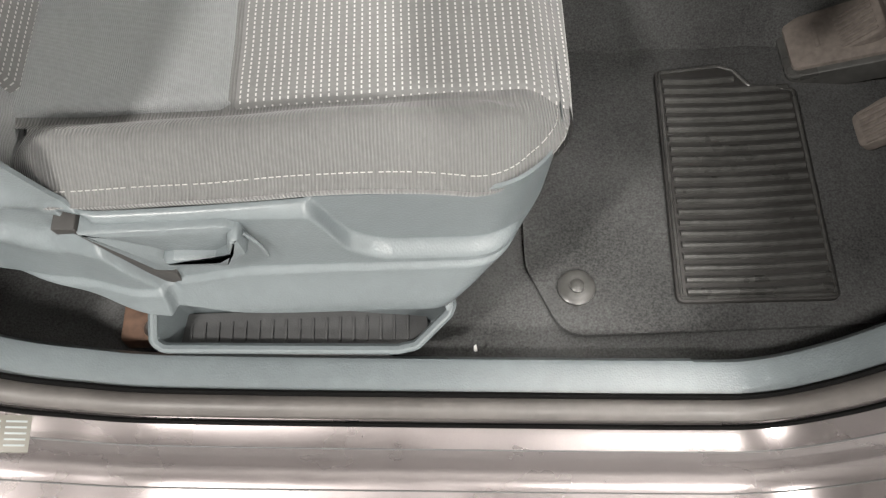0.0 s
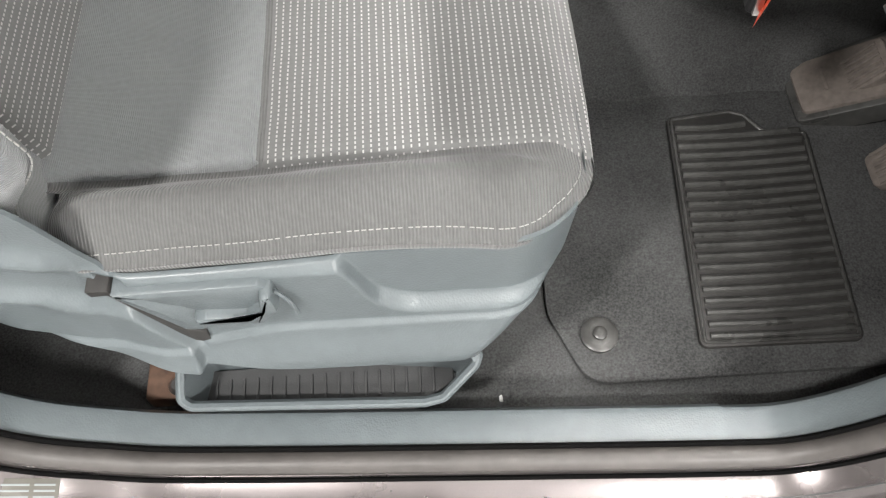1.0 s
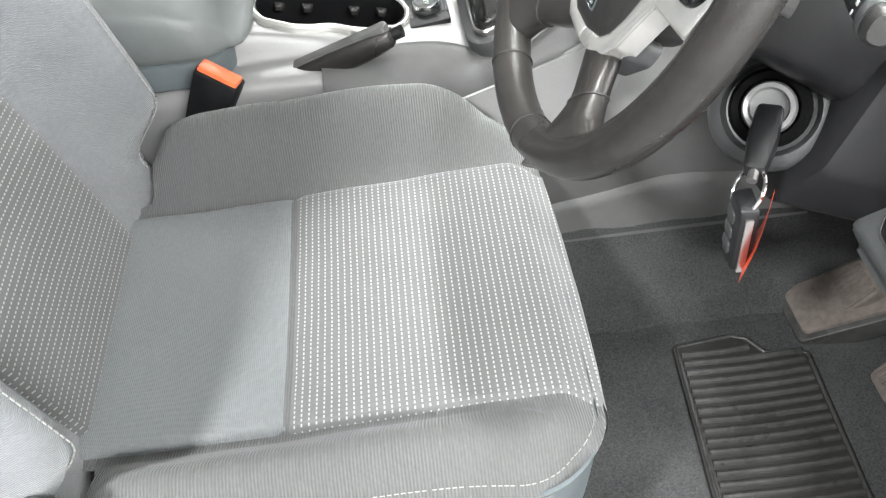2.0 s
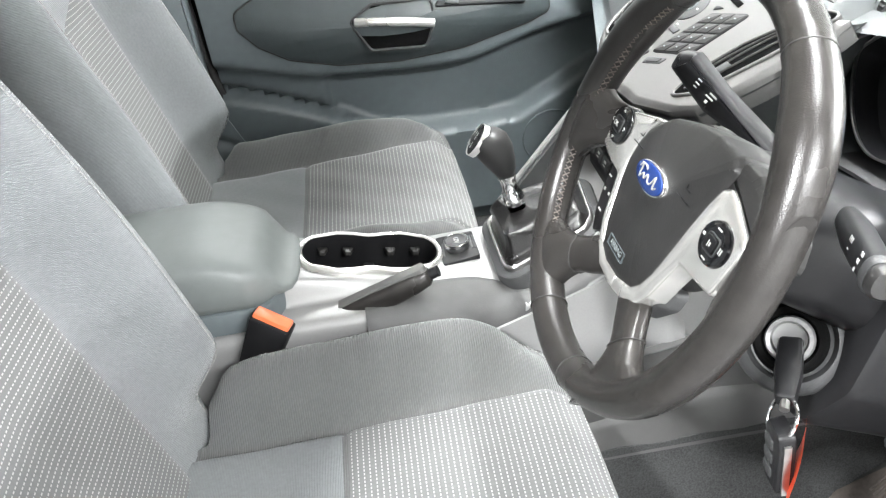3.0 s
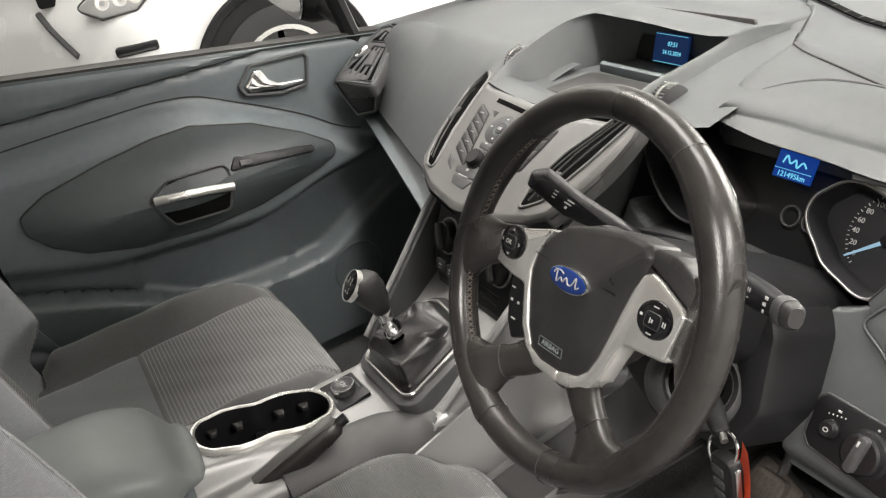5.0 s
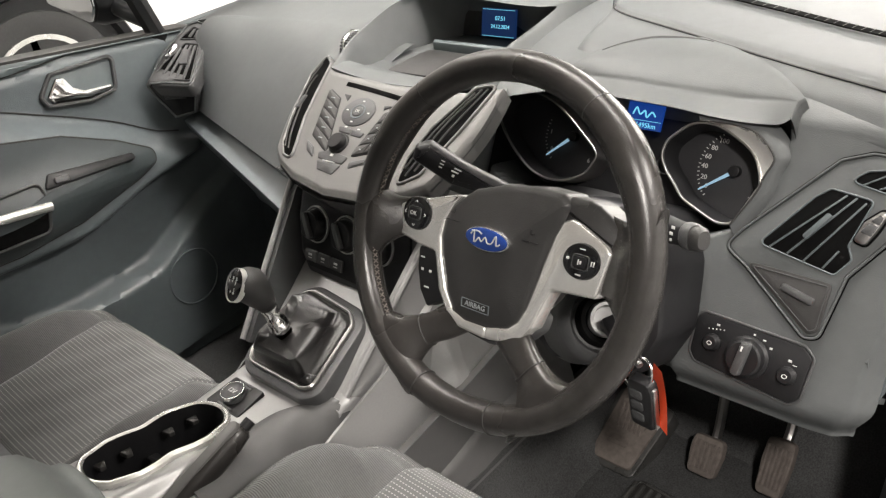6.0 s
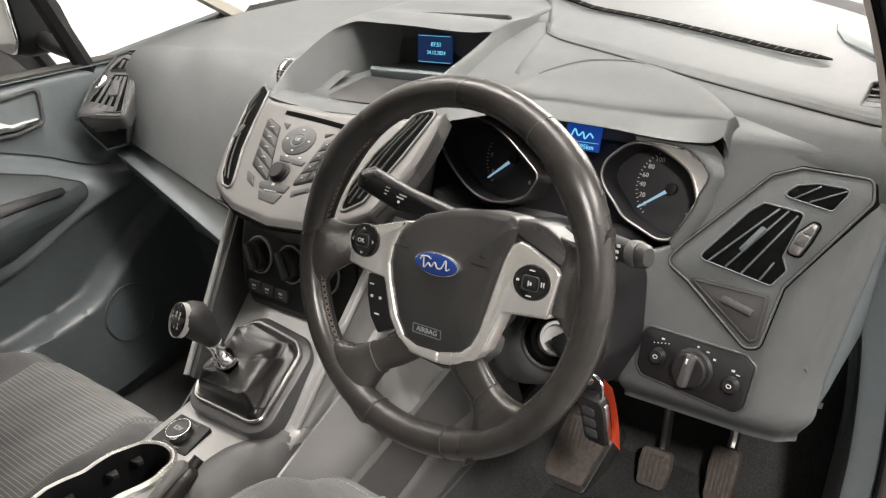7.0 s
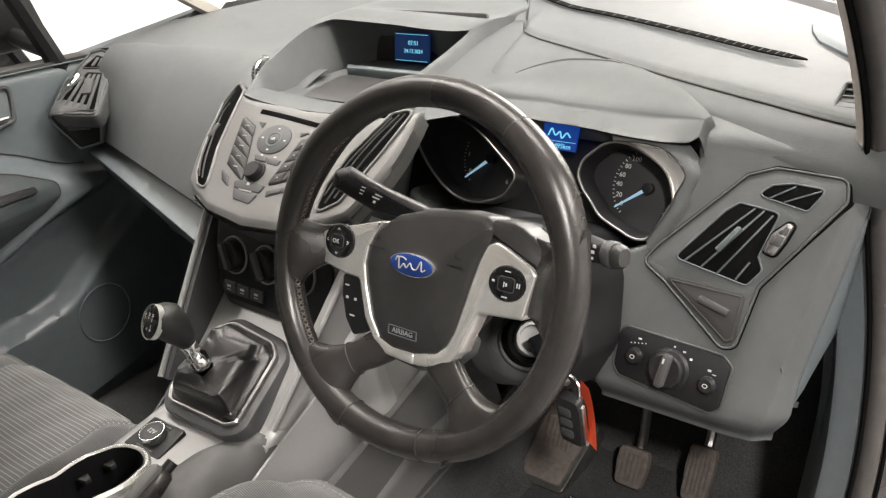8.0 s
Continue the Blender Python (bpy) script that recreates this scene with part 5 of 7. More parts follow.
def key(outline, mname="pad", h=0.0050, r=0.002, name="button", lab="", parent=None):
    o = rounded(outline, r, 3)
    return part(name, slab(BQ, o, h, 0.0, 0.0012), mname, parent or cs, lab)


def face_at(u, v, h):
    return axes(BQ @ Vector((u, v, h)), (0, -1, 0), (math.cos(radians(31)), 0, math.sin(radians(31))))


# the disc slot is not cut; a black strip gives its inner shade
part("disc_slot", grid(lambda u, v: BQ @ Vector((-0.026 + 0.070 * u, 0.0345 + 0.0036 * v - 0.0060 * u, 0.0046)), span(-1, 1, 20), (-1, 1), 0.003, (0.5, 0, -0.85)), "void", cs, "narrow disc slot, a black strip for its shaded depth")
LV = [(-0.194, 0.089), (-0.205, 0.052), (-0.185, -0.019), (-0.1585, -0.075), (-0.1395, -0.093), (-0.117, -0.098), (-0.126, -0.077), (-0.147, -0.032), (-0.160, 0.020), (-0.171, 0.0745)]
RV = [(0.168, 0.080), (0.142, 0.068), (0.112, -0.004), (0.103, -0.055), (0.108, -0.095), (0.132, -0.072), (0.152, 0.002)]
for sg, vt in ((-1, LV), (1, RV)):
    o = rounded(vt, 0.006, 4)
    if area2(o) < 0:
        o.reverse()
    fr = part("vent_frame", hoop(BQ, inset(o, -0.004), o, 0.0066, -0.004, 0.0012), "stack", cs)
    # black plate in place of a duct, its darkness put into the colour
    part("vent_shade_plate", slab(BQ, o, 0.0048, -0.004, 0.0004), "void", fr)
    ends = (((-0.192, 0.076), (-0.196, 0.030), (-0.172, -0.044), (-0.146, -0.082)), ((-0.185, 0.052), (-0.187, 0.026), (-0.160, -0.046), (-0.136, -0.084))) if sg < 0 else (((0.160, 0.072), (0.140, 0.004), (0.124, -0.070)), ((0.152, 0.069), (0.128, 0.002), (0.115, -0.080)), ((0.144, 0.062), (0.118, -0.010), (0.108, -0.070)))
    for line in ends:
        part("slat", tube([BQ @ Vector((p.x, p.y, 0.0056)) for p in spline([(*q, 0) for q in line], 6)], 0.0013, 6, flat=0.6), "rubber", fr)
    q = (-0.183, 0.0) if sg < 0 else (0.124, -0.040)
    part("slat_slider", slab(BQ, rounded([(q[0] - 0.006, q[1] - 0.012), (q[0] + 0.004, q[1] - 0.012), (q[0] + 0.008, q[1] + 0.012), (q[0] - 0.002, q[1] + 0.012)], 0.002), 0.0072, 0.004, 0.001), "dark", fr)
# left column of five wide keys, and the number keys, each set on a black bed
lerp = lambda p, q, k: (p[0] + (q[0] - p[0]) * k, p[1] + (q[1] - p[1]) * k)


def key_block(corners, rows, cols, mark):
    a, b, c, d = corners                      # upper left, upper right, lower right, lower left
    at = lambda i, j: lerp(lerp(a, d, i), lerp(b, c, i), j)
    bed = rounded([lerp(lerp(a, c, 0.5), p, 1.05) for p in corners], 0.006, 4)
    if area2(bed) < 0:
        bed.reverse()
    part("key_bed", slab(BQ, bed, 0.0046, 0.0, 0.0006), "black", cs)
    for i in range(rows):
        for j in range(cols):
            k0, k1, j0, j1 = i / rows + 0.012, (i + 1) / rows - 0.012, j / cols + 0.010, (j + 1) / cols - 0.010
            kb = key([at(k0, j0), at(k1, j0), at(k1, j1), at(k0, j1)], r=0.0016, h=0.0056)
            c_ = at((k0 + k1) / 2, (j0 + j1) / 2)
            bars(face_at(c_[0], c_[1], 0.0057), [(0, 0, *mark)], "mid", kb)


key_block([(-0.129, 0.029), (-0.089, 0.013), (-0.0463, -0.0777), (-0.1005, -0.0536)], 5, 1, (0.009, 0.0016))
key_block([(0.0185, 0.001), (0.072, 0.026), (0.064, -0.049), (0.0040, -0.0755)], 4, 3, (0.0030, 0.0018))
nav = part("control_ring", slab(BQ, oval(0.0325, 0.0250, 36, -0.034, -0.004), 0.0052, 0.0, 0.0015), "dark", cs)
part("ring_groove", hoop(BQ, oval(0.0145, 0.0125, 28, -0.034, -0.004), oval(0.0115, 0.0098, 28, -0.034, -0.004), 0.0058, 0.004, 0.0003), "slate", nav)
part("centre_button", slab(BQ, oval(0.010, 0.0085, 24, -0.034, -0.004), 0.0062, 0.004, 0.001), "dark", nav)
letters("OK", face_at(-0.034, -0.004, 0.0063), 0.0065, "print", nav)
for x, y in ((0, 0.018), (0, -0.018), (0.023, 0), (-0.023, 0)):
    bars(face_at(-0.034 + x, -0.004 + y, 0.0051), [(0, 0, 0.004, 0.0022)], "print", nav)
vk = lathe(face_at(-0.032, -0.060, 0.004), [(0.0175, 0.0), (0.017, 0.001), (0.0145, 0.002), (0.0135, 0.009), (0.012, 0.0105), (0.001, 0.0105)], 30)
part("volume_knob", vk, "black", cs, "round black volume knob")
key([(-0.0884, 0.0225), (-0.0700, 0.0215), (-0.0715, 0.0110)], "dark", r=0.001)
key([(0.009, 0.0135), (0.027, 0.0155), (0.0125, 0.0065)], "dark", r=0.001)
for pts in ([(-0.054, -0.031), (-0.026, -0.033), (-0.023, -0.042), (-0.048, -0.041)], [(-0.024, -0.033), (0.004, -0.035), (0.001, -0.044), (-0.021, -0.043)]):
    kb = key(pts, "dark")
    bars(face_at(sum(p[0] for p in pts) / 4, -0.032, 0.0051), [(0, 0, 0.005, 0.002)], "print", kb)
hz = key([(-0.063, -0.079), (-0.040, -0.073), (0.002, -0.077), (-0.002, -0.090), (-0.056, -0.089)], "dark", 0.0054, name="hazard_button", r=0.003)
bars(face_at(-0.030, -0.080, 0.0055), [(0, 0, 0.006, 0.004)], "print", hz)
key([(-0.056, -0.091), (-0.002, -0.092), (-0.010, -0.109), (-0.045, -0.106)], "dark", 0.0050, r=0.003)
part("key_light", slab(BQ, box(0.026, 0.0015, -0.030, -0.0905, 0.0005), 0.0058, 0.004, 0.0003), "print", hz)
for pts in ([(-0.107, -0.062), (-0.080, -0.073), (-0.066, -0.092), (-0.092, -0.081)], [(0.008, -0.083), (0.042, -0.068), (0.040, -0.080), (0.012, -0.094)]):
    fr = key(pts, "dark", 0.0046, 0.003)
    c = [sum(p[k] for p in pts) / 4 for k in (0, 1)]
    part("key_cap", slab(BQ, rounded([lerp(c, p, 0.66) for p in pts], 0.002), 0.0056, 0.003, 0.0006), "dark", fr)
# ribbed thumb wheels half sunk in the cowl's shoulders, each with a chrome band
for wx, wy, wz in ((0.446, 0.206, 0.670), (0.452, -0.132, 0.662)):
    Fk = axes((wx, wy, wz), (1, 0, 0), (0, 0, 1))
    bm = bmesh.new()
    rings(bm, [[Fk @ Vector(((r - (0.0016 if j % 2 and r > 0.025 else 0)) * math.cos(TAU * j / 72), (r - (0.0016 if j % 2 and r > 0.025 else 0)) * math.sin(TAU * j / 72), h)) for j in range(72)] for r, h in ((0.022, -0.012), (0.0295, -0.010), (0.0295, 0.010), (0.022, 0.012))], cap0=True, cap1=True)
    bmesh.ops.recalc_face_normals(bm, faces=bm.faces)
    tk = part("thumb_wheel", bm, "dark", cs, "ribbed black thumb wheel", 20)
    part("wheel_band", lathe(Fk, [(0.027, -0.003), (0.0305, -0.0025), (0.0305, 0.0025), (0.027, 0.003)], 32), "chrome", tk)
    part("wheel_band", slab(Fk @ pose(0.004, 0.0296, 0, -90, 0, 0), box(0.006, 0.020, r=0.001), 0.0012, -0.002, 0.0006), "chrome", tk)

# open tray and screen above the stack
cw = thing("screen_cowl", "grey cowl round a deep tray with a small blue screen", "display cowl")


RIM = [(-1.0, 0.358, 0.160, 0.674), (-0.80, 0.44, 0.190, 0.697), (-0.62, 0.525, 0.182, 0.722), (-0.50, 0.566, 0.150, 0.729), (-0.30, 0.566, 0.09, 0.727), (0.0, 0.562, 0.02, 0.726), (0.30, 0.556, -0.05, 0.724),
       (0.44, 0.570, -0.088, 0.718), (0.52, 0.588, -0.108, 0.714), (0.62, 0.54, -0.105, 0.703), (0.80, 0.45, -0.106, 0.692), (1.0, 0.354, -0.128, 0.670)]


def cowl_wall(s, v):
    """From one front corner round the back to the other; v 0 at the tray floor, 1 at the rim, which overhangs the screen."""
    x, y, rim = (curve([(r[0], r[i]) for r in RIM], s) for i in (1, 2, 3))
    rear = 1 - ease(0.40, 0.62, abs(s))
    foot = 0.642 + 0.020 * ease(0.75, 1.0, abs(s))
    x += rear * 0.062 * ease(1.0, 0.88, v)
    return Vector((x, y * (0.88 + 0.12 * v), foot + (rim - foot) * v))


part("cowl_wall", grid(cowl_wall, span(-1, 1, 90), [0, 0.3, 0.6, 0.8, 0.88, 0.91, 0.94, 0.97, 1.0], 0.0, None), "dash", cw, "grey tray wall", 60)


def cowl_skin(s, v):
    p = cowl_wall(s, 1.0)
    k = 1 - ease(0.42, 1.0, abs(s))
    y = p.y * (1 + (0.05 + 0.37 * k) * v) + math.copysign(0.022, p.y) * v * (1 - k)
    x = p.x + (0.30 * v) * k + 0.01 * v
    x0, x1 = curve(EDGE, y), ws_x(y)
    zt = top_pt(max(0.0, min(1.0, (x - x0) / (x1 - x0))), y).z
    zt = zt * k + (p.z - 0.030) * (1 - k)
    z = p.z + 0.003 * math.sin(math.pi * min(1, 3 * v)) + (zt - 0.003 - p.z) * ease(0.1, 1.0, v)
    return Vector((x, y, z))


part("cowl_skin", grid(cowl_skin, span(-1, 1, 70), span(0, 1, 14)), "dash", cw, "soft grey cowl", 60)
part("tray_floor", grid(lambda u, v: Vector((0.342 + 0.012 * abs(v) ** 2 * (1 - u) + 0.300 * u, 0.022 + v * (0.142 + 0.014 * math.sin(math.pi * u)), 0.670 + 0.006 * abs(v) ** 2 * (1 - u) - 0.024 * ease(0.10, 0.30, u) - 0.004 * u)), span(0, 1, 20), span(-1, 1, 10), 0.004, (0, 0, -1)), "dash", cw, "", 60)
part("tray_mat", slab(axes((0.485, 0.02, 0.6455), (0, -1, 0), (1, 0, -0.01)), rounded([(-0.105, -0.055), (0.085, -0.055), (0.085, 0.045), (-0.105, 0.045)], 0.012), 0.002, -0.004, 0.001), "pad", cw, "dark rubber tray mat")
part("tray_lip", slab(axes((0.545, 0.02, 0.648), (0, -1, 0), (0.9, 0.1, 0)), rounded([(-0.10, -0.006), (0.10, -0.006), (0.11, 0.008), (-0.11, 0.008)], 0.003), 0.010, -0.006, 0.003), "slate", cw)
# the shoulder between the tray and the instrument hood
def shoulder(u, y):
    x0, x1 = 0.365 + 0.42 * (-0.112 - y), curve([(-0.30, 0.580), (-0.263, 0.592), (-0.183, 0.622), (-0.16, 0.655), (-0.115, 0.735)], y)
    x = x0 + (x1 - x0) * u
    return Vector((x, y, curve([(0.36, 0.650), (0.42, 0.666), (0.50, 0.681), (0.60, 0.694), (0.74, 0.703)], x)))


part("cowl_shoulder", grid(shoulder, span(0, 1, 20), span(-0.236, -0.112, 12)), "dash", cw, "", 60)
part("screen_backing", slab(axes((0.630, 0.015, 0.690), (0, -1, 0), (0.30, 0, 1)), rounded([(-0.150, -0.048), (0.120, -0.048), (0.122, 0.036), (-0.152, 0.036)], 0.008), 0.0, -0.006, 0.001), "rubber", cw)
Fsn = axes((0.6115, 0.032, 0.672), (0, -1, 0), (0.28, 0, 1))
sc = part("screen", slab(Fsn, box(0.072, 0.0455, r=0.001), 0.0022, -0.002, 0.0004), "screen_dim", cw, "dim blue screen")
letters("07:51", Fsn @ Matrix.Translation((0.004, 0.007, 0.0025)), 0.010, "cyan", sc, "clock_reading")
letters("24.12.2024", Fsn @ Matrix.Translation((0.004, -0.006, 0.0025)), 0.009, "cyan", sc, "date_reading")
for y in (0.021, -0.0215):
    part("screen_line", slab(Fsn, box(0.068, 0.0007, 0, y, 0), 0.0028, 0.002, 0.0001), "cyan", sc)

# ---- heater panel ----
FH = axes((0.195, 0, 0.468), (0, -1, 0), (0.42, 0, 1))
hv = thing("heater_panel", "black heater control panel with three round knobs", "heater panel")
o = rounded([(-0.125, 0.085), (0.125, 0.085), (0.130, 0.03), (0.118, -0.025), (0.095, -0.052), (-0.095, -0.052), (-0.118, -0.025), (-0.130, 0.03)], 0.015, 4)
part("surround", slab(FH, o, 0.004, -0.08, 0.004), "dark", hv)
part("plate", slab(FH, inset(o, 0.010), 0.008, 0.0, 0.002), "black", hv)
for x in (-0.078, -0.008, 0.062):
    Fk = FH @ Matrix.Translation((x, 0.026, 0.007))
    k = part("knob", lathe(Fk, [(0.028, -0.001), (0.028, 0.003), (0.024, 0.0045), (0.022, 0.016), (0.020, 0.018), (0.001, 0.018)], 32), "black", hv, "round black knob")
    part("knob_ring", hoop(Fk, oval(0.0285, 0.0285, 32), oval(0.0262, 0.0262, 32), 0.0045, 0.001, 0.0005), "console", k)
    part("knob_bar", slab(Fk @ pose(0, 0, 0.018, 0, 0, 30), box(0.009, 0.040, r=0.004), 0.007, -0.003, 0.002), "dark", k)
    bars(Fk @ Matrix.Translation((0, 0, 0.0)), [(0.0245 * math.cos(a), 0.0245 * math.sin(a), 0.002, 0.002) for a in [radians(40 + 25 * i) for i in range(5)]], "print", k)
for x in (-0.085, -0.055, -0.025):
    b = part("button", slab(FH, box(0.027, 0.018, x, -0.024, 0.003), 0.012, 0.004, 0.002), "dark", hv)
    bars(FH @ Matrix.Translation((x, -0.024, 0.012)), [(0, 0.002, 0.008, 0.003), (0, -0.003, 0.008, 0.001)], "print", b)
for i in range(4):
    part("slot", slab(FH, box(0.055, 0.003, 0.045, -0.016 - 0.007 * i, 0.001), 0.0085, 0.004, 0.0004), "black", hv)

# ---- passenger's side of the dashboard ----


def pas(s, v):
    y = 0.145 + 0.53 * s
    z0 = 0.520 + 0.02 * s
    x0 = 0.235 + 0.125 * s
    x1 = curve(EDGE, max(y, 0.20))
    z1 = top_pt(0.0, y).z
    x = x0 + (x1 - x0) * v - 0.004 * math.sin(math.pi * v)
    z = z0 + (z1 - z0) * (1 - (1 - v) ** 1.4) + 0.004 * math.sin(math.pi * v)
    z += 0.028 * ease(0.48, 0.62, y) * math.sin(math.pi * min(1.0, v)) ** 0.7
    return Vector((x, y, z))


part("passenger_pad", grid(pas, span(0, 1, 40), span(0, 1, 24), 0.004, (1, 0, 0)), "dash", dash, "smooth grey passenger side pad", 60)
part("ledge", grid(lambda s, v: pas(s, 0.0) + Vector((0.03 * ease(0, 0.2, v) - 0.055 * ease(0.2, 0.45, v) + 0.03 * ease(0.5, 1, v), 0, -0.004 - 0.035 * ease(0.1, 0.45, v) * (1.6 - s) - 0.075 * ease(0.45, 1, v))), span(0, 1, 30), span(0, 1, 16), 0.004, (1, 0, 0)), "trim", dash, "grey ledge and glovebox lid under the pad", 40)
part("glovebox", grid(lambda s, v: Vector((0.34 + 0.03 * s + 0.10 * v, 0.17 + 0.55 * s, curve([(0.0, 0.40), (0.5, 0.45), (1.0, 0.49)], s) - 0.24 * v)), span(0, 1, 20), span(0, 1, 8), 0.004, (1, 0, 0)), "trim", dash, "grey lower glovebox lid")

# ---- steering wheel ----
AW = radians(28)
FWm = axes((0.098, -0.370, 0.641), (0, -1, 0), (math.sin(AW), 0, math.cos(AW))) @ pose(0, 0, 0, 0, 0, 3.5)
sw = thing("steering_wheel", "black leather steering wheel with silver spokes and airbag pad", "steering wheel")

bm = bmesh.new()
loops = []
for i in range(120):
    a = TAU * i / 120
    c, d = Vector((math.cos(a), math.sin(a), 0)), Vector((0, 0, 1))
    rr = 0.0158 + 0.003 * (math.exp(-((math.degrees(a) - 35) / 16) ** 2) + math.exp(-((math.degrees(a) - 145) / 16) ** 2))
    flatb = 0.004 * math.exp(-((math.degrees(a) - 270) / 26) ** 2)
    R0 = 0.1755 - flatb
    loops.append([FWm @ (c * (R0 + rr * math.cos(b)) + d * rr * 1.08 * math.sin(b)) for b in [TAU * j / 18 for j in range(18)]])
vs0 = rings(bm, loops)
for j in range(18):
    bm.faces.new((vs0[-1][j], vs0[-1][(j + 1) % 18], vs0[0][(j + 1) % 18], vs0[0][j]))
bmesh.ops.recalc_face_normals(bm, faces=bm.faces)
rim = part("rim", bm, "leather", sw, "black grained leather rim, worn shiny", 80)
for deg in (54, 126, 249, 282):
    a = radians(deg)
    c = Vector((math.cos(a), math.sin(a), 0))
    r0_ = 0.1755 - 0.004 * math.exp(-((deg - 270) / 26) ** 2)
    part("rim_seam", tube([FWm @ (c * (r0_ + 0.0161 * math.cos(b)) + Vector((0, 0, 1)) * 0.0174 * math.sin(b)) for b in [TAU * j / 20 for j in range(20)]], 0.0009, 5, closed=True), "rubber", rim)
# hand-sewn thread on the inside of the rim, where the thumbs lie
for a0, a1, zs in ((128, 236, 0.0), (-56, 52, -0.012)):
    bm = bmesh.new()
    n = 46
    for i in range(n):
        a = radians(a0 + (a1 - a0) * i / n)
        b = radians(a0 + (a1 - a0) * (i + 0.7) / n)
        r = 0.158
        tube([FWm @ Vector((r * math.cos(a), r * math.sin(a), 0.007 + zs)), FWm @ Vector((r * math.cos(b), r * math.sin(b), 0.001 + zs))], 0.0007, 4, bm=bm)
        tube([FWm @ Vector((r * math.cos(b), r * math.sin(b), 0.007 + zs)), FWm @ Vector((r * math.cos(a), r * math.sin(a), 0.001 + zs))], 0.0007, 4, bm=bm)
    part("rim_stitching", bm, "pedal", rim)
# airbag pad
FRim = FWm
FWm = FWm @ Matrix.Translation((0, 0, -0.030))
padl = rounded([(-0.0457, 0.044), (-0.034, 0.0515), (0.0, 0.0600), (0.039, 0.0644), (0.074, 0.0620), (0.085, 0.052), (0.079, 0.036), (0.071, 0.020), (0.064, -0.003), (0.057, -0.029),
                (0.0505, -0.0555), (0.0424, -0.0725), (0.031, -0.0815), (0.009, -0.0872), (-0.0246, -0.0874), (-0.043, -0.0806), (-0.0575, -0.059), (-0.0687, -0.025), (-0.0727, -0.0044), (-0.070, 0.014), (-0.062, 0.030)], 0.008, 4)
pad = part("airbag_pad", slab(FWm, padl, 0.0215, -0.02, 0.008, 0.007), "pad", sw, "charcoal airbag pad", 50)
o = rounded([(0.060, 0.055), (0.080, 0.060), (0.1000, 0.0590), (0.1093, 0.056), (0.1203, 0.0496), (0.1333, 0.040), (0.1405, 0.0334), (0.1457, 0.0189), (0.146, 0.012), (0.137, 0.0105), (0.120, 0.014), (0.085, 0.026), (0.070, 0.030)], 0.005, 4)
if area2(o) < 0:
    o.reverse()
part("pad_shoulder", slab(FWm, o, 0.0165, -0.02, 0.007), "pad", sw, "", 60)
FB = FWm @ pose(0, 0, 0, 0, 0, -3)
Fo = FB @ Matrix.Translation((-0.001, 0.005, 0.0290))
bd = part("badge", slab(Fo, oval(0.0282, 0.0122), 0.003, -0.003, 0.0015, 0.001), "chrome", pad, "blue oval badge with chrome rim")
part("badge_field", slab(Fo, oval(0.0266, 0.0108), 0.0044, 0.0, 0.0008, 0.0006), "blue", bd)
part("badge_mark", tube(spline([Fo @ Vector(p) for p in [(-0.019, 0.002, 0.0050), (-0.015, 0.006, 0.0052), (-0.013, -0.005, 0.0053), (-0.008, 0.000, 0.0054), (-0.004, -0.003, 0.0055), (0.000, 0.002, 0.0055), (0.004, -0.003, 0.0055), (0.009, -0.002, 0.0054), (0.013, 0.006, 0.0052), (0.015, -0.003, 0.0052), (0.019, -0.001, 0.0050)]], 6), 0.0008, 5), "thread", bd)
part("badge_mark", tube(spline([Fo @ Vector(p) for p in [(-0.018, 0.0055, 0.0050), (-0.010, 0.0065, 0.0053), (-0.005, 0.0045, 0.0054)]], 5), 0.0008, 5), "thread", bd)
Fa = FB @ Matrix.Translation((-0.007, -0.066, 0.0242)) @ pose(0, 0, 0, 5, 0, 0)
fr = part("airbag_frame", hoop(Fa, box(0.037, 0.0100, r=0.001), box(0.0355, 0.0088, r=0.001), 0.0008, -0.003, 0.0002), "slate", pad)
letters("AIRBAG", Fa @ Matrix.Translation((0, 0, 0.0001)), 0.0078, "mid", pad, "airbag_lettering")
for sg in (-1, 1):
    bars(FB @ Matrix.Translation((sg * 0.050 - 0.001, 0.014, 0.0282)), [(0, 0, 0.020, 0.0009), (sg * 0.002, 0.008, 0.006, 0.0008), (sg * -0.001, 0.010, 0.0008, 0.004)], "black", pad)
# satin silver bezels: each holds a round key pad and sweeps down beside the airbag pad
SIL = ([(-0.048, 0.0442), (-0.108, 0.0304), (-0.137, 0.022), (-0.147, 0.010), (-0.149, -0.003), (-0.1466, -0.008), (-0.102, -0.019), (-0.0785, -0.0216), (-0.0665, -0.061), (-0.052, -0.082), (-0.033, -0.0937), (0.004, -0.0975),
        (0.004, -0.084), (-0.026, -0.083), (-0.042, -0.077), (-0.056, -0.057), (-0.067, -0.025), (-0.071, -0.004), (-0.068, 0.014), (-0.060, 0.030)],
       [(0.0773, 0.0359), (0.0875, 0.0400), (0.098, 0.0365), (0.128, 0.0215), (0.134, 0.015), (0.125, -0.0246), (0.123, -0.0286), (0.075, -0.0311), (0.068, -0.047), (0.058, -0.0725), (0.0466, -0.087), (0.0307, -0.0935), (0.002, -0.0975),
        (0.002, -0.084), (0.030, -0.078), (0.041, -0.069), (0.049, -0.0535), (0.056, -0.029), (0.063, -0.003), (0.070, 0.020)])
PAD_KEYS = ((-0.108, 0.0150, 0.0208, 0.0186), (0.1045, 0.0033, 0.0200, 0.0172))
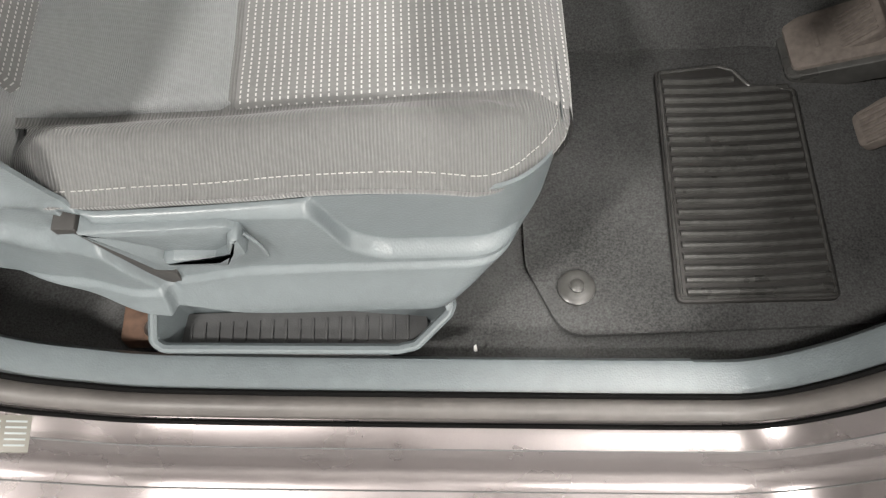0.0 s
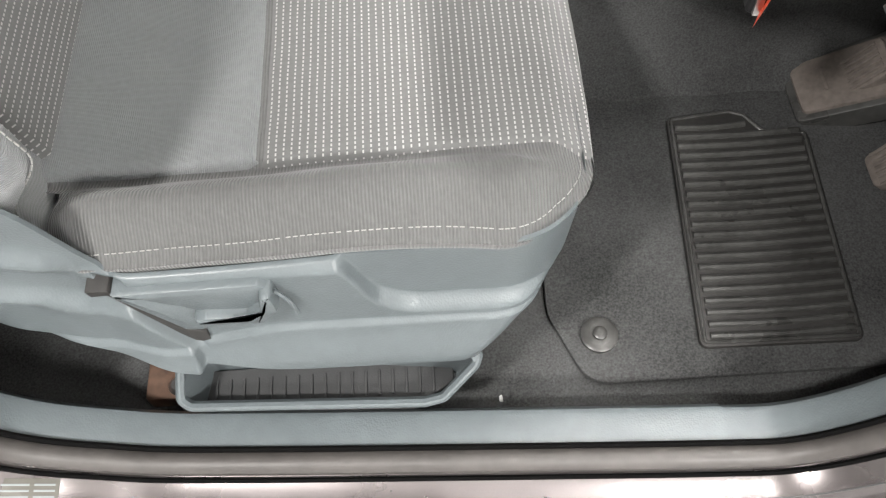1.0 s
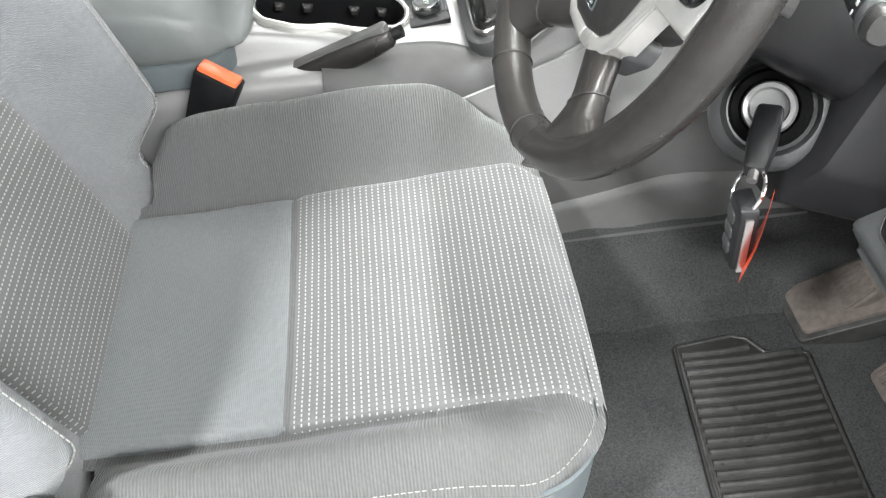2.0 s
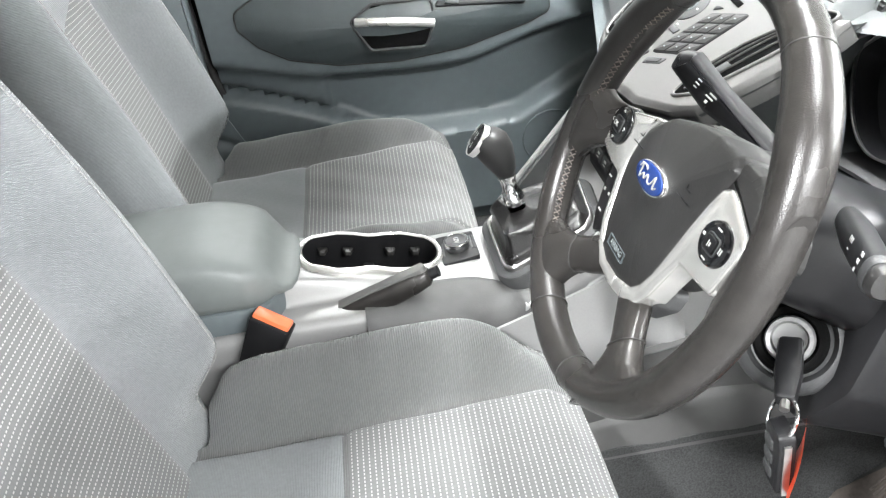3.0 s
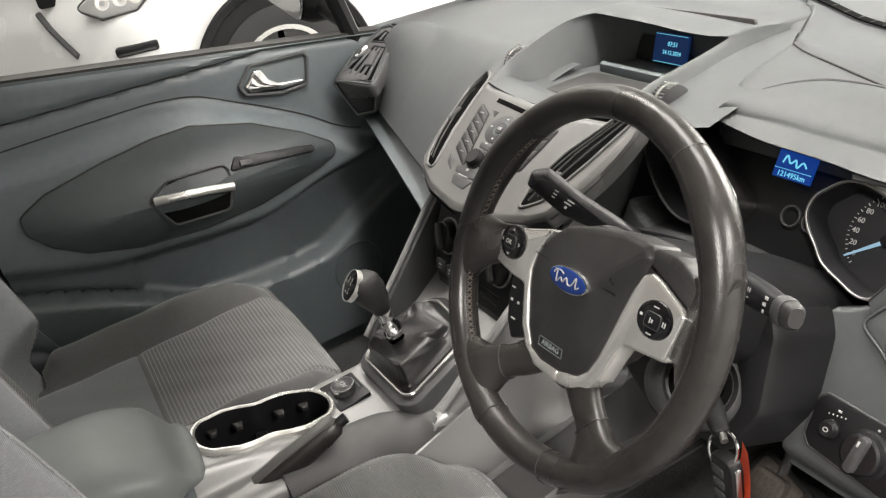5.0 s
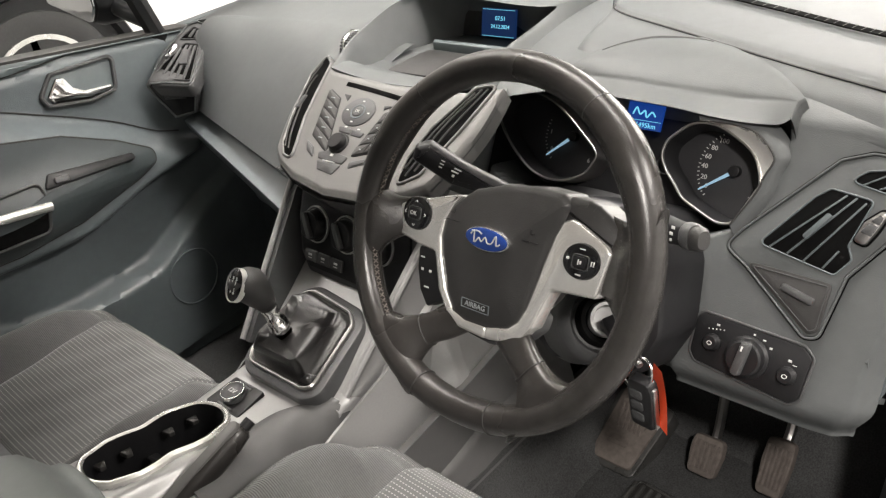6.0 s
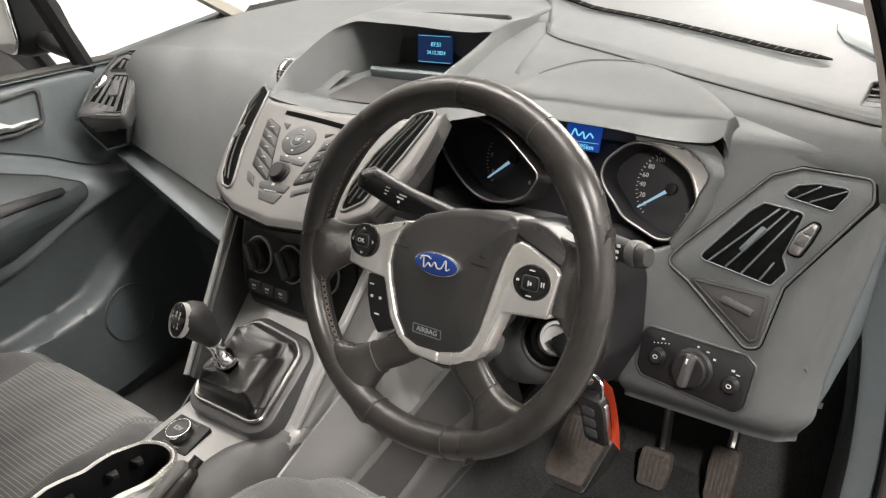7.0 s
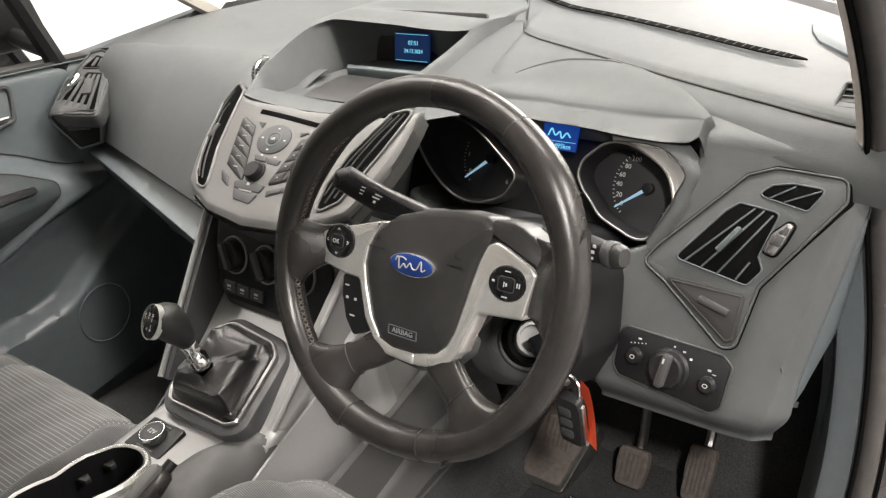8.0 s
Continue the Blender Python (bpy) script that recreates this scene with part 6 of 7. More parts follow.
for sg, outl, (kx, ky, rx, ry) in ((-1, SIL[0], PAD_KEYS[0]), (1, SIL[1], PAD_KEYS[1])):
    o = rounded(outl, 0.005, 3)
    if area2(o) < 0:
        o.reverse()
    sp = part("spoke", slab(FWm, o, 0.0205, 0.0, 0.0035), "silver", sw, "satin silver spoke bezel", 50)
    bs_ = part("button_pad", slab(FWm, oval(rx, ry, 32, kx, ky), 0.0240, 0.010, 0.003, 0.001), "gloss", sp, "round black key pad")
    Fk = FB @ Matrix.Translation((kx + (0.001 if sg > 0 else -0.0008), ky + sg * 0.0055 - 0.0003, 0.0272))
    part("centre_key", slab(Fk, box(0.015, 0.011, r=0.003), 0.0004, -0.006, 0.001), "black", bs_)
    part("key_surround", hoop(Fk, box(0.0185, 0.0145, r=0.004), box(0.0165, 0.0125, r=0.0035), -0.0012, -0.006, 0.0003), "dark", bs_)
    if sg < 0:
        letters("OK", Fk @ Matrix.Translation((0, 0, 0.0003)), 0.0068, "print", bs_)
    else:
        bars(Fk, [(-0.001, 0, 0.0012, 0.005), (0.0015, 0, 0.002, 0.003)], "print", bs_)
    ch = lambda x, y, a: part("arrow_mark", tube([Fk @ pose(x, y, -0.0021, 0, 0, a) @ Vector(p) for p in ((-0.0016, -0.0010, 0), (0, 0.0010, 0), (0.0016, -0.0010, 0))], 0.00045, 5), "print", bs_)
    if sg < 0:
        ch(0, ry * 0.70, 0), ch(0, -ry * 0.70, 180), ch(rx * 0.70, 0, -90), ch(-rx * 0.70, 0, 90)
    else:
        bars(Fk @ Matrix.Translation((0, 0, -0.0024)), [(0, ry * 0.70, 0.006, 0.0011), (-0.0005, -ry * 0.70, 0.006, 0.0013), (rx * 0.70, 0.001, 0.0012, 0.0045), (rx * 0.70 - 0.0025, 0.001, 0.0012, 0.0045), (-rx * 0.72, 0.001, 0.0030, 0.0022)], "print", bs_)
# leather-clad horns and legs that flow from the hub into the rim


def flow(name, rows, label=""):
    """A smooth limb: rows of (x, y, height, half width, half thickness) from the hub to the rim."""
    cols = [spline([(a, b, c) for a, b, c, d, e in rows], 6), spline([(d, e, 0) for a, b, c, d, e in rows], 6)]
    bm = bmesh.new()
    loops = []
    for k, (p, q) in enumerate(zip(*cols)):
        d = cols[0][min(k + 1, len(cols[0]) - 1)] - cols[0][max(k - 1, 0)]
        side = Vector((-d.y, d.x, 0)).normalized()
        loops.append([FRim @ (p + side * q.x * math.copysign(abs(math.cos(b)) ** 0.75, math.cos(b)) + Vector((0, 0, q.y * math.copysign(abs(math.sin(b)) ** 0.75, math.sin(b))))) for b in [TAU * n / 24 for n in range(24)]])
    rings(bm, loops, cap0=True, cap1=True)
    bmesh.ops.recalc_face_normals(bm, faces=bm.faces)
    return part(name, bm, "leather", sw, label, 80), loops


c6, s6 = math.cos(radians(-6)), math.sin(radians(-6))
flip = lambda q: (-q[0] * c6 - q[1] * s6, -q[0] * s6 + q[1] * c6)
flow("spoke_root", [(-0.125, 0.010, -0.022, 0.020, 0.008), (-0.142, 0.006, -0.012, 0.024, 0.012), (-0.158, 0.003, -0.003, 0.036, 0.0145), (-0.175, 0.0, 0.0, 0.060, 0.0130)])
flow("spoke_root", [(0.104, 0.016, -0.024, 0.036, 0.006), (0.132, 0.010, -0.020, 0.036, 0.008), (0.156, 0.006, -0.006, 0.044, 0.013), (0.175, 0.003, 0.0, 0.062, 0.0130)])
for fn in (lambda q: q, flip):
    limb, loops = flow("lower_spoke", [(*fn((-0.030, -0.076)), -0.022, 0.021, 0.010), (*fn((-0.054, -0.094)), -0.018, 0.0185, 0.011), (*fn((-0.0755, -0.107)), -0.012, 0.0178, 0.0115), (*fn((-0.095, -0.122)), -0.004, 0.030, 0.0140), (*fn((-0.112, -0.136)), 0.0, 0.056, 0.0135)], "leather-clad lower spoke")
    part("leg_seam", tube(loops[12], 0.0010, 5, closed=True), "rubber", limb)
part("pad_lip", slab(FWm, rounded([(-0.064, -0.060), (-0.050, -0.088), (-0.028, -0.101), (0.0, -0.105), (0.032, -0.101), (0.056, -0.078), (0.060, -0.060)], 0.012, 5), 0.008, -0.016, 0.005), "dark", sw)
part("cruise_keys", slab(FWm, rounded([(-0.108, -0.020), (-0.076, -0.020), (-0.068, -0.051), (-0.060, -0.071), (-0.087, -0.0850), (-0.0998, -0.068), (-0.107, -0.044)], 0.004, 4), 0.013, -0.004, 0.003), "black", sw, "black cruise control keys")
bars(FB @ Matrix.Translation((0, 0, 0.0132)), [(-0.098, -0.037, 0.006, 0.0016), (-0.096, -0.050, 0.0035, 0.0028), (-0.084, -0.050, 0.0035, 0.0028), (-0.086, -0.068, 0.007, 0.0016)], "print", sw)
part("boss", lathe(FWm @ pose(0, -0.01, 0, 180, 0, 0), [(0.070, 0.004), (0.072, 0.014), (0.066, 0.035), (0.058, 0.04)], 32), "pad", sw)

# ---- steering column, stalks, ignition ----
col = thing("steering_column", "dark grey steering column shroud with ignition lock", "steering column")
bm = bmesh.new()
rows = []
for i, (d, w, h, dy) in enumerate([(0.035, 0.055, 0.040, 0.012), (0.05, 0.072, 0.048, 0.012), (0.12, 0.078, 0.054, 0.012), (0.20, 0.082, 0.058, 0.006), (0.33, 0.085, 0.062, 0.0)]):
    rows.append([FWm @ Vector((w * math.copysign(abs(math.cos(b)) ** 0.6, math.cos(b)), dy - 0.012 + h * math.copysign(abs(math.sin(b)) ** 0.6, math.sin(b)), -d)) for b in [TAU * j / 28 for j in range(28)]])
rings(bm, rows, cap0=True, cap1=True)
bmesh.ops.recalc_face_normals(bm, faces=bm.faces)
part("shroud", bm, "black", col, "", 50)
FI = axes((0.205, -0.426, 0.500), (0.82, -0.57, 0), (0.34, 0.49, 0.79))
part("lock_housing", lathe(FI, [(0.050, -0.12), (0.050, -0.024), (0.045, -0.012), (0.038, -0.008), (0.034, -0.014), (0.001, -0.014)], 36), "dark", col)
part("lock_bezel", lathe(FI, [(0.031, -0.016), (0.031, 0.0), (0.028, 0.004), (0.023, 0.004), (0.021, -0.002), (0.001, -0.002)], 32), "void", col)
part("lock_ring", lathe(FI, [(0.0205, -0.004), (0.0205, 0.006), (0.019, 0.0085), (0.0155, 0.0085), (0.014, 0.003), (0.001, 0.002)], 32), "lock_metal", col, "pale metal ignition ring")
part("column_panel", slab(axes((0.245, -0.40, 0.50), (0, -1, 0), (0.45, 0, 1)), rounded([(-0.13, 0.03), (-0.13, -0.06), (-0.06, -0.10), (0.05, -0.09), (0.075, -0.03), (0.065, 0.05), (0.05, 0.08), (-0.10, 0.08)], 0.03, 5), 0.0, -0.10, 0.012), "black", col)


def stalk(name, label, a, b, w, mid):
    st = thing(name, label, "control stalk", "steering column stalks")
    a, b = Vector(a), Vector(b)
    d = (b - a)
    F = axes(a, d, (0.35, 0, 1))
    if F.col[2].x > 0:
        F = axes(a, d, (-0.35, 0, -1))
    L = d.length
    o = rounded([(0, -w * 0.45), (L * 0.55, -w * 0.55), (L * 0.9, -w * 0.85), (L, -w * 0.3), (L * 0.98, w * 0.5), (L * 0.6, w * 0.9), (L * 0.3, w * 0.6), (0, w * 0.45)], 0.006, 4)
    part("lever", slab(F, o, 0.010, -0.010, 0.008), "black", st, "", 60)
    bars(F @ Matrix.Translation((L * mid, 0, 0.0105)), [(0, 0.002, 0.009, 0.0016), (-0.002, -0.002, 0.009, 0.0016), (0, 0.007, 0.003, 0.003), (0.018, 0, 0.005, 0.0012), (0.018, 0.004, 0.004, 0.0012), (0.018, -0.004, 0.005, 0.0012)], "print", st)
    return st, F, L


stalk("indicator_stalk", "charcoal indicator stalk with white arrows", (0.255, -0.285, 0.592), (0.187, -0.186, 0.672), 0.021, 0.62)
ws_ = thing("wiper_stalk", "charcoal wiper stalk with a twist end cap", "control stalk", "steering column stalks")
WA, WB = Vector((0.225, -0.445, 0.628)), Vector((0.184, -0.556, 0.650))
FWS = axes(WA, WB - WA, (0.35, 0, 1))
L = (WB - WA).length
if FWS.col[2].x > 0:
    FWS = axes(WA, WB - WA, (-0.35, 0, -1))


def barrel(rows, n=24):
    """A rounded bar along the stalk: rows of (distance, half height, half depth)."""
    bm = bmesh.new()
    rings(bm, [[FWS @ Vector((x, h * math.copysign(abs(math.sin(b)) ** 0.8, math.sin(b)), d * math.copysign(abs(math.cos(b)) ** 0.8, math.cos(b)))) for b in [TAU * k / n for k in range(n)]] for x, h, d in rows], cap0=True, cap1=True)
    bmesh.ops.recalc_face_normals(bm, faces=bm.faces)
    return bm


part("lever", barrel([(0.0, 0.010, 0.008), (L * 0.3, 0.0135, 0.010), (L * 0.6, 0.0130, 0.010), (L * 0.84, 0.0105, 0.009)]), "black", ws_, "", 60)
part("switch_ring", barrel([(L * 0.80, 0.0108, 0.0096), (L * 0.82, 0.0128, 0.0108), (L * 0.89, 0.0130, 0.0110), (L * 0.905, 0.0118, 0.0100)]), "dark", ws_, "dark twist ring")
part("end_cap", barrel([(L * 0.90, 0.0105, 0.009), (L * 0.92, 0.0118, 0.010), (L * 0.97, 0.0112, 0.0095), (L, 0.0085, 0.007)]), "pad", ws_, "ribbed charcoal end cap")
bars(FWS @ Matrix.Translation((L * 0.74, 0, 0.0096)), [(0, 0.006, 0.0045, 0.0030), (-0.002, 0.0, 0.0045, 0.0030), (-0.002, -0.006, 0.0026, 0.0026), (-0.034, 0.004, 0.0012, 0.004), (-0.031, 0.004, 0.0012, 0.004), (-0.028, 0.004, 0.0012, 0.004), (-0.030, -0.003, 0.004, 0.0010)], "print", ws_)

# keys hanging from the lock
ks = thing("key_bunch", "black folding car key on a steel ring with a red tag", "car keys", at=(0.0, 0.0, 0.0))
FK = axes((0.187, -0.460, 0.496), (0.75, -0.45, 0.1), (0.45, 0.75, 0.25))
part("key_head", slab(FK, rounded([(-0.010, 0.034), (0.010, 0.034), (0.011, 0.0), (0.008, -0.028), (-0.008, -0.028), (-0.011, 0.0)], 0.005, 4), 0.006, -0.006, 0.004), "black", ks)
part("key_loop", tube([FK @ Vector((0, -0.026, 0)), FK @ Vector((0, -0.036, 0))], 0.004, 8), "steel", ks)
cR = Vector((0.172, -0.486, 0.473))
part("key_ring", tube([cR + Vector((0.008 * math.sin(a), 0.0165 * math.cos(a), 0.0165 * math.sin(a))) for a in [TAU * i / 28 for i in range(28)]], 0.0016, 8, closed=True), "chrome", ks, "steel split ring")
FF = axes((0.170, -0.492, 0.437), (-0.087, -0.996, 0.0), (-0.04, 0.10, 1))
fob = part("key_fob", slab(FF, rounded([(-0.013, 0.034), (0.013, 0.034), (0.016, 0.02), (0.015, -0.033), (-0.015, -0.033), (-0.016, 0.02)], 0.007, 4), 0.007, -0.007, 0.004), "black", ks)
for i in range(3):
    part("fob_button", slab(FF @ pose(0, 0, 0, 0, 0 if FF.col[2].x < 0 else 180, 0), box(0.016, 0.012, -0.003, -0.016 + 0.016 * i, 0.004), 0.0085, 0.004, 0.001), "dark", fob)
part("fob_blade", slab(FF, rounded([(0.0145, 0.026), (0.0172, 0.026), (0.0172, -0.030), (0.0145, -0.030)], 0.0), 0.003, -0.003, 0.0005), "steel", fob, "steel folding blade")
FT = axes((0.178, -0.502, 0.446), (0.514, 0.857, 0), (0, -0.1, 1))
part("tag", grid(lambda u, v: FT @ Vector(((0.026 - 0.018 * v) * u, 0.036 - 0.072 * (1 - v), 0.004 * math.sin(2.5 * v))), span(-1, 1, 4), span(0, 1, 8), 0.001, (0.5, 0.8, 0)), "tag", ks, "bright red plastic tag")
# ---- centre console ----
con = thing("centre_console", "silver-grey centre console with cup holders", "centre console")


def con_z(x):
    return curve([(-0.60, 0.328), (-0.25, 0.351), (-0.06, 0.350), (0.03, 0.346), (0.12, 0.385), (0.20, 0.43)], x)


def deck(x):
    """The cup holder deck climbs above the handbrake trough towards the armrest."""
    return curve([(-0.60, 0.045), (-0.30, 0.040), (-0.25, 0.032), (-0.16, 0.015), (-0.07, 0.0), (0.3, 0.0)], x)


def con_w(x):
    return curve([(-0.6, 0.085), (-0.1, 0.090), (0.05, 0.108), (0.2, 0.150)], x)


SCOOP_EDGE = lambda x: curve([(-0.165, -0.072), (-0.149, -0.068), (-0.110, -0.050), (-0.076, -0.041), (-0.03, -0.0445), (0.005, -0.060), (0.03, -0.085)], x)
scoop = lambda x: ease(-0.160, -0.150, x) * ease(0.034, 0.010, x)


def con_pt(a, x):
    """a -1..1 across the top, beyond that down the sides."""
    w = con_w(x)
    if abs(a) <= 1:
        y = w * a
        well = 0.10 if math.hypot(max(0.0, abs(x + 0.160) - 0.050), y - 0.030) < 0.0465 else 0.0
        well += 0.13 * scoop(x) * ease(SCOOP_EDGE(x) - 0.003, SCOOP_EDGE(x) - 0.009, y)
        return Vector((x, y, con_z(x) + deck(x) * ease(-0.046, -0.028, y) - well - 0.006 * abs(a) ** 8 - 0.006 * ease(0.9, 1, abs(a))))
    k = abs(a) - 1
    sc_ = 0.13 * scoop(x) if a < 0 else 0.0
    flare = 0.012 * math.sin(min(1, k) * 1.5) + 0.03 * k * ease(0.0, 0.2, x)
    return Vector((x, math.copysign(w + flare, a), con_z(x) - 0.012 - sc_ - 0.32 * k))


part("console_body", grid(con_pt, [-2, -1.8, -1.6, -1.4, -1.2, -1.1, -1.04] + span(-1, 1, 50) + [1.04, 1.1, 1.2, 1.4, 1.6, 1.8, 2], span(-0.62, 0.22, 180)), "console", con, "silver-grey console shell", 50)
part("side_panel", grid(lambda u, v: Vector((u, -0.118 - 0.035 * ease(-0.02, 0.25, u) - 0.012 * v, curve([(-0.35, 0.25), (-0.06, 0.30), (0.10, 0.365), (0.30, 0.50)], u) - (0.10 + 0.10 * ease(0.0, 0.2, u)) * v)), span(-0.35, 0.36, 30), span(0, 1, 8), 0.004, (0, 1, 0)), "console", con, "", 50)
# grey lower side of the console: two folded panels under the silver one
FOLD = lambda x: curve([(-0.05, 0.245), (0.063, 0.271), (0.181, 0.287), (0.307, 0.310), (0.42, 0.33)], x)


def low_side(x, v):
    z0, z2 = FOLD(x), 0.135
    z1 = curve([(-0.05, 0.17), (0.142, 0.198), (0.24, 0.216), (0.34, 0.206), (0.42, 0.20)], x)
    if v < 0.5:
        k = v / 0.5
        return Vector((x, -0.178 - 0.006 * k, z0 + (z1 - z0) * k))
    k = (v - 0.5) / 0.5
    return Vector((x, -0.184 - 0.005 * ease(0.0, 0.12, k) - 0.012 * k, z1 + (z2 - z1) * k))


part("lower_side_panel", grid(low_side, span(-0.05, 0.42, 30), span(0, 1, 24), 0.012, (0, 1, 0)), "side_grey", con, "grey folded panel low on the console side", 30)
part("tunnel_carpet", grid(lambda x, v: Vector((x, -0.200 - 0.035 * v ** 2 - 0.02 * ease(0.8, 1.0, v), 0.150 - 0.152 * v + 0.002 * math.sin(60 * x + 9 * v))), span(-0.20, 0.62, 40), span(0, 1, 12), 0.01, (0, 1, 0)), "carpet", con, "charcoal carpet up the side of the tunnel", 60)
part("side_seam", tube([low_side(x, 0.0) + Vector((0, -0.001, 0.0005)) for x in span(-0.05, 0.42, 20)], 0.0016, 6), "dark", con)
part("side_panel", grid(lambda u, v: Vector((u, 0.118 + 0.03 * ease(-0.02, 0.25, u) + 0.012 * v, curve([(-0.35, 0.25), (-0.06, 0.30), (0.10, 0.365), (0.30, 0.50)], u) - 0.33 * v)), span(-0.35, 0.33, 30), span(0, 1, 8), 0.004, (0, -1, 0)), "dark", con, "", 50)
# grey bar that runs up the outer edges of the stack
for sg in (-1, 1):
    part("stack_rail", tube([(0.02 + 0.24 * u - 0.002, sg * (0.116 + 0.045 * u), 0.342 + 0.235 * u) for u in span(0.1, 0.96, 12)], 0.0045, 8), "console", con, "slim silver rail")
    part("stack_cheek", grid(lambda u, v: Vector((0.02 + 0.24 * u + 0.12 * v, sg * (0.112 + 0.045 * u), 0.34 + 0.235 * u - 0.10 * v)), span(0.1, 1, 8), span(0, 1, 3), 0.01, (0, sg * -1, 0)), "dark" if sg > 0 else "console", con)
part("stack_underside", grid(lambda u, v: Vector((0.205 + 0.05 * v, u, 0.57 - 0.06 * v)), span(-0.16, 0.16, 6), (0, 1), 0.01, (1, 0, 0)), "dark", con)
# hollow beside the handbrake


def hb_side(u, v):
    x = -0.172 + 0.212 * u
    a = v * math.pi / 2
    y0 = SCOOP_EDGE(x) + 0.001
    reach = (0.124 + y0) + 0.01 * u
    return Vector((x + 0.03 * v * u, y0 - reach * math.sin(a) ** 0.9, con_z(x) + 0.003 - 0.19 * (1 - math.cos(a))))


part("handbrake_side", grid(hb_side, span(0, 1, 40), span(0, 1, 16), 0.004, (0, 0.7, -0.7)), "lower_grey", con, "grey rounded handbrake side piece", 60)
# cup holders: a deep double well with a bright rim
FU = axes((-0.158, 0.030, 0.3665), (1, 0, -0.19), (0, 1, 0))
eight = []
for i in range(72):
    a = TAU * i / 72
    cx = 0.050 * max(-1.0, min(1.0, math.cos(a) * 1.6))
    r = 0.043 - 0.006 * math.exp(-(cx / 0.02) ** 2)
    eight.append(Vector((cx + (r * math.cos(a) if abs(cx) > 0.0499 else 0.0), r * math.sin(a) / (1.0 if abs(cx) > 0.0499 else max(abs(math.sin(a)), 0.78)))))
cup = part("cup_rim", hoop(FU, inset(eight, -0.009), eight, 0.007, -0.006, 0.003), "silver", con, "bright metal cup holder rim")
bm = bmesh.new()
rings(bm, [[FU @ Vector((p.x * k, p.y * k, h)) for p in eight] for k, h in ((1.0, 0.006), (0.97, -0.01), (0.93, -0.055), (0.5, -0.060), (0.05, -0.060))], cap1=True)
bmesh.ops.recalc_face_normals(bm, faces=bm.faces)
part("cup_well", bm, "black", cup, "black cup wells")
for x in (-0.066, -0.030, 0.030, 0.066):
    part("cup_spring", slab(FU @ Matrix.Translation((x, 0.026, 0.004)), rounded([(-0.008, 0.006), (0.008, 0.006), (0.004, -0.008), (-0.004, -0.008)], 0.002), -0.012, -0.018, 0.002), "rubber", cup)
part("cup_divider", slab(FU, box(0.016, 0.050, 0, 0, 0.004), -0.030, -0.06, 0.002), "black", cup)

# 12 volt socket
sk = thing("power_socket", "round 12V power socket on a black plate", "power socket")
FS = axes((-0.036, 0.034, 0.348), (0, -1, 0), (1, 0, 0.05))
part("plate", slab(FS, rounded([(-0.034, 0.026), (0.032, 0.028), (0.040, -0.024), (-0.034, -0.028)], 0.004), 0.005, -0.01, 0.0015), "black", sk)
for y in (-0.020, -0.0255, 0.020, 0.0245):
    part("groove", slab(FS, box(0.034, 0.0022, 0.004 if y < 0 else -0.004, y, 0.0005), 0.0062, 0.003, 0.0004), "dark", sk)
Fc = FS @ Matrix.Translation((0, 0, 0.005))
lid = part("socket_lid", lathe(Fc, [(0.0175, -0.002), (0.0175, 0.008), (0.016, 0.011), (0.0135, 0.0115), (0.012, 0.0105), (0.001, 0.0105)], 32), "dark", sk)
part("lid_ring", hoop(Fc, oval(0.0178, 0.0178), oval(0.0162, 0.0162), 0.0112, 0.006, 0.0006), "chrome", lid)
letters("12V", Fc @ Matrix.Translation((0, 0, 0.0107)), 0.010, "print", lid)

# gear lever
gl = thing("gear_lever", "gear lever with black leather gaiter and silver collar", "gear lever")
FG = axes((0.082, 0.0, 0.385), (0, -1, 0), (1, 0, 0.32))
o = rounded([(-0.060, -0.072), (0.060, -0.070), (0.076, -0.060), (0.058, 0.048), (0.036, 0.064), (-0.054, 0.072), (-0.076, 0.058), (-0.075, -0.052)], 0.024, 6)
part("gaiter_base", slab(FG, inset(o, -0.012), 0.002, -0.03, 0.004), "dark", gl)
part("gaiter_frame", hoop(FG, o, inset(o, 0.005), 0.010, 0.0, 0.002), "steel", gl, "polished gaiter frame")
KN = Vector((0.022, -0.016, 0.545))
CO = Vector((0.042, -0.003, 0.444))
axis = (KN - CO).normalized()
bm = bmesh.new()
rows = []
oi = inset(o, 0.005)
for j in range(25):
    t = j / 24
    cen = FG @ Vector((0, 0, 0))
    row = []
    for i, p in enumerate(oi):
        a = math.atan2(p.y, p.x)
        base = FG @ Vector((p.x, p.y, 0.006))
        u, v = Vector((0, -1, 0)), axis.cross(Vector((0, -1, 0))).normalized()
        u = v.cross(axis).normalized()
        tip = CO - axis * 0.022 + u * 0.014 * math.cos(a) - v * 0.014 * math.sin(a) * (1 if v.x < 0 else -1)
        q = base + (tip - base) * t ** 1.25
        fold = 0.013 * math.sin(math.pi * t) ** 1.2
        q.z += fold * (0.8 + 0.35 * math.sin(3 * a + 5 * t) + 0.40 * (1 - 2 * abs(math.sin(3 * a - 4 * t + 1))) * ease(0.0, 0.25, t) + 0.22 * (1 - 2 * abs(math.sin(5 * a + 7 * t))))
        out = (base - cen)
        out.z = 0
        q += out * 0.16 * math.sin(math.pi * t) * (0.6 + 0.5 * math.sin(4 * a + 6 * t))
        row.append(q)
    rows.append(row)
rings(bm, rows)
bmesh.ops.recalc_face_normals(bm, faces=bm.faces)
part("gaiter", bm, "gaiter", gl, "soft creased black leather gaiter", 80)
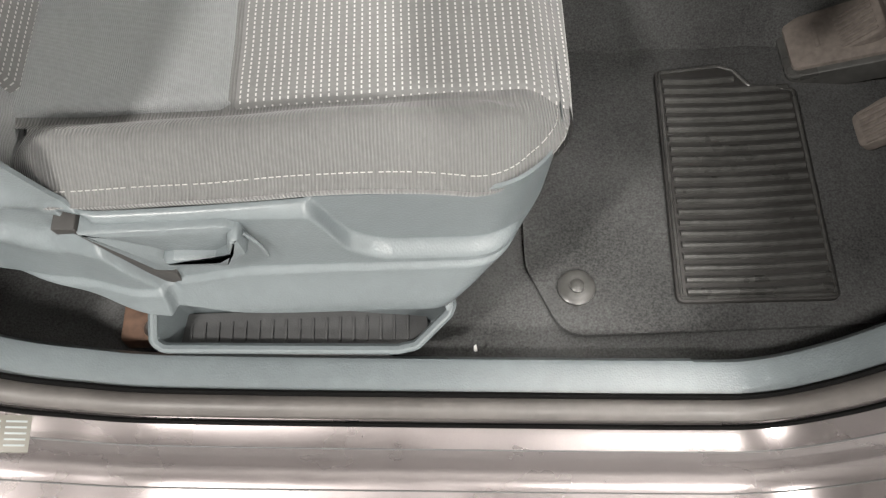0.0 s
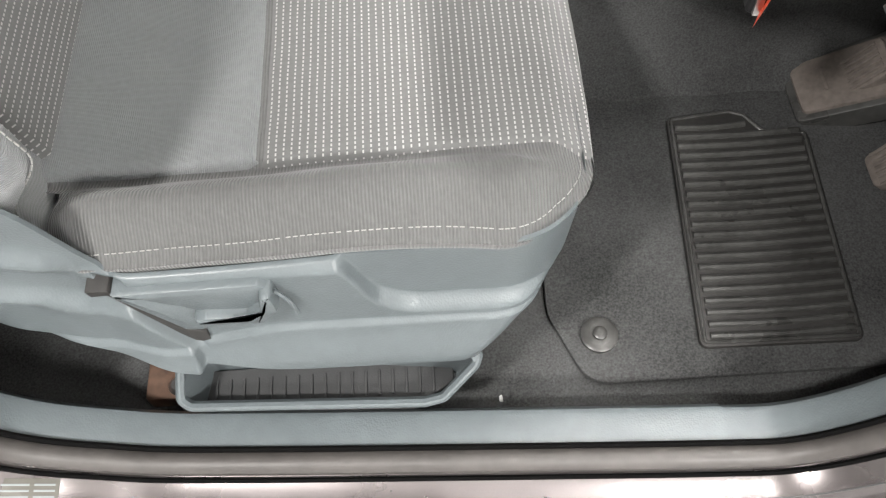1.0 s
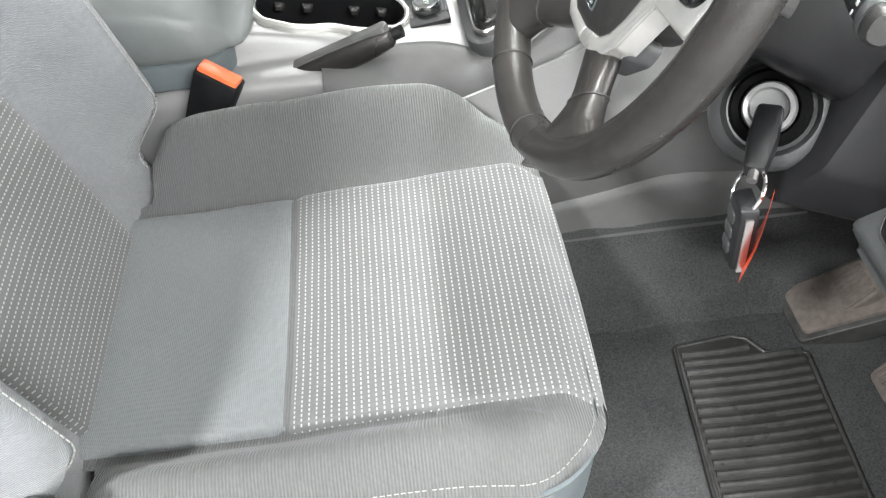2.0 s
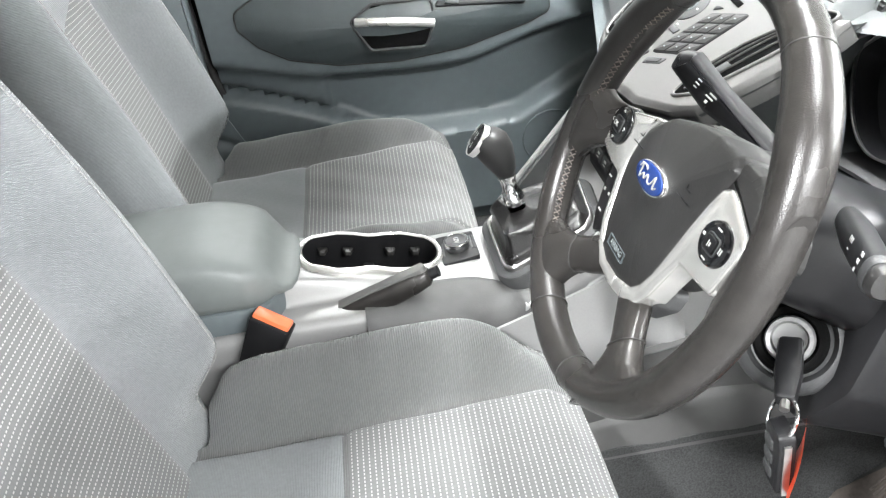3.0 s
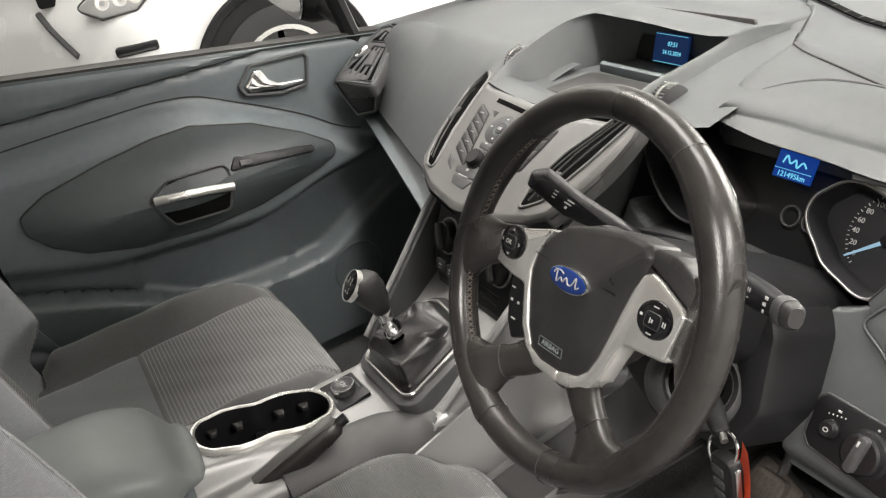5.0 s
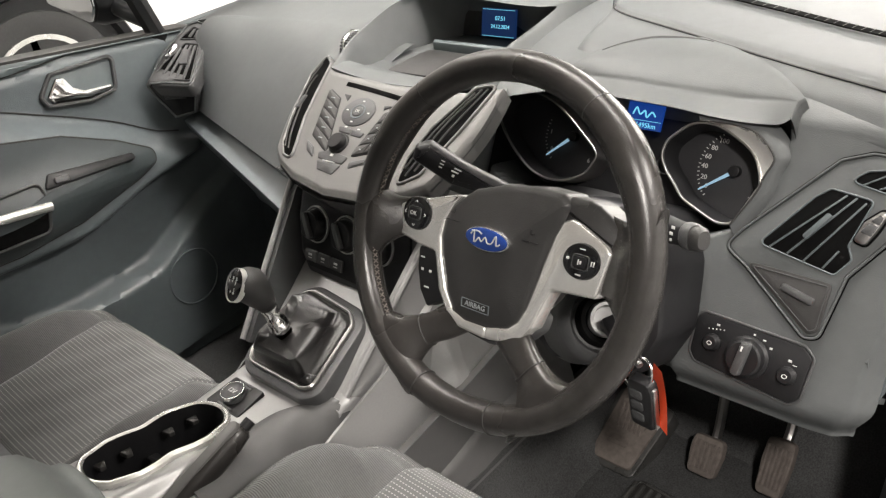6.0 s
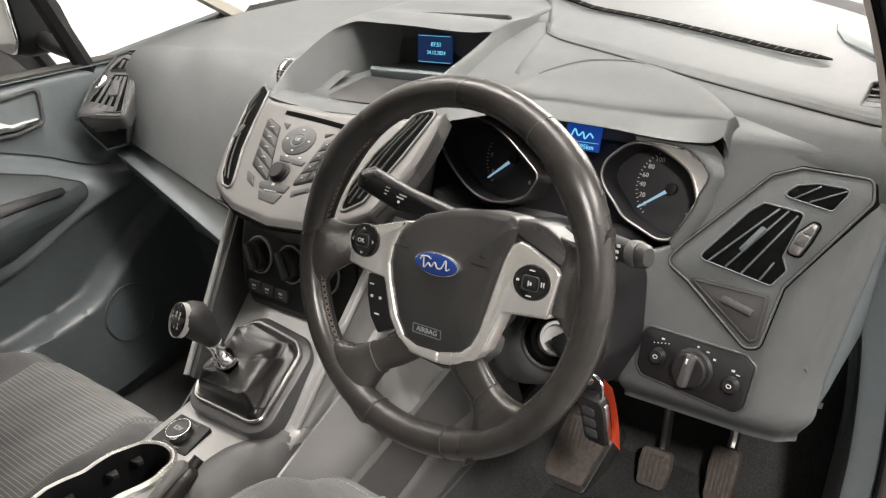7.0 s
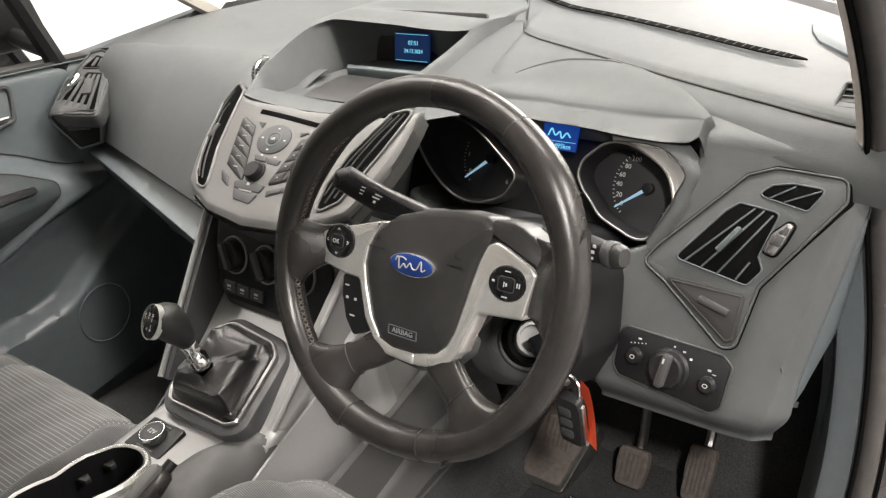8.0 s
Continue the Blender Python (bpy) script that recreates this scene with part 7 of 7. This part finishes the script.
Fl = axes(CO, (0, -1, 0), axis.cross(Vector((0, 1, 0))) if axis.cross(Vector((0, 1, 0))).x > 0 else -axis.cross(Vector((0, 1, 0))))
part("collar", lathe(Fl, [(0.0135, -0.014), (0.0155, -0.010), (0.0155, -0.004), (0.0145, -0.002), (0.0145, 0.002), (0.0125, 0.005), (0.0105, 0.008), (0.0105, 0.022), (0.0120, 0.026), (0.0120, 0.03)], 24), "chrome", gl, "silver lever collar")
bm = bmesh.new()
rows = []
for h, rx, ry, sh in ((0.028, 0.011, 0.011, 0.0), (0.038, 0.014, 0.015, 0.0), (0.052, 0.018, 0.020, -0.002), (0.070, 0.022, 0.0245, -0.005), (0.086, 0.0215, 0.0245, -0.008), (0.095, 0.017, 0.019, -0.010), (0.099, 0.008, 0.009, -0.011)):
    rows.append([Fl @ Vector((rx * math.cos(b), ry * math.sin(b) + sh, h)) for b in [TAU * j / 24 for j in range(24)]])
rings(bm, rows, cap0=True, cap1=True)
bmesh.ops.recalc_face_normals(bm, faces=bm.faces)
kb = part("knob", bm, "pad", gl, "black gear knob", 80)
Fkn = Fl @ pose(0, -0.017, 0.085, 42, 0, 0)
part("knob_cap", slab(Fkn, oval(0.0165, 0.022, 28), 0.010, 0.0, 0.003, 0.003), "gloss", kb, "gloss black shift pattern cap")
part("cap_ring", hoop(Fkn @ Matrix.Translation((0, 0, 0.0015)), oval(0.0171, 0.0227, 28), oval(0.0165, 0.0221, 28), 0.0085, 0.0, 0.0004), "silver", kb)
Fkn = Fkn @ Matrix.Translation((0, 0, 0.0130))
bars(Fkn, [(-0.007, 0, 0.0009, 0.012), (0, 0, 0.0009, 0.012), (0.007, 0, 0.0009, 0.012), (0, 0, 0.014, 0.0009)], "print", kb)
for i, ch in enumerate("135"):
    letters(ch, Fkn @ Matrix.Translation((-0.007 + 0.007 * i, 0.009, 0)), 0.006, "print", kb, "gear_number")
for i, ch in enumerate("246"):
    letters(ch, Fkn @ Matrix.Translation((-0.007 + 0.007 * i, -0.009, 0)), 0.006, "print", kb, "gear_number")

# handbrake
hb = thing("handbrake", "dark handbrake lever with a silver top strip", "handbrake lever")
a, b = Vector((-0.228, -0.052, 0.322)), Vector((-0.082, -0.070, 0.384))
F = axes(a, b - a, (0, 0, 1))
L = (b - a).length
bm = bmesh.new()
rows = []
for t, w, h in ((0.0, 0.012, 0.012), (0.05, 0.016, 0.017), (0.5, 0.0165, 0.0175), (0.85, 0.014, 0.015), (0.97, 0.012, 0.012), (1.0, 0.008, 0.008)):
    rows.append([F @ Vector((L * t, h * math.copysign(abs(math.sin(c)) ** 0.7, math.sin(c)), w * math.copysign(abs(math.cos(c)) ** 0.7, math.cos(c)))) for c in [TAU * j / 20 for j in range(20)]])
rings(bm, rows, cap0=True, cap1=True)
bmesh.ops.recalc_face_normals(bm, faces=bm.faces)
part("grip", bm, "leather", hb, "", 60)
part("top_strip", slab(axes(a + Vector((0, 0, 0.0165)), b - a, (0, 1, 0)), rounded([(0.012, -0.009), (L * 0.93, -0.008), (L * 0.97, 0), (L * 0.93, 0.008), (0.012, 0.009)], 0.006), 0.003, -0.006, 0.002), "stack", hb, "silver strip")
part("release_button", tube([b - (b - a).normalized() * 0.004, b + (b - a).normalized() * 0.012], 0.0075, 12), "black", hb)
part("lever_arm", tube([a, a + Vector((0.05, 0.0, -0.05))], 0.010, 8), "black", hb)

# armrest lid
ar = thing("armrest", "padded grey-green vinyl armrest over the console", "armrest")
bm = bmesh.new()
rows = []
for i in range(25):
    t = i / 24
    x = -0.56 + 0.290 * t
    k = 1 - ease(0.80, 1.0, t) ** 2 * 0.25
    zt = 0.462 - 0.03 * ease(0.55, 1.0, t) ** 2 - 0.035 * ease(0.90, 1.0, t) ** 2
    zb = 0.370 + 0.012 * ease(0.9, 1, t)
    row = []
    for c in [TAU * j / 32 for j in range(32)]:
        y = 0.095 * k * math.copysign(abs(math.cos(c)) ** 0.45, math.cos(c))
        z = (zt + zb) / 2 + (zt - zb) / 2 * math.copysign(abs(math.sin(c)) ** 0.5, math.sin(c))
        row.append(Vector((x, y + 0.012, z)))
    rows.append(row)
end = rows[-1]
c0 = sum(end, Vector()) / len(end)
for k, d in ((0.92, 0.010), (0.7, 0.017), (0.3, 0.020)):
    rows.append([c0 + (p - c0) * k + Vector((d, 0, 0)) for p in end])
rings(bm, rows, cap0=True, cap1=True)
bmesh.ops.recalc_face_normals(bm, faces=bm.faces)
part("lid", bm, "vinyl", ar, "soft grey-green vinyl lid", 70)
part("lid_base", slab(axes((-0.40, 0.0, 0.362), (1, 0, 0), (0, 1, 0)), rounded([(-0.16, -0.088), (0.11, -0.082), (0.126, -0.04), (0.126, 0.05), (0.11, 0.098), (-0.16, 0.10)], 0.02), 0.022, -0.01, 0.005), "trim", ar)

# ---- far front door ----
dr = thing("passenger_door", "closed grey passenger door with sculpted armrest and chrome pull", "car door")
belt = lambda x: 0.792 - 0.142 * (x + 0.41)


def door_pt(x, v):
    zb, zt = 0.03, belt(x)
    z = zb + (zt - zb) * v
    up = curve([(-0.45, 0.652), (-0.25, 0.658), (-0.09, 0.661), (-0.01, 0.654), (0.10, 0.608), (0.22, 0.545), (0.30, 0.492), (0.42, 0.45)], x)
    h = 0.0
    h += 0.015 * (1 - ease(belt(x) - 0.012, belt(x), z))
    line = 0.707 - 0.008 * (x + 0.41)
    h += 0.008 * ease(line - 0.004, line + 0.01, z)
    h -= 0.012 * math.exp(-((z - line + 0.004) / 0.006) ** 2) * 0.5
    h += 0.045 * (1 - ease(up - 0.048, up + 0.004, z))
    lowz = curve([(-0.45, 0.460), (-0.2, 0.400), (0.05, 0.385), (0.25, 0.43), (0.4, 0.45)], x)
    h -= 0.060 * (1 - ease(lowz - 0.03, lowz, z))
    pock = curve([(-0.45, 0.400), (-0.32, 0.354), (-0.21, 0.305), (-0.10, 0.250), (0.04, 0.240), (0.164, 0.246), (0.246, 0.280), (0.322, 0.318), (0.42, 0.36)], x)
    h += 0.055 * (1 - ease(pock - 0.02, pock + 0.004, z)) * (1 - 0.4 * ease(0.15, 0.40, x))
    h += 0.030 * (1 - ease(-0.225, -0.200, x)) * (1 - ease(lowz - 0.03, lowz, z)) * ease(pock - 0.004, pock + 0.01, z)
    return Vector((x, 0.745 - h, z))


part("door_card", grid(door_pt, span(-0.43, 0.46, 90), span(0, 1, 80), 0.05, (0, 1, 0)), "trim", dr, "grey moulded door card", 60)
part("upper_band", grid(lambda x, v: Vector((x, 0.745 - 0.0165 - 0.002 * math.sin(math.pi * v), (belt(x) - 0.001) * v + (1 - v) * min(belt(x) - 0.004, 0.709 - 0.008 * (x + 0.41)))), span(-0.43, 0.46, 40), span(0, 1, 5), 0.01, (0, 1, 0)), "slate", dr, "dark upper door band")
# armrest bulge
orl = [(-0.366, 0.545), (-0.311, 0.573), (-0.197, 0.597), (-0.098, 0.611), (-0.024, 0.613), (0.094, 0.580), (0.189, 0.530), (0.252, 0.486), (0.252, 0.460), (0.205, 0.442), (0.072, 0.412), (-0.057, 0.404), (-0.182, 0.414), (-0.278, 0.440), (-0.332, 0.474), (-0.364, 0.512)]
oa = rounded(orl, 0.02, 4)


def arm_pt(p, k):
    c = Vector((-0.06, 0.49))
    q = c + (p - c) * k
    h = 0.046 + 0.019 + 0.036 * (1 - k ** 2.2) * (1.0 if q.y < 0.50 else 1 - 0.75 * ease(0.48, 0.57, q.y))
    return Vector((q.x, 0.745 - h, q.y))


bm = bmesh.new()
rings(bm, [[Vector((p.x, 0.735, p.y)) for p in inset(oa, -0.003)]] + [[arm_pt(p, k) for p in oa] for k in (1.0, 0.985, 0.93, 0.85, 0.72, 0.58, 0.42, 0.25, 0.1)], cap1=True)
bmesh.ops.recalc_face_normals(bm, faces=bm.faces)
groove = lambda x: 0.707 - 0.008 * (x + 0.41)
ups = [(-0.45, 0.652), (-0.25, 0.658), (-0.09, 0.661), (-0.01, 0.654), (0.10, 0.608), (0.22, 0.545), (0.30, 0.492), (0.42, 0.45)]
for fn, x0, x1 in ((groove, -0.43, 0.24), (lambda x: curve(ups, x) + 0.006, -0.43, 0.34)):
    line = []
    for x in span(x0, x1, 50):
        p = door_pt(x, (fn(x) - 0.03) / (belt(x) - 0.03))
        line.append(p + Vector((0, -0.0015, 0)))
    part("door_seam", tube(line, 0.0016, 6), "rubber", dr)
part("armrest_seam", tube([Vector((p.x, 0.745 - 0.0630, p.y)) for p in inset(oa, -0.001)], 0.0022, 6, closed=True), "rubber", dr)
arm = part("door_armrest", bm, "deep", dr, "dark padded door armrest", 60)
FAr = axes((-0.045, 0.648, 0.470), (1, 0, -0.05), (0, 0.25, 1))
o = rounded([(-0.101, 0.029), (-0.057, 0.056), (0.056, 0.057), (0.058, 0.016), (0.041, -0.027), (-0.065, -0.025)], 0.012, 4)
ph = part("pull_recess", hoop(FAr, inset(o, -0.006), o, 0.008, -0.03, 0.003), "dark", dr)
# shallow black plate paints the shade deep in the pull
part("pull_hollow_shade", slab(FAr, o, 0.002, -0.02, 0.001), "void", ph)
part("pull_bar", tube(spline([FAr @ Vector(p) for p in [(-0.092, 0.028, 0.008), (-0.06, 0.027, 0.018), (0.0, 0.022, 0.020), (0.060, 0.014, 0.014)]], 6), 0.0085, 12), "silver", ph, "chrome door pull")
part("window_switch_plate", slab(axes((0.095, 0.658, 0.508), (1, 0, -0.16), (0, 0.5, 1)), rounded([(-0.075, -0.012), (0.11, 0.0), (0.105, 0.014), (-0.06, 0.016)], 0.006), 0.006, -0.02, 0.002), "black", dr)
part("window_switch", slab(axes((0.055, 0.653, 0.516), (1, 0, -0.16), (0, 0.5, 1)), box(0.026, 0.012, r=0.003), 0.008, -0.004, 0.002), "dark", dr)
FHd = axes((0.188, 0.727, 0.645), (1, 0, -0.06), (0, 0.12, 1))
o = rounded([(-0.085, -0.004), (-0.055, 0.032), (0.062, 0.034), (0.068, 0.026), (0.056, -0.028), (0.0, -0.034), (-0.075, -0.022)], 0.010, 4)
hd = part("handle_bezel", hoop(FHd, inset(o, -0.004), inset(o, 0.003), 0.008, -0.02, 0.002), "dark", dr)
part("handle_cup", slab(FHd, o, 0.0, -0.02, 0.001), "slate", hd)
part("handle_lever", slab(FHd, rounded([(-0.075, -0.006), (-0.050, 0.022), (-0.034, 0.022), (-0.024, 0.0), (-0.005, -0.012), (0.050, -0.016), (0.050, -0.026), (0.0, -0.030), (-0.066, -0.020)], 0.006, 4), 0.009, 0.0, 0.004), "chrome", hd, "chrome inner door handle")
ring = []
for i in range(40):
    x, z = 0.245 + 0.062 * math.cos(TAU * i / 40), 0.175 + 0.062 * math.sin(TAU * i / 40)
    ring.append(door_pt(x, (z - 0.03) / (belt(x) - 0.03)) + Vector((0, -0.001, 0)))
part("speaker_cover", tube(ring, 0.0020, 6, closed=True), "slate", dr)
# window: frame bars and pane
part("window_frame", tube([(0.37, 0.745, 0.675), (0.35, 0.735, 0.80), (0.28, 0.71, 1.0)], 0.016, 8), "black", dr)
part("window_frame", tube([(-0.52, 0.68, 1.2), (-0.1, 0.66, 1.2), (0.28, 0.70, 1.0)], 0.016, 8), "black", dr)
part("belt_seal", grid(lambda x, v: Vector((x, 0.731 + 0.075 * v, belt(x) + 0.004 - 0.003 * v)), span(-0.42, 0.45, 20), span(0, 1, 3), 0.006, (0, 0, -1)), "rubber", dr, "black window seal")
wg = part("window_pane", grid(lambda u, v: Vector((-0.44 + 0.80 * u - 0.06 * v, 0.762 - 0.06 * v, belt(-0.44 + 0.80 * u) - 0.02 + 0.40 * v)), span(0, 1, 6), span(0, 1, 4), 0.003, (0, 1, 0)), "glass", dr)
wg.visible_shadow = False
# door mirror outside
mr = thing("door_mirror", "black-backed door mirror on the far front door", "door mirror")
FM = axes((0.330, 0.98, 0.780), (0.06, -1, 0), (0.12, 0, 1))
o = rounded([(-0.115, -0.050), (0.075, -0.088), (0.105, -0.05), (0.105, 0.06), (-0.10, 0.075), (-0.13, 0.02)], 0.03, 5)
part("housing", slab(FM, o, 0.004, -0.07, 0.03), "black", mr)
part("mirror_glass", slab(FM, inset(o, 0.012), 0.006, 0.0, 0.001), "chrome", mr, "mirror glass")
part("foot", tube([(0.385, 0.79, 0.70), (0.38, 0.84, 0.712), (0.375, 0.88, 0.725)], 0.018, 10), "black", mr)

# ---- on the floor: mat with heel pad, fixing button, pedals ----
fm = thing("floor_mat", "charcoal carpet mat with a ribbed rubber heel pad", "car mat")
mo = rounded([(0.085, -0.635), (0.43, -0.635), (0.53, -0.50), (0.55, -0.22), (0.40, -0.17), (0.14, -0.17), (0.06, -0.25), (0.05, -0.55)], 0.04, 5)
part("mat_carpet", slab(Matrix.Identity(4), mo, 0.0009, -0.006, 0.0007), "carpet", fm)
hp = rounded([(0.211, -0.604), (0.391, -0.607), (0.406, -0.322), (0.352, -0.316), (0.335, -0.290), (0.315, -0.282), (0.234, -0.290)], 0.010, 4)
# base darker than the ribs: shaded troughs and lit tops put into colour
pd = part("heel_pad", slab(Matrix.Identity(4), hp, 0.007, 0.0, 0.0015), "rubber", fm, "dusty ribbed rubber heel pad, troughs coloured dark for shade")
part("pad_border", hoop(Matrix.Identity(4), inset(hp, 0.003), inset(hp, 0.007), 0.0095, 0.004, 0.001), "matpad", pd)
for i in range(21):
    y = -0.592 + 0.0142 * i
    x0 = 0.224 + 0.018 * (y + 0.592) / 0.3
    x1 = 0.384 + 0.012 * (y + 0.592) / 0.3
    if y > -0.32:
        x1 = 0.330 - 0.5 * max(0, y + 0.30)
    bm = tube(spline([(x0, y, 0.0075), (x0 + (x1 - x0) * 0.5, y - 0.002, 0.0075), (x1, y, 0.0075)], 3), 0.0042, 8, flat=1.0)
    part("pad_rib", bm, "matpad", pd)
fb = thing("mat_fixing", "round dark mat fixing button", "mat fixing", at=(0.104, -0.58, 0.003))
part("washer", lathe(Matrix.Identity(4), [(0.021, -0.002), (0.021, 0.002), (0.018, 0.004), (0.008, 0.004), (0.001, 0.004)], 28), "matpad", fb)
part("stud", lathe(Matrix.Translation((0, 0, 0.003)), [(0.008, 0), (0.008, 0.004), (0.005, 0.006), (0.001, 0.006)], 16), "matpad", fb)
sp = thing("litter_scrap", "tiny white scrap on the carpet by the sill", "litter", at=(-0.012, -0.648, 0.012))
part("scrap", slab(pose(0, 0, 0, 60, 0, 10), rounded([(-0.002, -0.004), (0.002, -0.005), (0.0015, 0.005), (-0.0015, 0.003)], 0.001), 0.001, 0.0, 0.0003), "print", sp)


def pedal(name, label, at, w, h, arm):
    pdl = thing(name, label, "pedal", "pedals")
    F = axes(at, (0, -1, 0), (0.62, 0, 0.78))
    o = rounded([(-w * 0.42, -h / 2), (w * 0.42, -h / 2), (w / 2, h * 0.1), (w * 0.46, h / 2), (-w * 0.46, h / 2), (-w / 2, h * 0.1)], 0.010, 4)
    pad_ = part("pedal_pad", slab(F, o, 0.010, -0.006, 0.004), "pedal", pdl)
    n = 6
    for i in range(n):
        part("tread", slab(F, box(0.0045, h * 0.72, -w * 0.36 + w * 0.72 * i / (n - 1), 0, 0.001), 0.0125, 0.006, 0.001), "pedal", pad_)
    part("pedal_arm", tube(spline([F @ Vector((0, h * 0.3, -0.006)), F @ Vector((0, h * 0.9, -0.015)), Vector(arm)], 5), 0.008, 8), "steel", pdl, "bare steel pedal arm")


pedal("clutch_pedal", "dusty rubber clutch pedal on a steel arm", (0.480, -0.268, 0.050), 0.058, 0.066, (0.62, -0.285, 0.36))
pedal("brake_pedal", "dusty rubber brake pedal on a steel arm", (0.482, -0.399, 0.036), 0.054, 0.064, (0.58, -0.412, 0.34))
pedal("accelerator_pedal", "dusty rubber accelerator pedal", (0.505, -0.502, 0.050), 0.046, 0.090, (0.64, -0.51, 0.34))
fr_ = thing("foot_rest", "dusty grey rubber foot rest in the footwell", "foot rest")
Fr = axes((0.458, -0.270, 0.028), (0, -1, 0), (0.9, 0, 0.42))
part("rest_base", slab(Fr, rounded([(-0.055, -0.065), (0.04, -0.065), (0.055, 0.07), (-0.055, 0.095)], 0.012), 0.006, -0.03, 0.004), "matpad", fr_)
part("rest_pad", slab(Fr, rounded([(-0.045, -0.055), (0.032, -0.055), (0.045, 0.062), (-0.045, 0.085)], 0.010), 0.012, 0.0, 0.004), "pedal", fr_)
part("wear_strip", slab(Fr, box(0.04, 0.006, -0.01, -0.02, 0.002), 0.0135, 0.008, 0.001), "pedal", fr_)

# data label on the sill
lb = thing("sill_label", "small printed film label on the painted sill", "label")
Fl_ = axes((-0.463, -0.737, 0.082), (0.89, 0.05, -0.45), (0.0, 1.0, 0.09))
part("film", slab(Fl_, box(0.055, 0.034, r=0.002), 0.004, -0.004, 0.0003), "label", lb)
bars(Fl_ @ Matrix.Translation((0, 0, 0.004)), [(-0.010, 0.011 - 0.0055 * i, 0.024, 0.0018) for i in range(5)] + [(0.015, 0.011 - 0.0055 * i, 0.018, 0.0018) for i in range(5)], "mid", lb)

# ---- another car outside the far window ----
oc = thing("neighbour_car", "white car parked beside, with a dark tyre and black arch", "car", at=(0.0, 0.0, GROUND))
HUB = (0.95, 3.2, 0.39)


def flank(u, v):
    """Front quarter: u along the car from its nose, v up."""
    x = -0.45 + 4.4 * u
    z = 0.22 + 0.80 * v
    bow = 0.05 * math.sin(math.pi * min(1, v * 1.1)) - 0.10 * ease(0.75, 1.0, v)
    y = 3.24 - bow + 0.95 * ease(0.45, -0.5, x) ** 1.6
    d = math.hypot(x - HUB[0], z - HUB[2])
    if d < 0.44:
        y += 0.16
    return Vector((x, y, z))


part("body_side", grid(flank, span(0, 1, 90), span(0, 1, 34), 0.05, (0, 1, 0)), "white_car", oc)
part("bonnet", grid(lambda u, v: flank(u, 1.0) + Vector((0, 1.3 * v, 0.10 * v - 0.04 * v * v)), span(0, 0.5, 20), span(0, 1, 6), 0.04, (0, 0, -1)), "white_car", oc)
part("cabin", grid(lambda u, v: Vector((1.25 + 0.7 * v + (2.6 - 0.7 * v) * u, 3.32 + 0.25 * v, 1.0 + 0.55 * v)), span(0, 1, 12), span(0, 1, 6), 0.05, (0, 1, 0)), "gloss", oc)
FWh = axes(HUB, (1, 0, 0), (0, 0, 1))
wl = part("wheel", lathe(FWh, [(0.30, -0.20), (0.37, -0.16), (0.38, -0.12), (0.38, -0.04), (0.36, 0.010), (0.30, 0.022), (0.26, 0.012)], 48), "tyre", oc, "black tyre")
part("arch_trim", lathe(FWh, [(0.43, -0.06), (0.48, -0.02), (0.49, 0.03), (0.48, 0.045), (0.445, 0.04), (0.43, 0.0)], 48), "black", oc, "black wheel arch trim")
part("rim_disc", lathe(FWh, [(0.262, 0.0), (0.258, 0.016), (0.235, 0.016), (0.225, -0.02), (0.001, -0.03)], 40), "silver", wl, "silver alloy wheel")
for i in range(5):
    a = TAU * i / 5 + 0.3
    part("wheel_spoke", slab(FWh @ pose(0, 0, 0, 0, 0, math.degrees(a)), rounded([(0.03, -0.03), (0.24, -0.022), (0.24, 0.022), (0.03, 0.03)], 0.008), 0.012, -0.03, 0.006), "silver", wl)


def on_nose(x, z, w, h, r, m, name, lab=""):
    y = flank((x + 0.45) / 4.4, (z + 0.36 - 0.22) / 0.80).y
    return part(name, slab(axes((x, y - 0.005, z + 0.36), (1, -0.25 if x < 0.3 else 0, 0), (0, 0, 1)), box(w, h, r=r), 0.012, -0.03, 0.006), m, oc, lab)


on_nose(0.265, 0.358, 0.20, 0.045, 0.015, "black", "fog_grille", "black fog lamp recess")
for i in range(3):
    on_nose(0.265, 0.347 + 0.011 * i, 0.18, 0.003, 0.001, "dark", "grille_bar")
y = flank((0.27 + 0.45) / 4.4, 0.85).y
FHl = axes((0.27, y - 0.01, 0.91), (1, -0.2, 0), (0, 0.3, 1))
o = rounded([(-0.20, 0.03), (-0.10, 0.09), (0.12, 0.09), (0.16, 0.05), (0.06, -0.03), (-0.10, -0.035)], 0.02)
hl = part("headlamp", slab(FHl, o, 0.012, -0.05, 0.006), "console", oc, "clear headlamp")
part("lamp_edge", hoop(FHl, inset(o, -0.006), o, 0.014, -0.03, 0.003), "dark", hl)
for x in (-0.08, 0.0, 0.07):
    part("lamp_bowl", lathe(FHl @ Matrix.Translation((x, 0.03, 0.008)), [(0.032, 0.0), (0.032, 0.006), (0.024, 0.006), (0.002, 0.002)], 20), "steel", hl)
on_nose(0.02, 0.66, 0.16, 0.14, 0.02, "black", "front_grille", "black honeycomb grille")
part("bumper_slit", tube(spline([(-0.07, flank(0.085, 0.8).y - 0.01, 0.93), (-0.04, flank(0.092, 0.7).y - 0.012, 0.84), (0.02, flank(0.106, 0.6).y - 0.012, 0.72)], 5), 0.016, 8), "dark", oc)
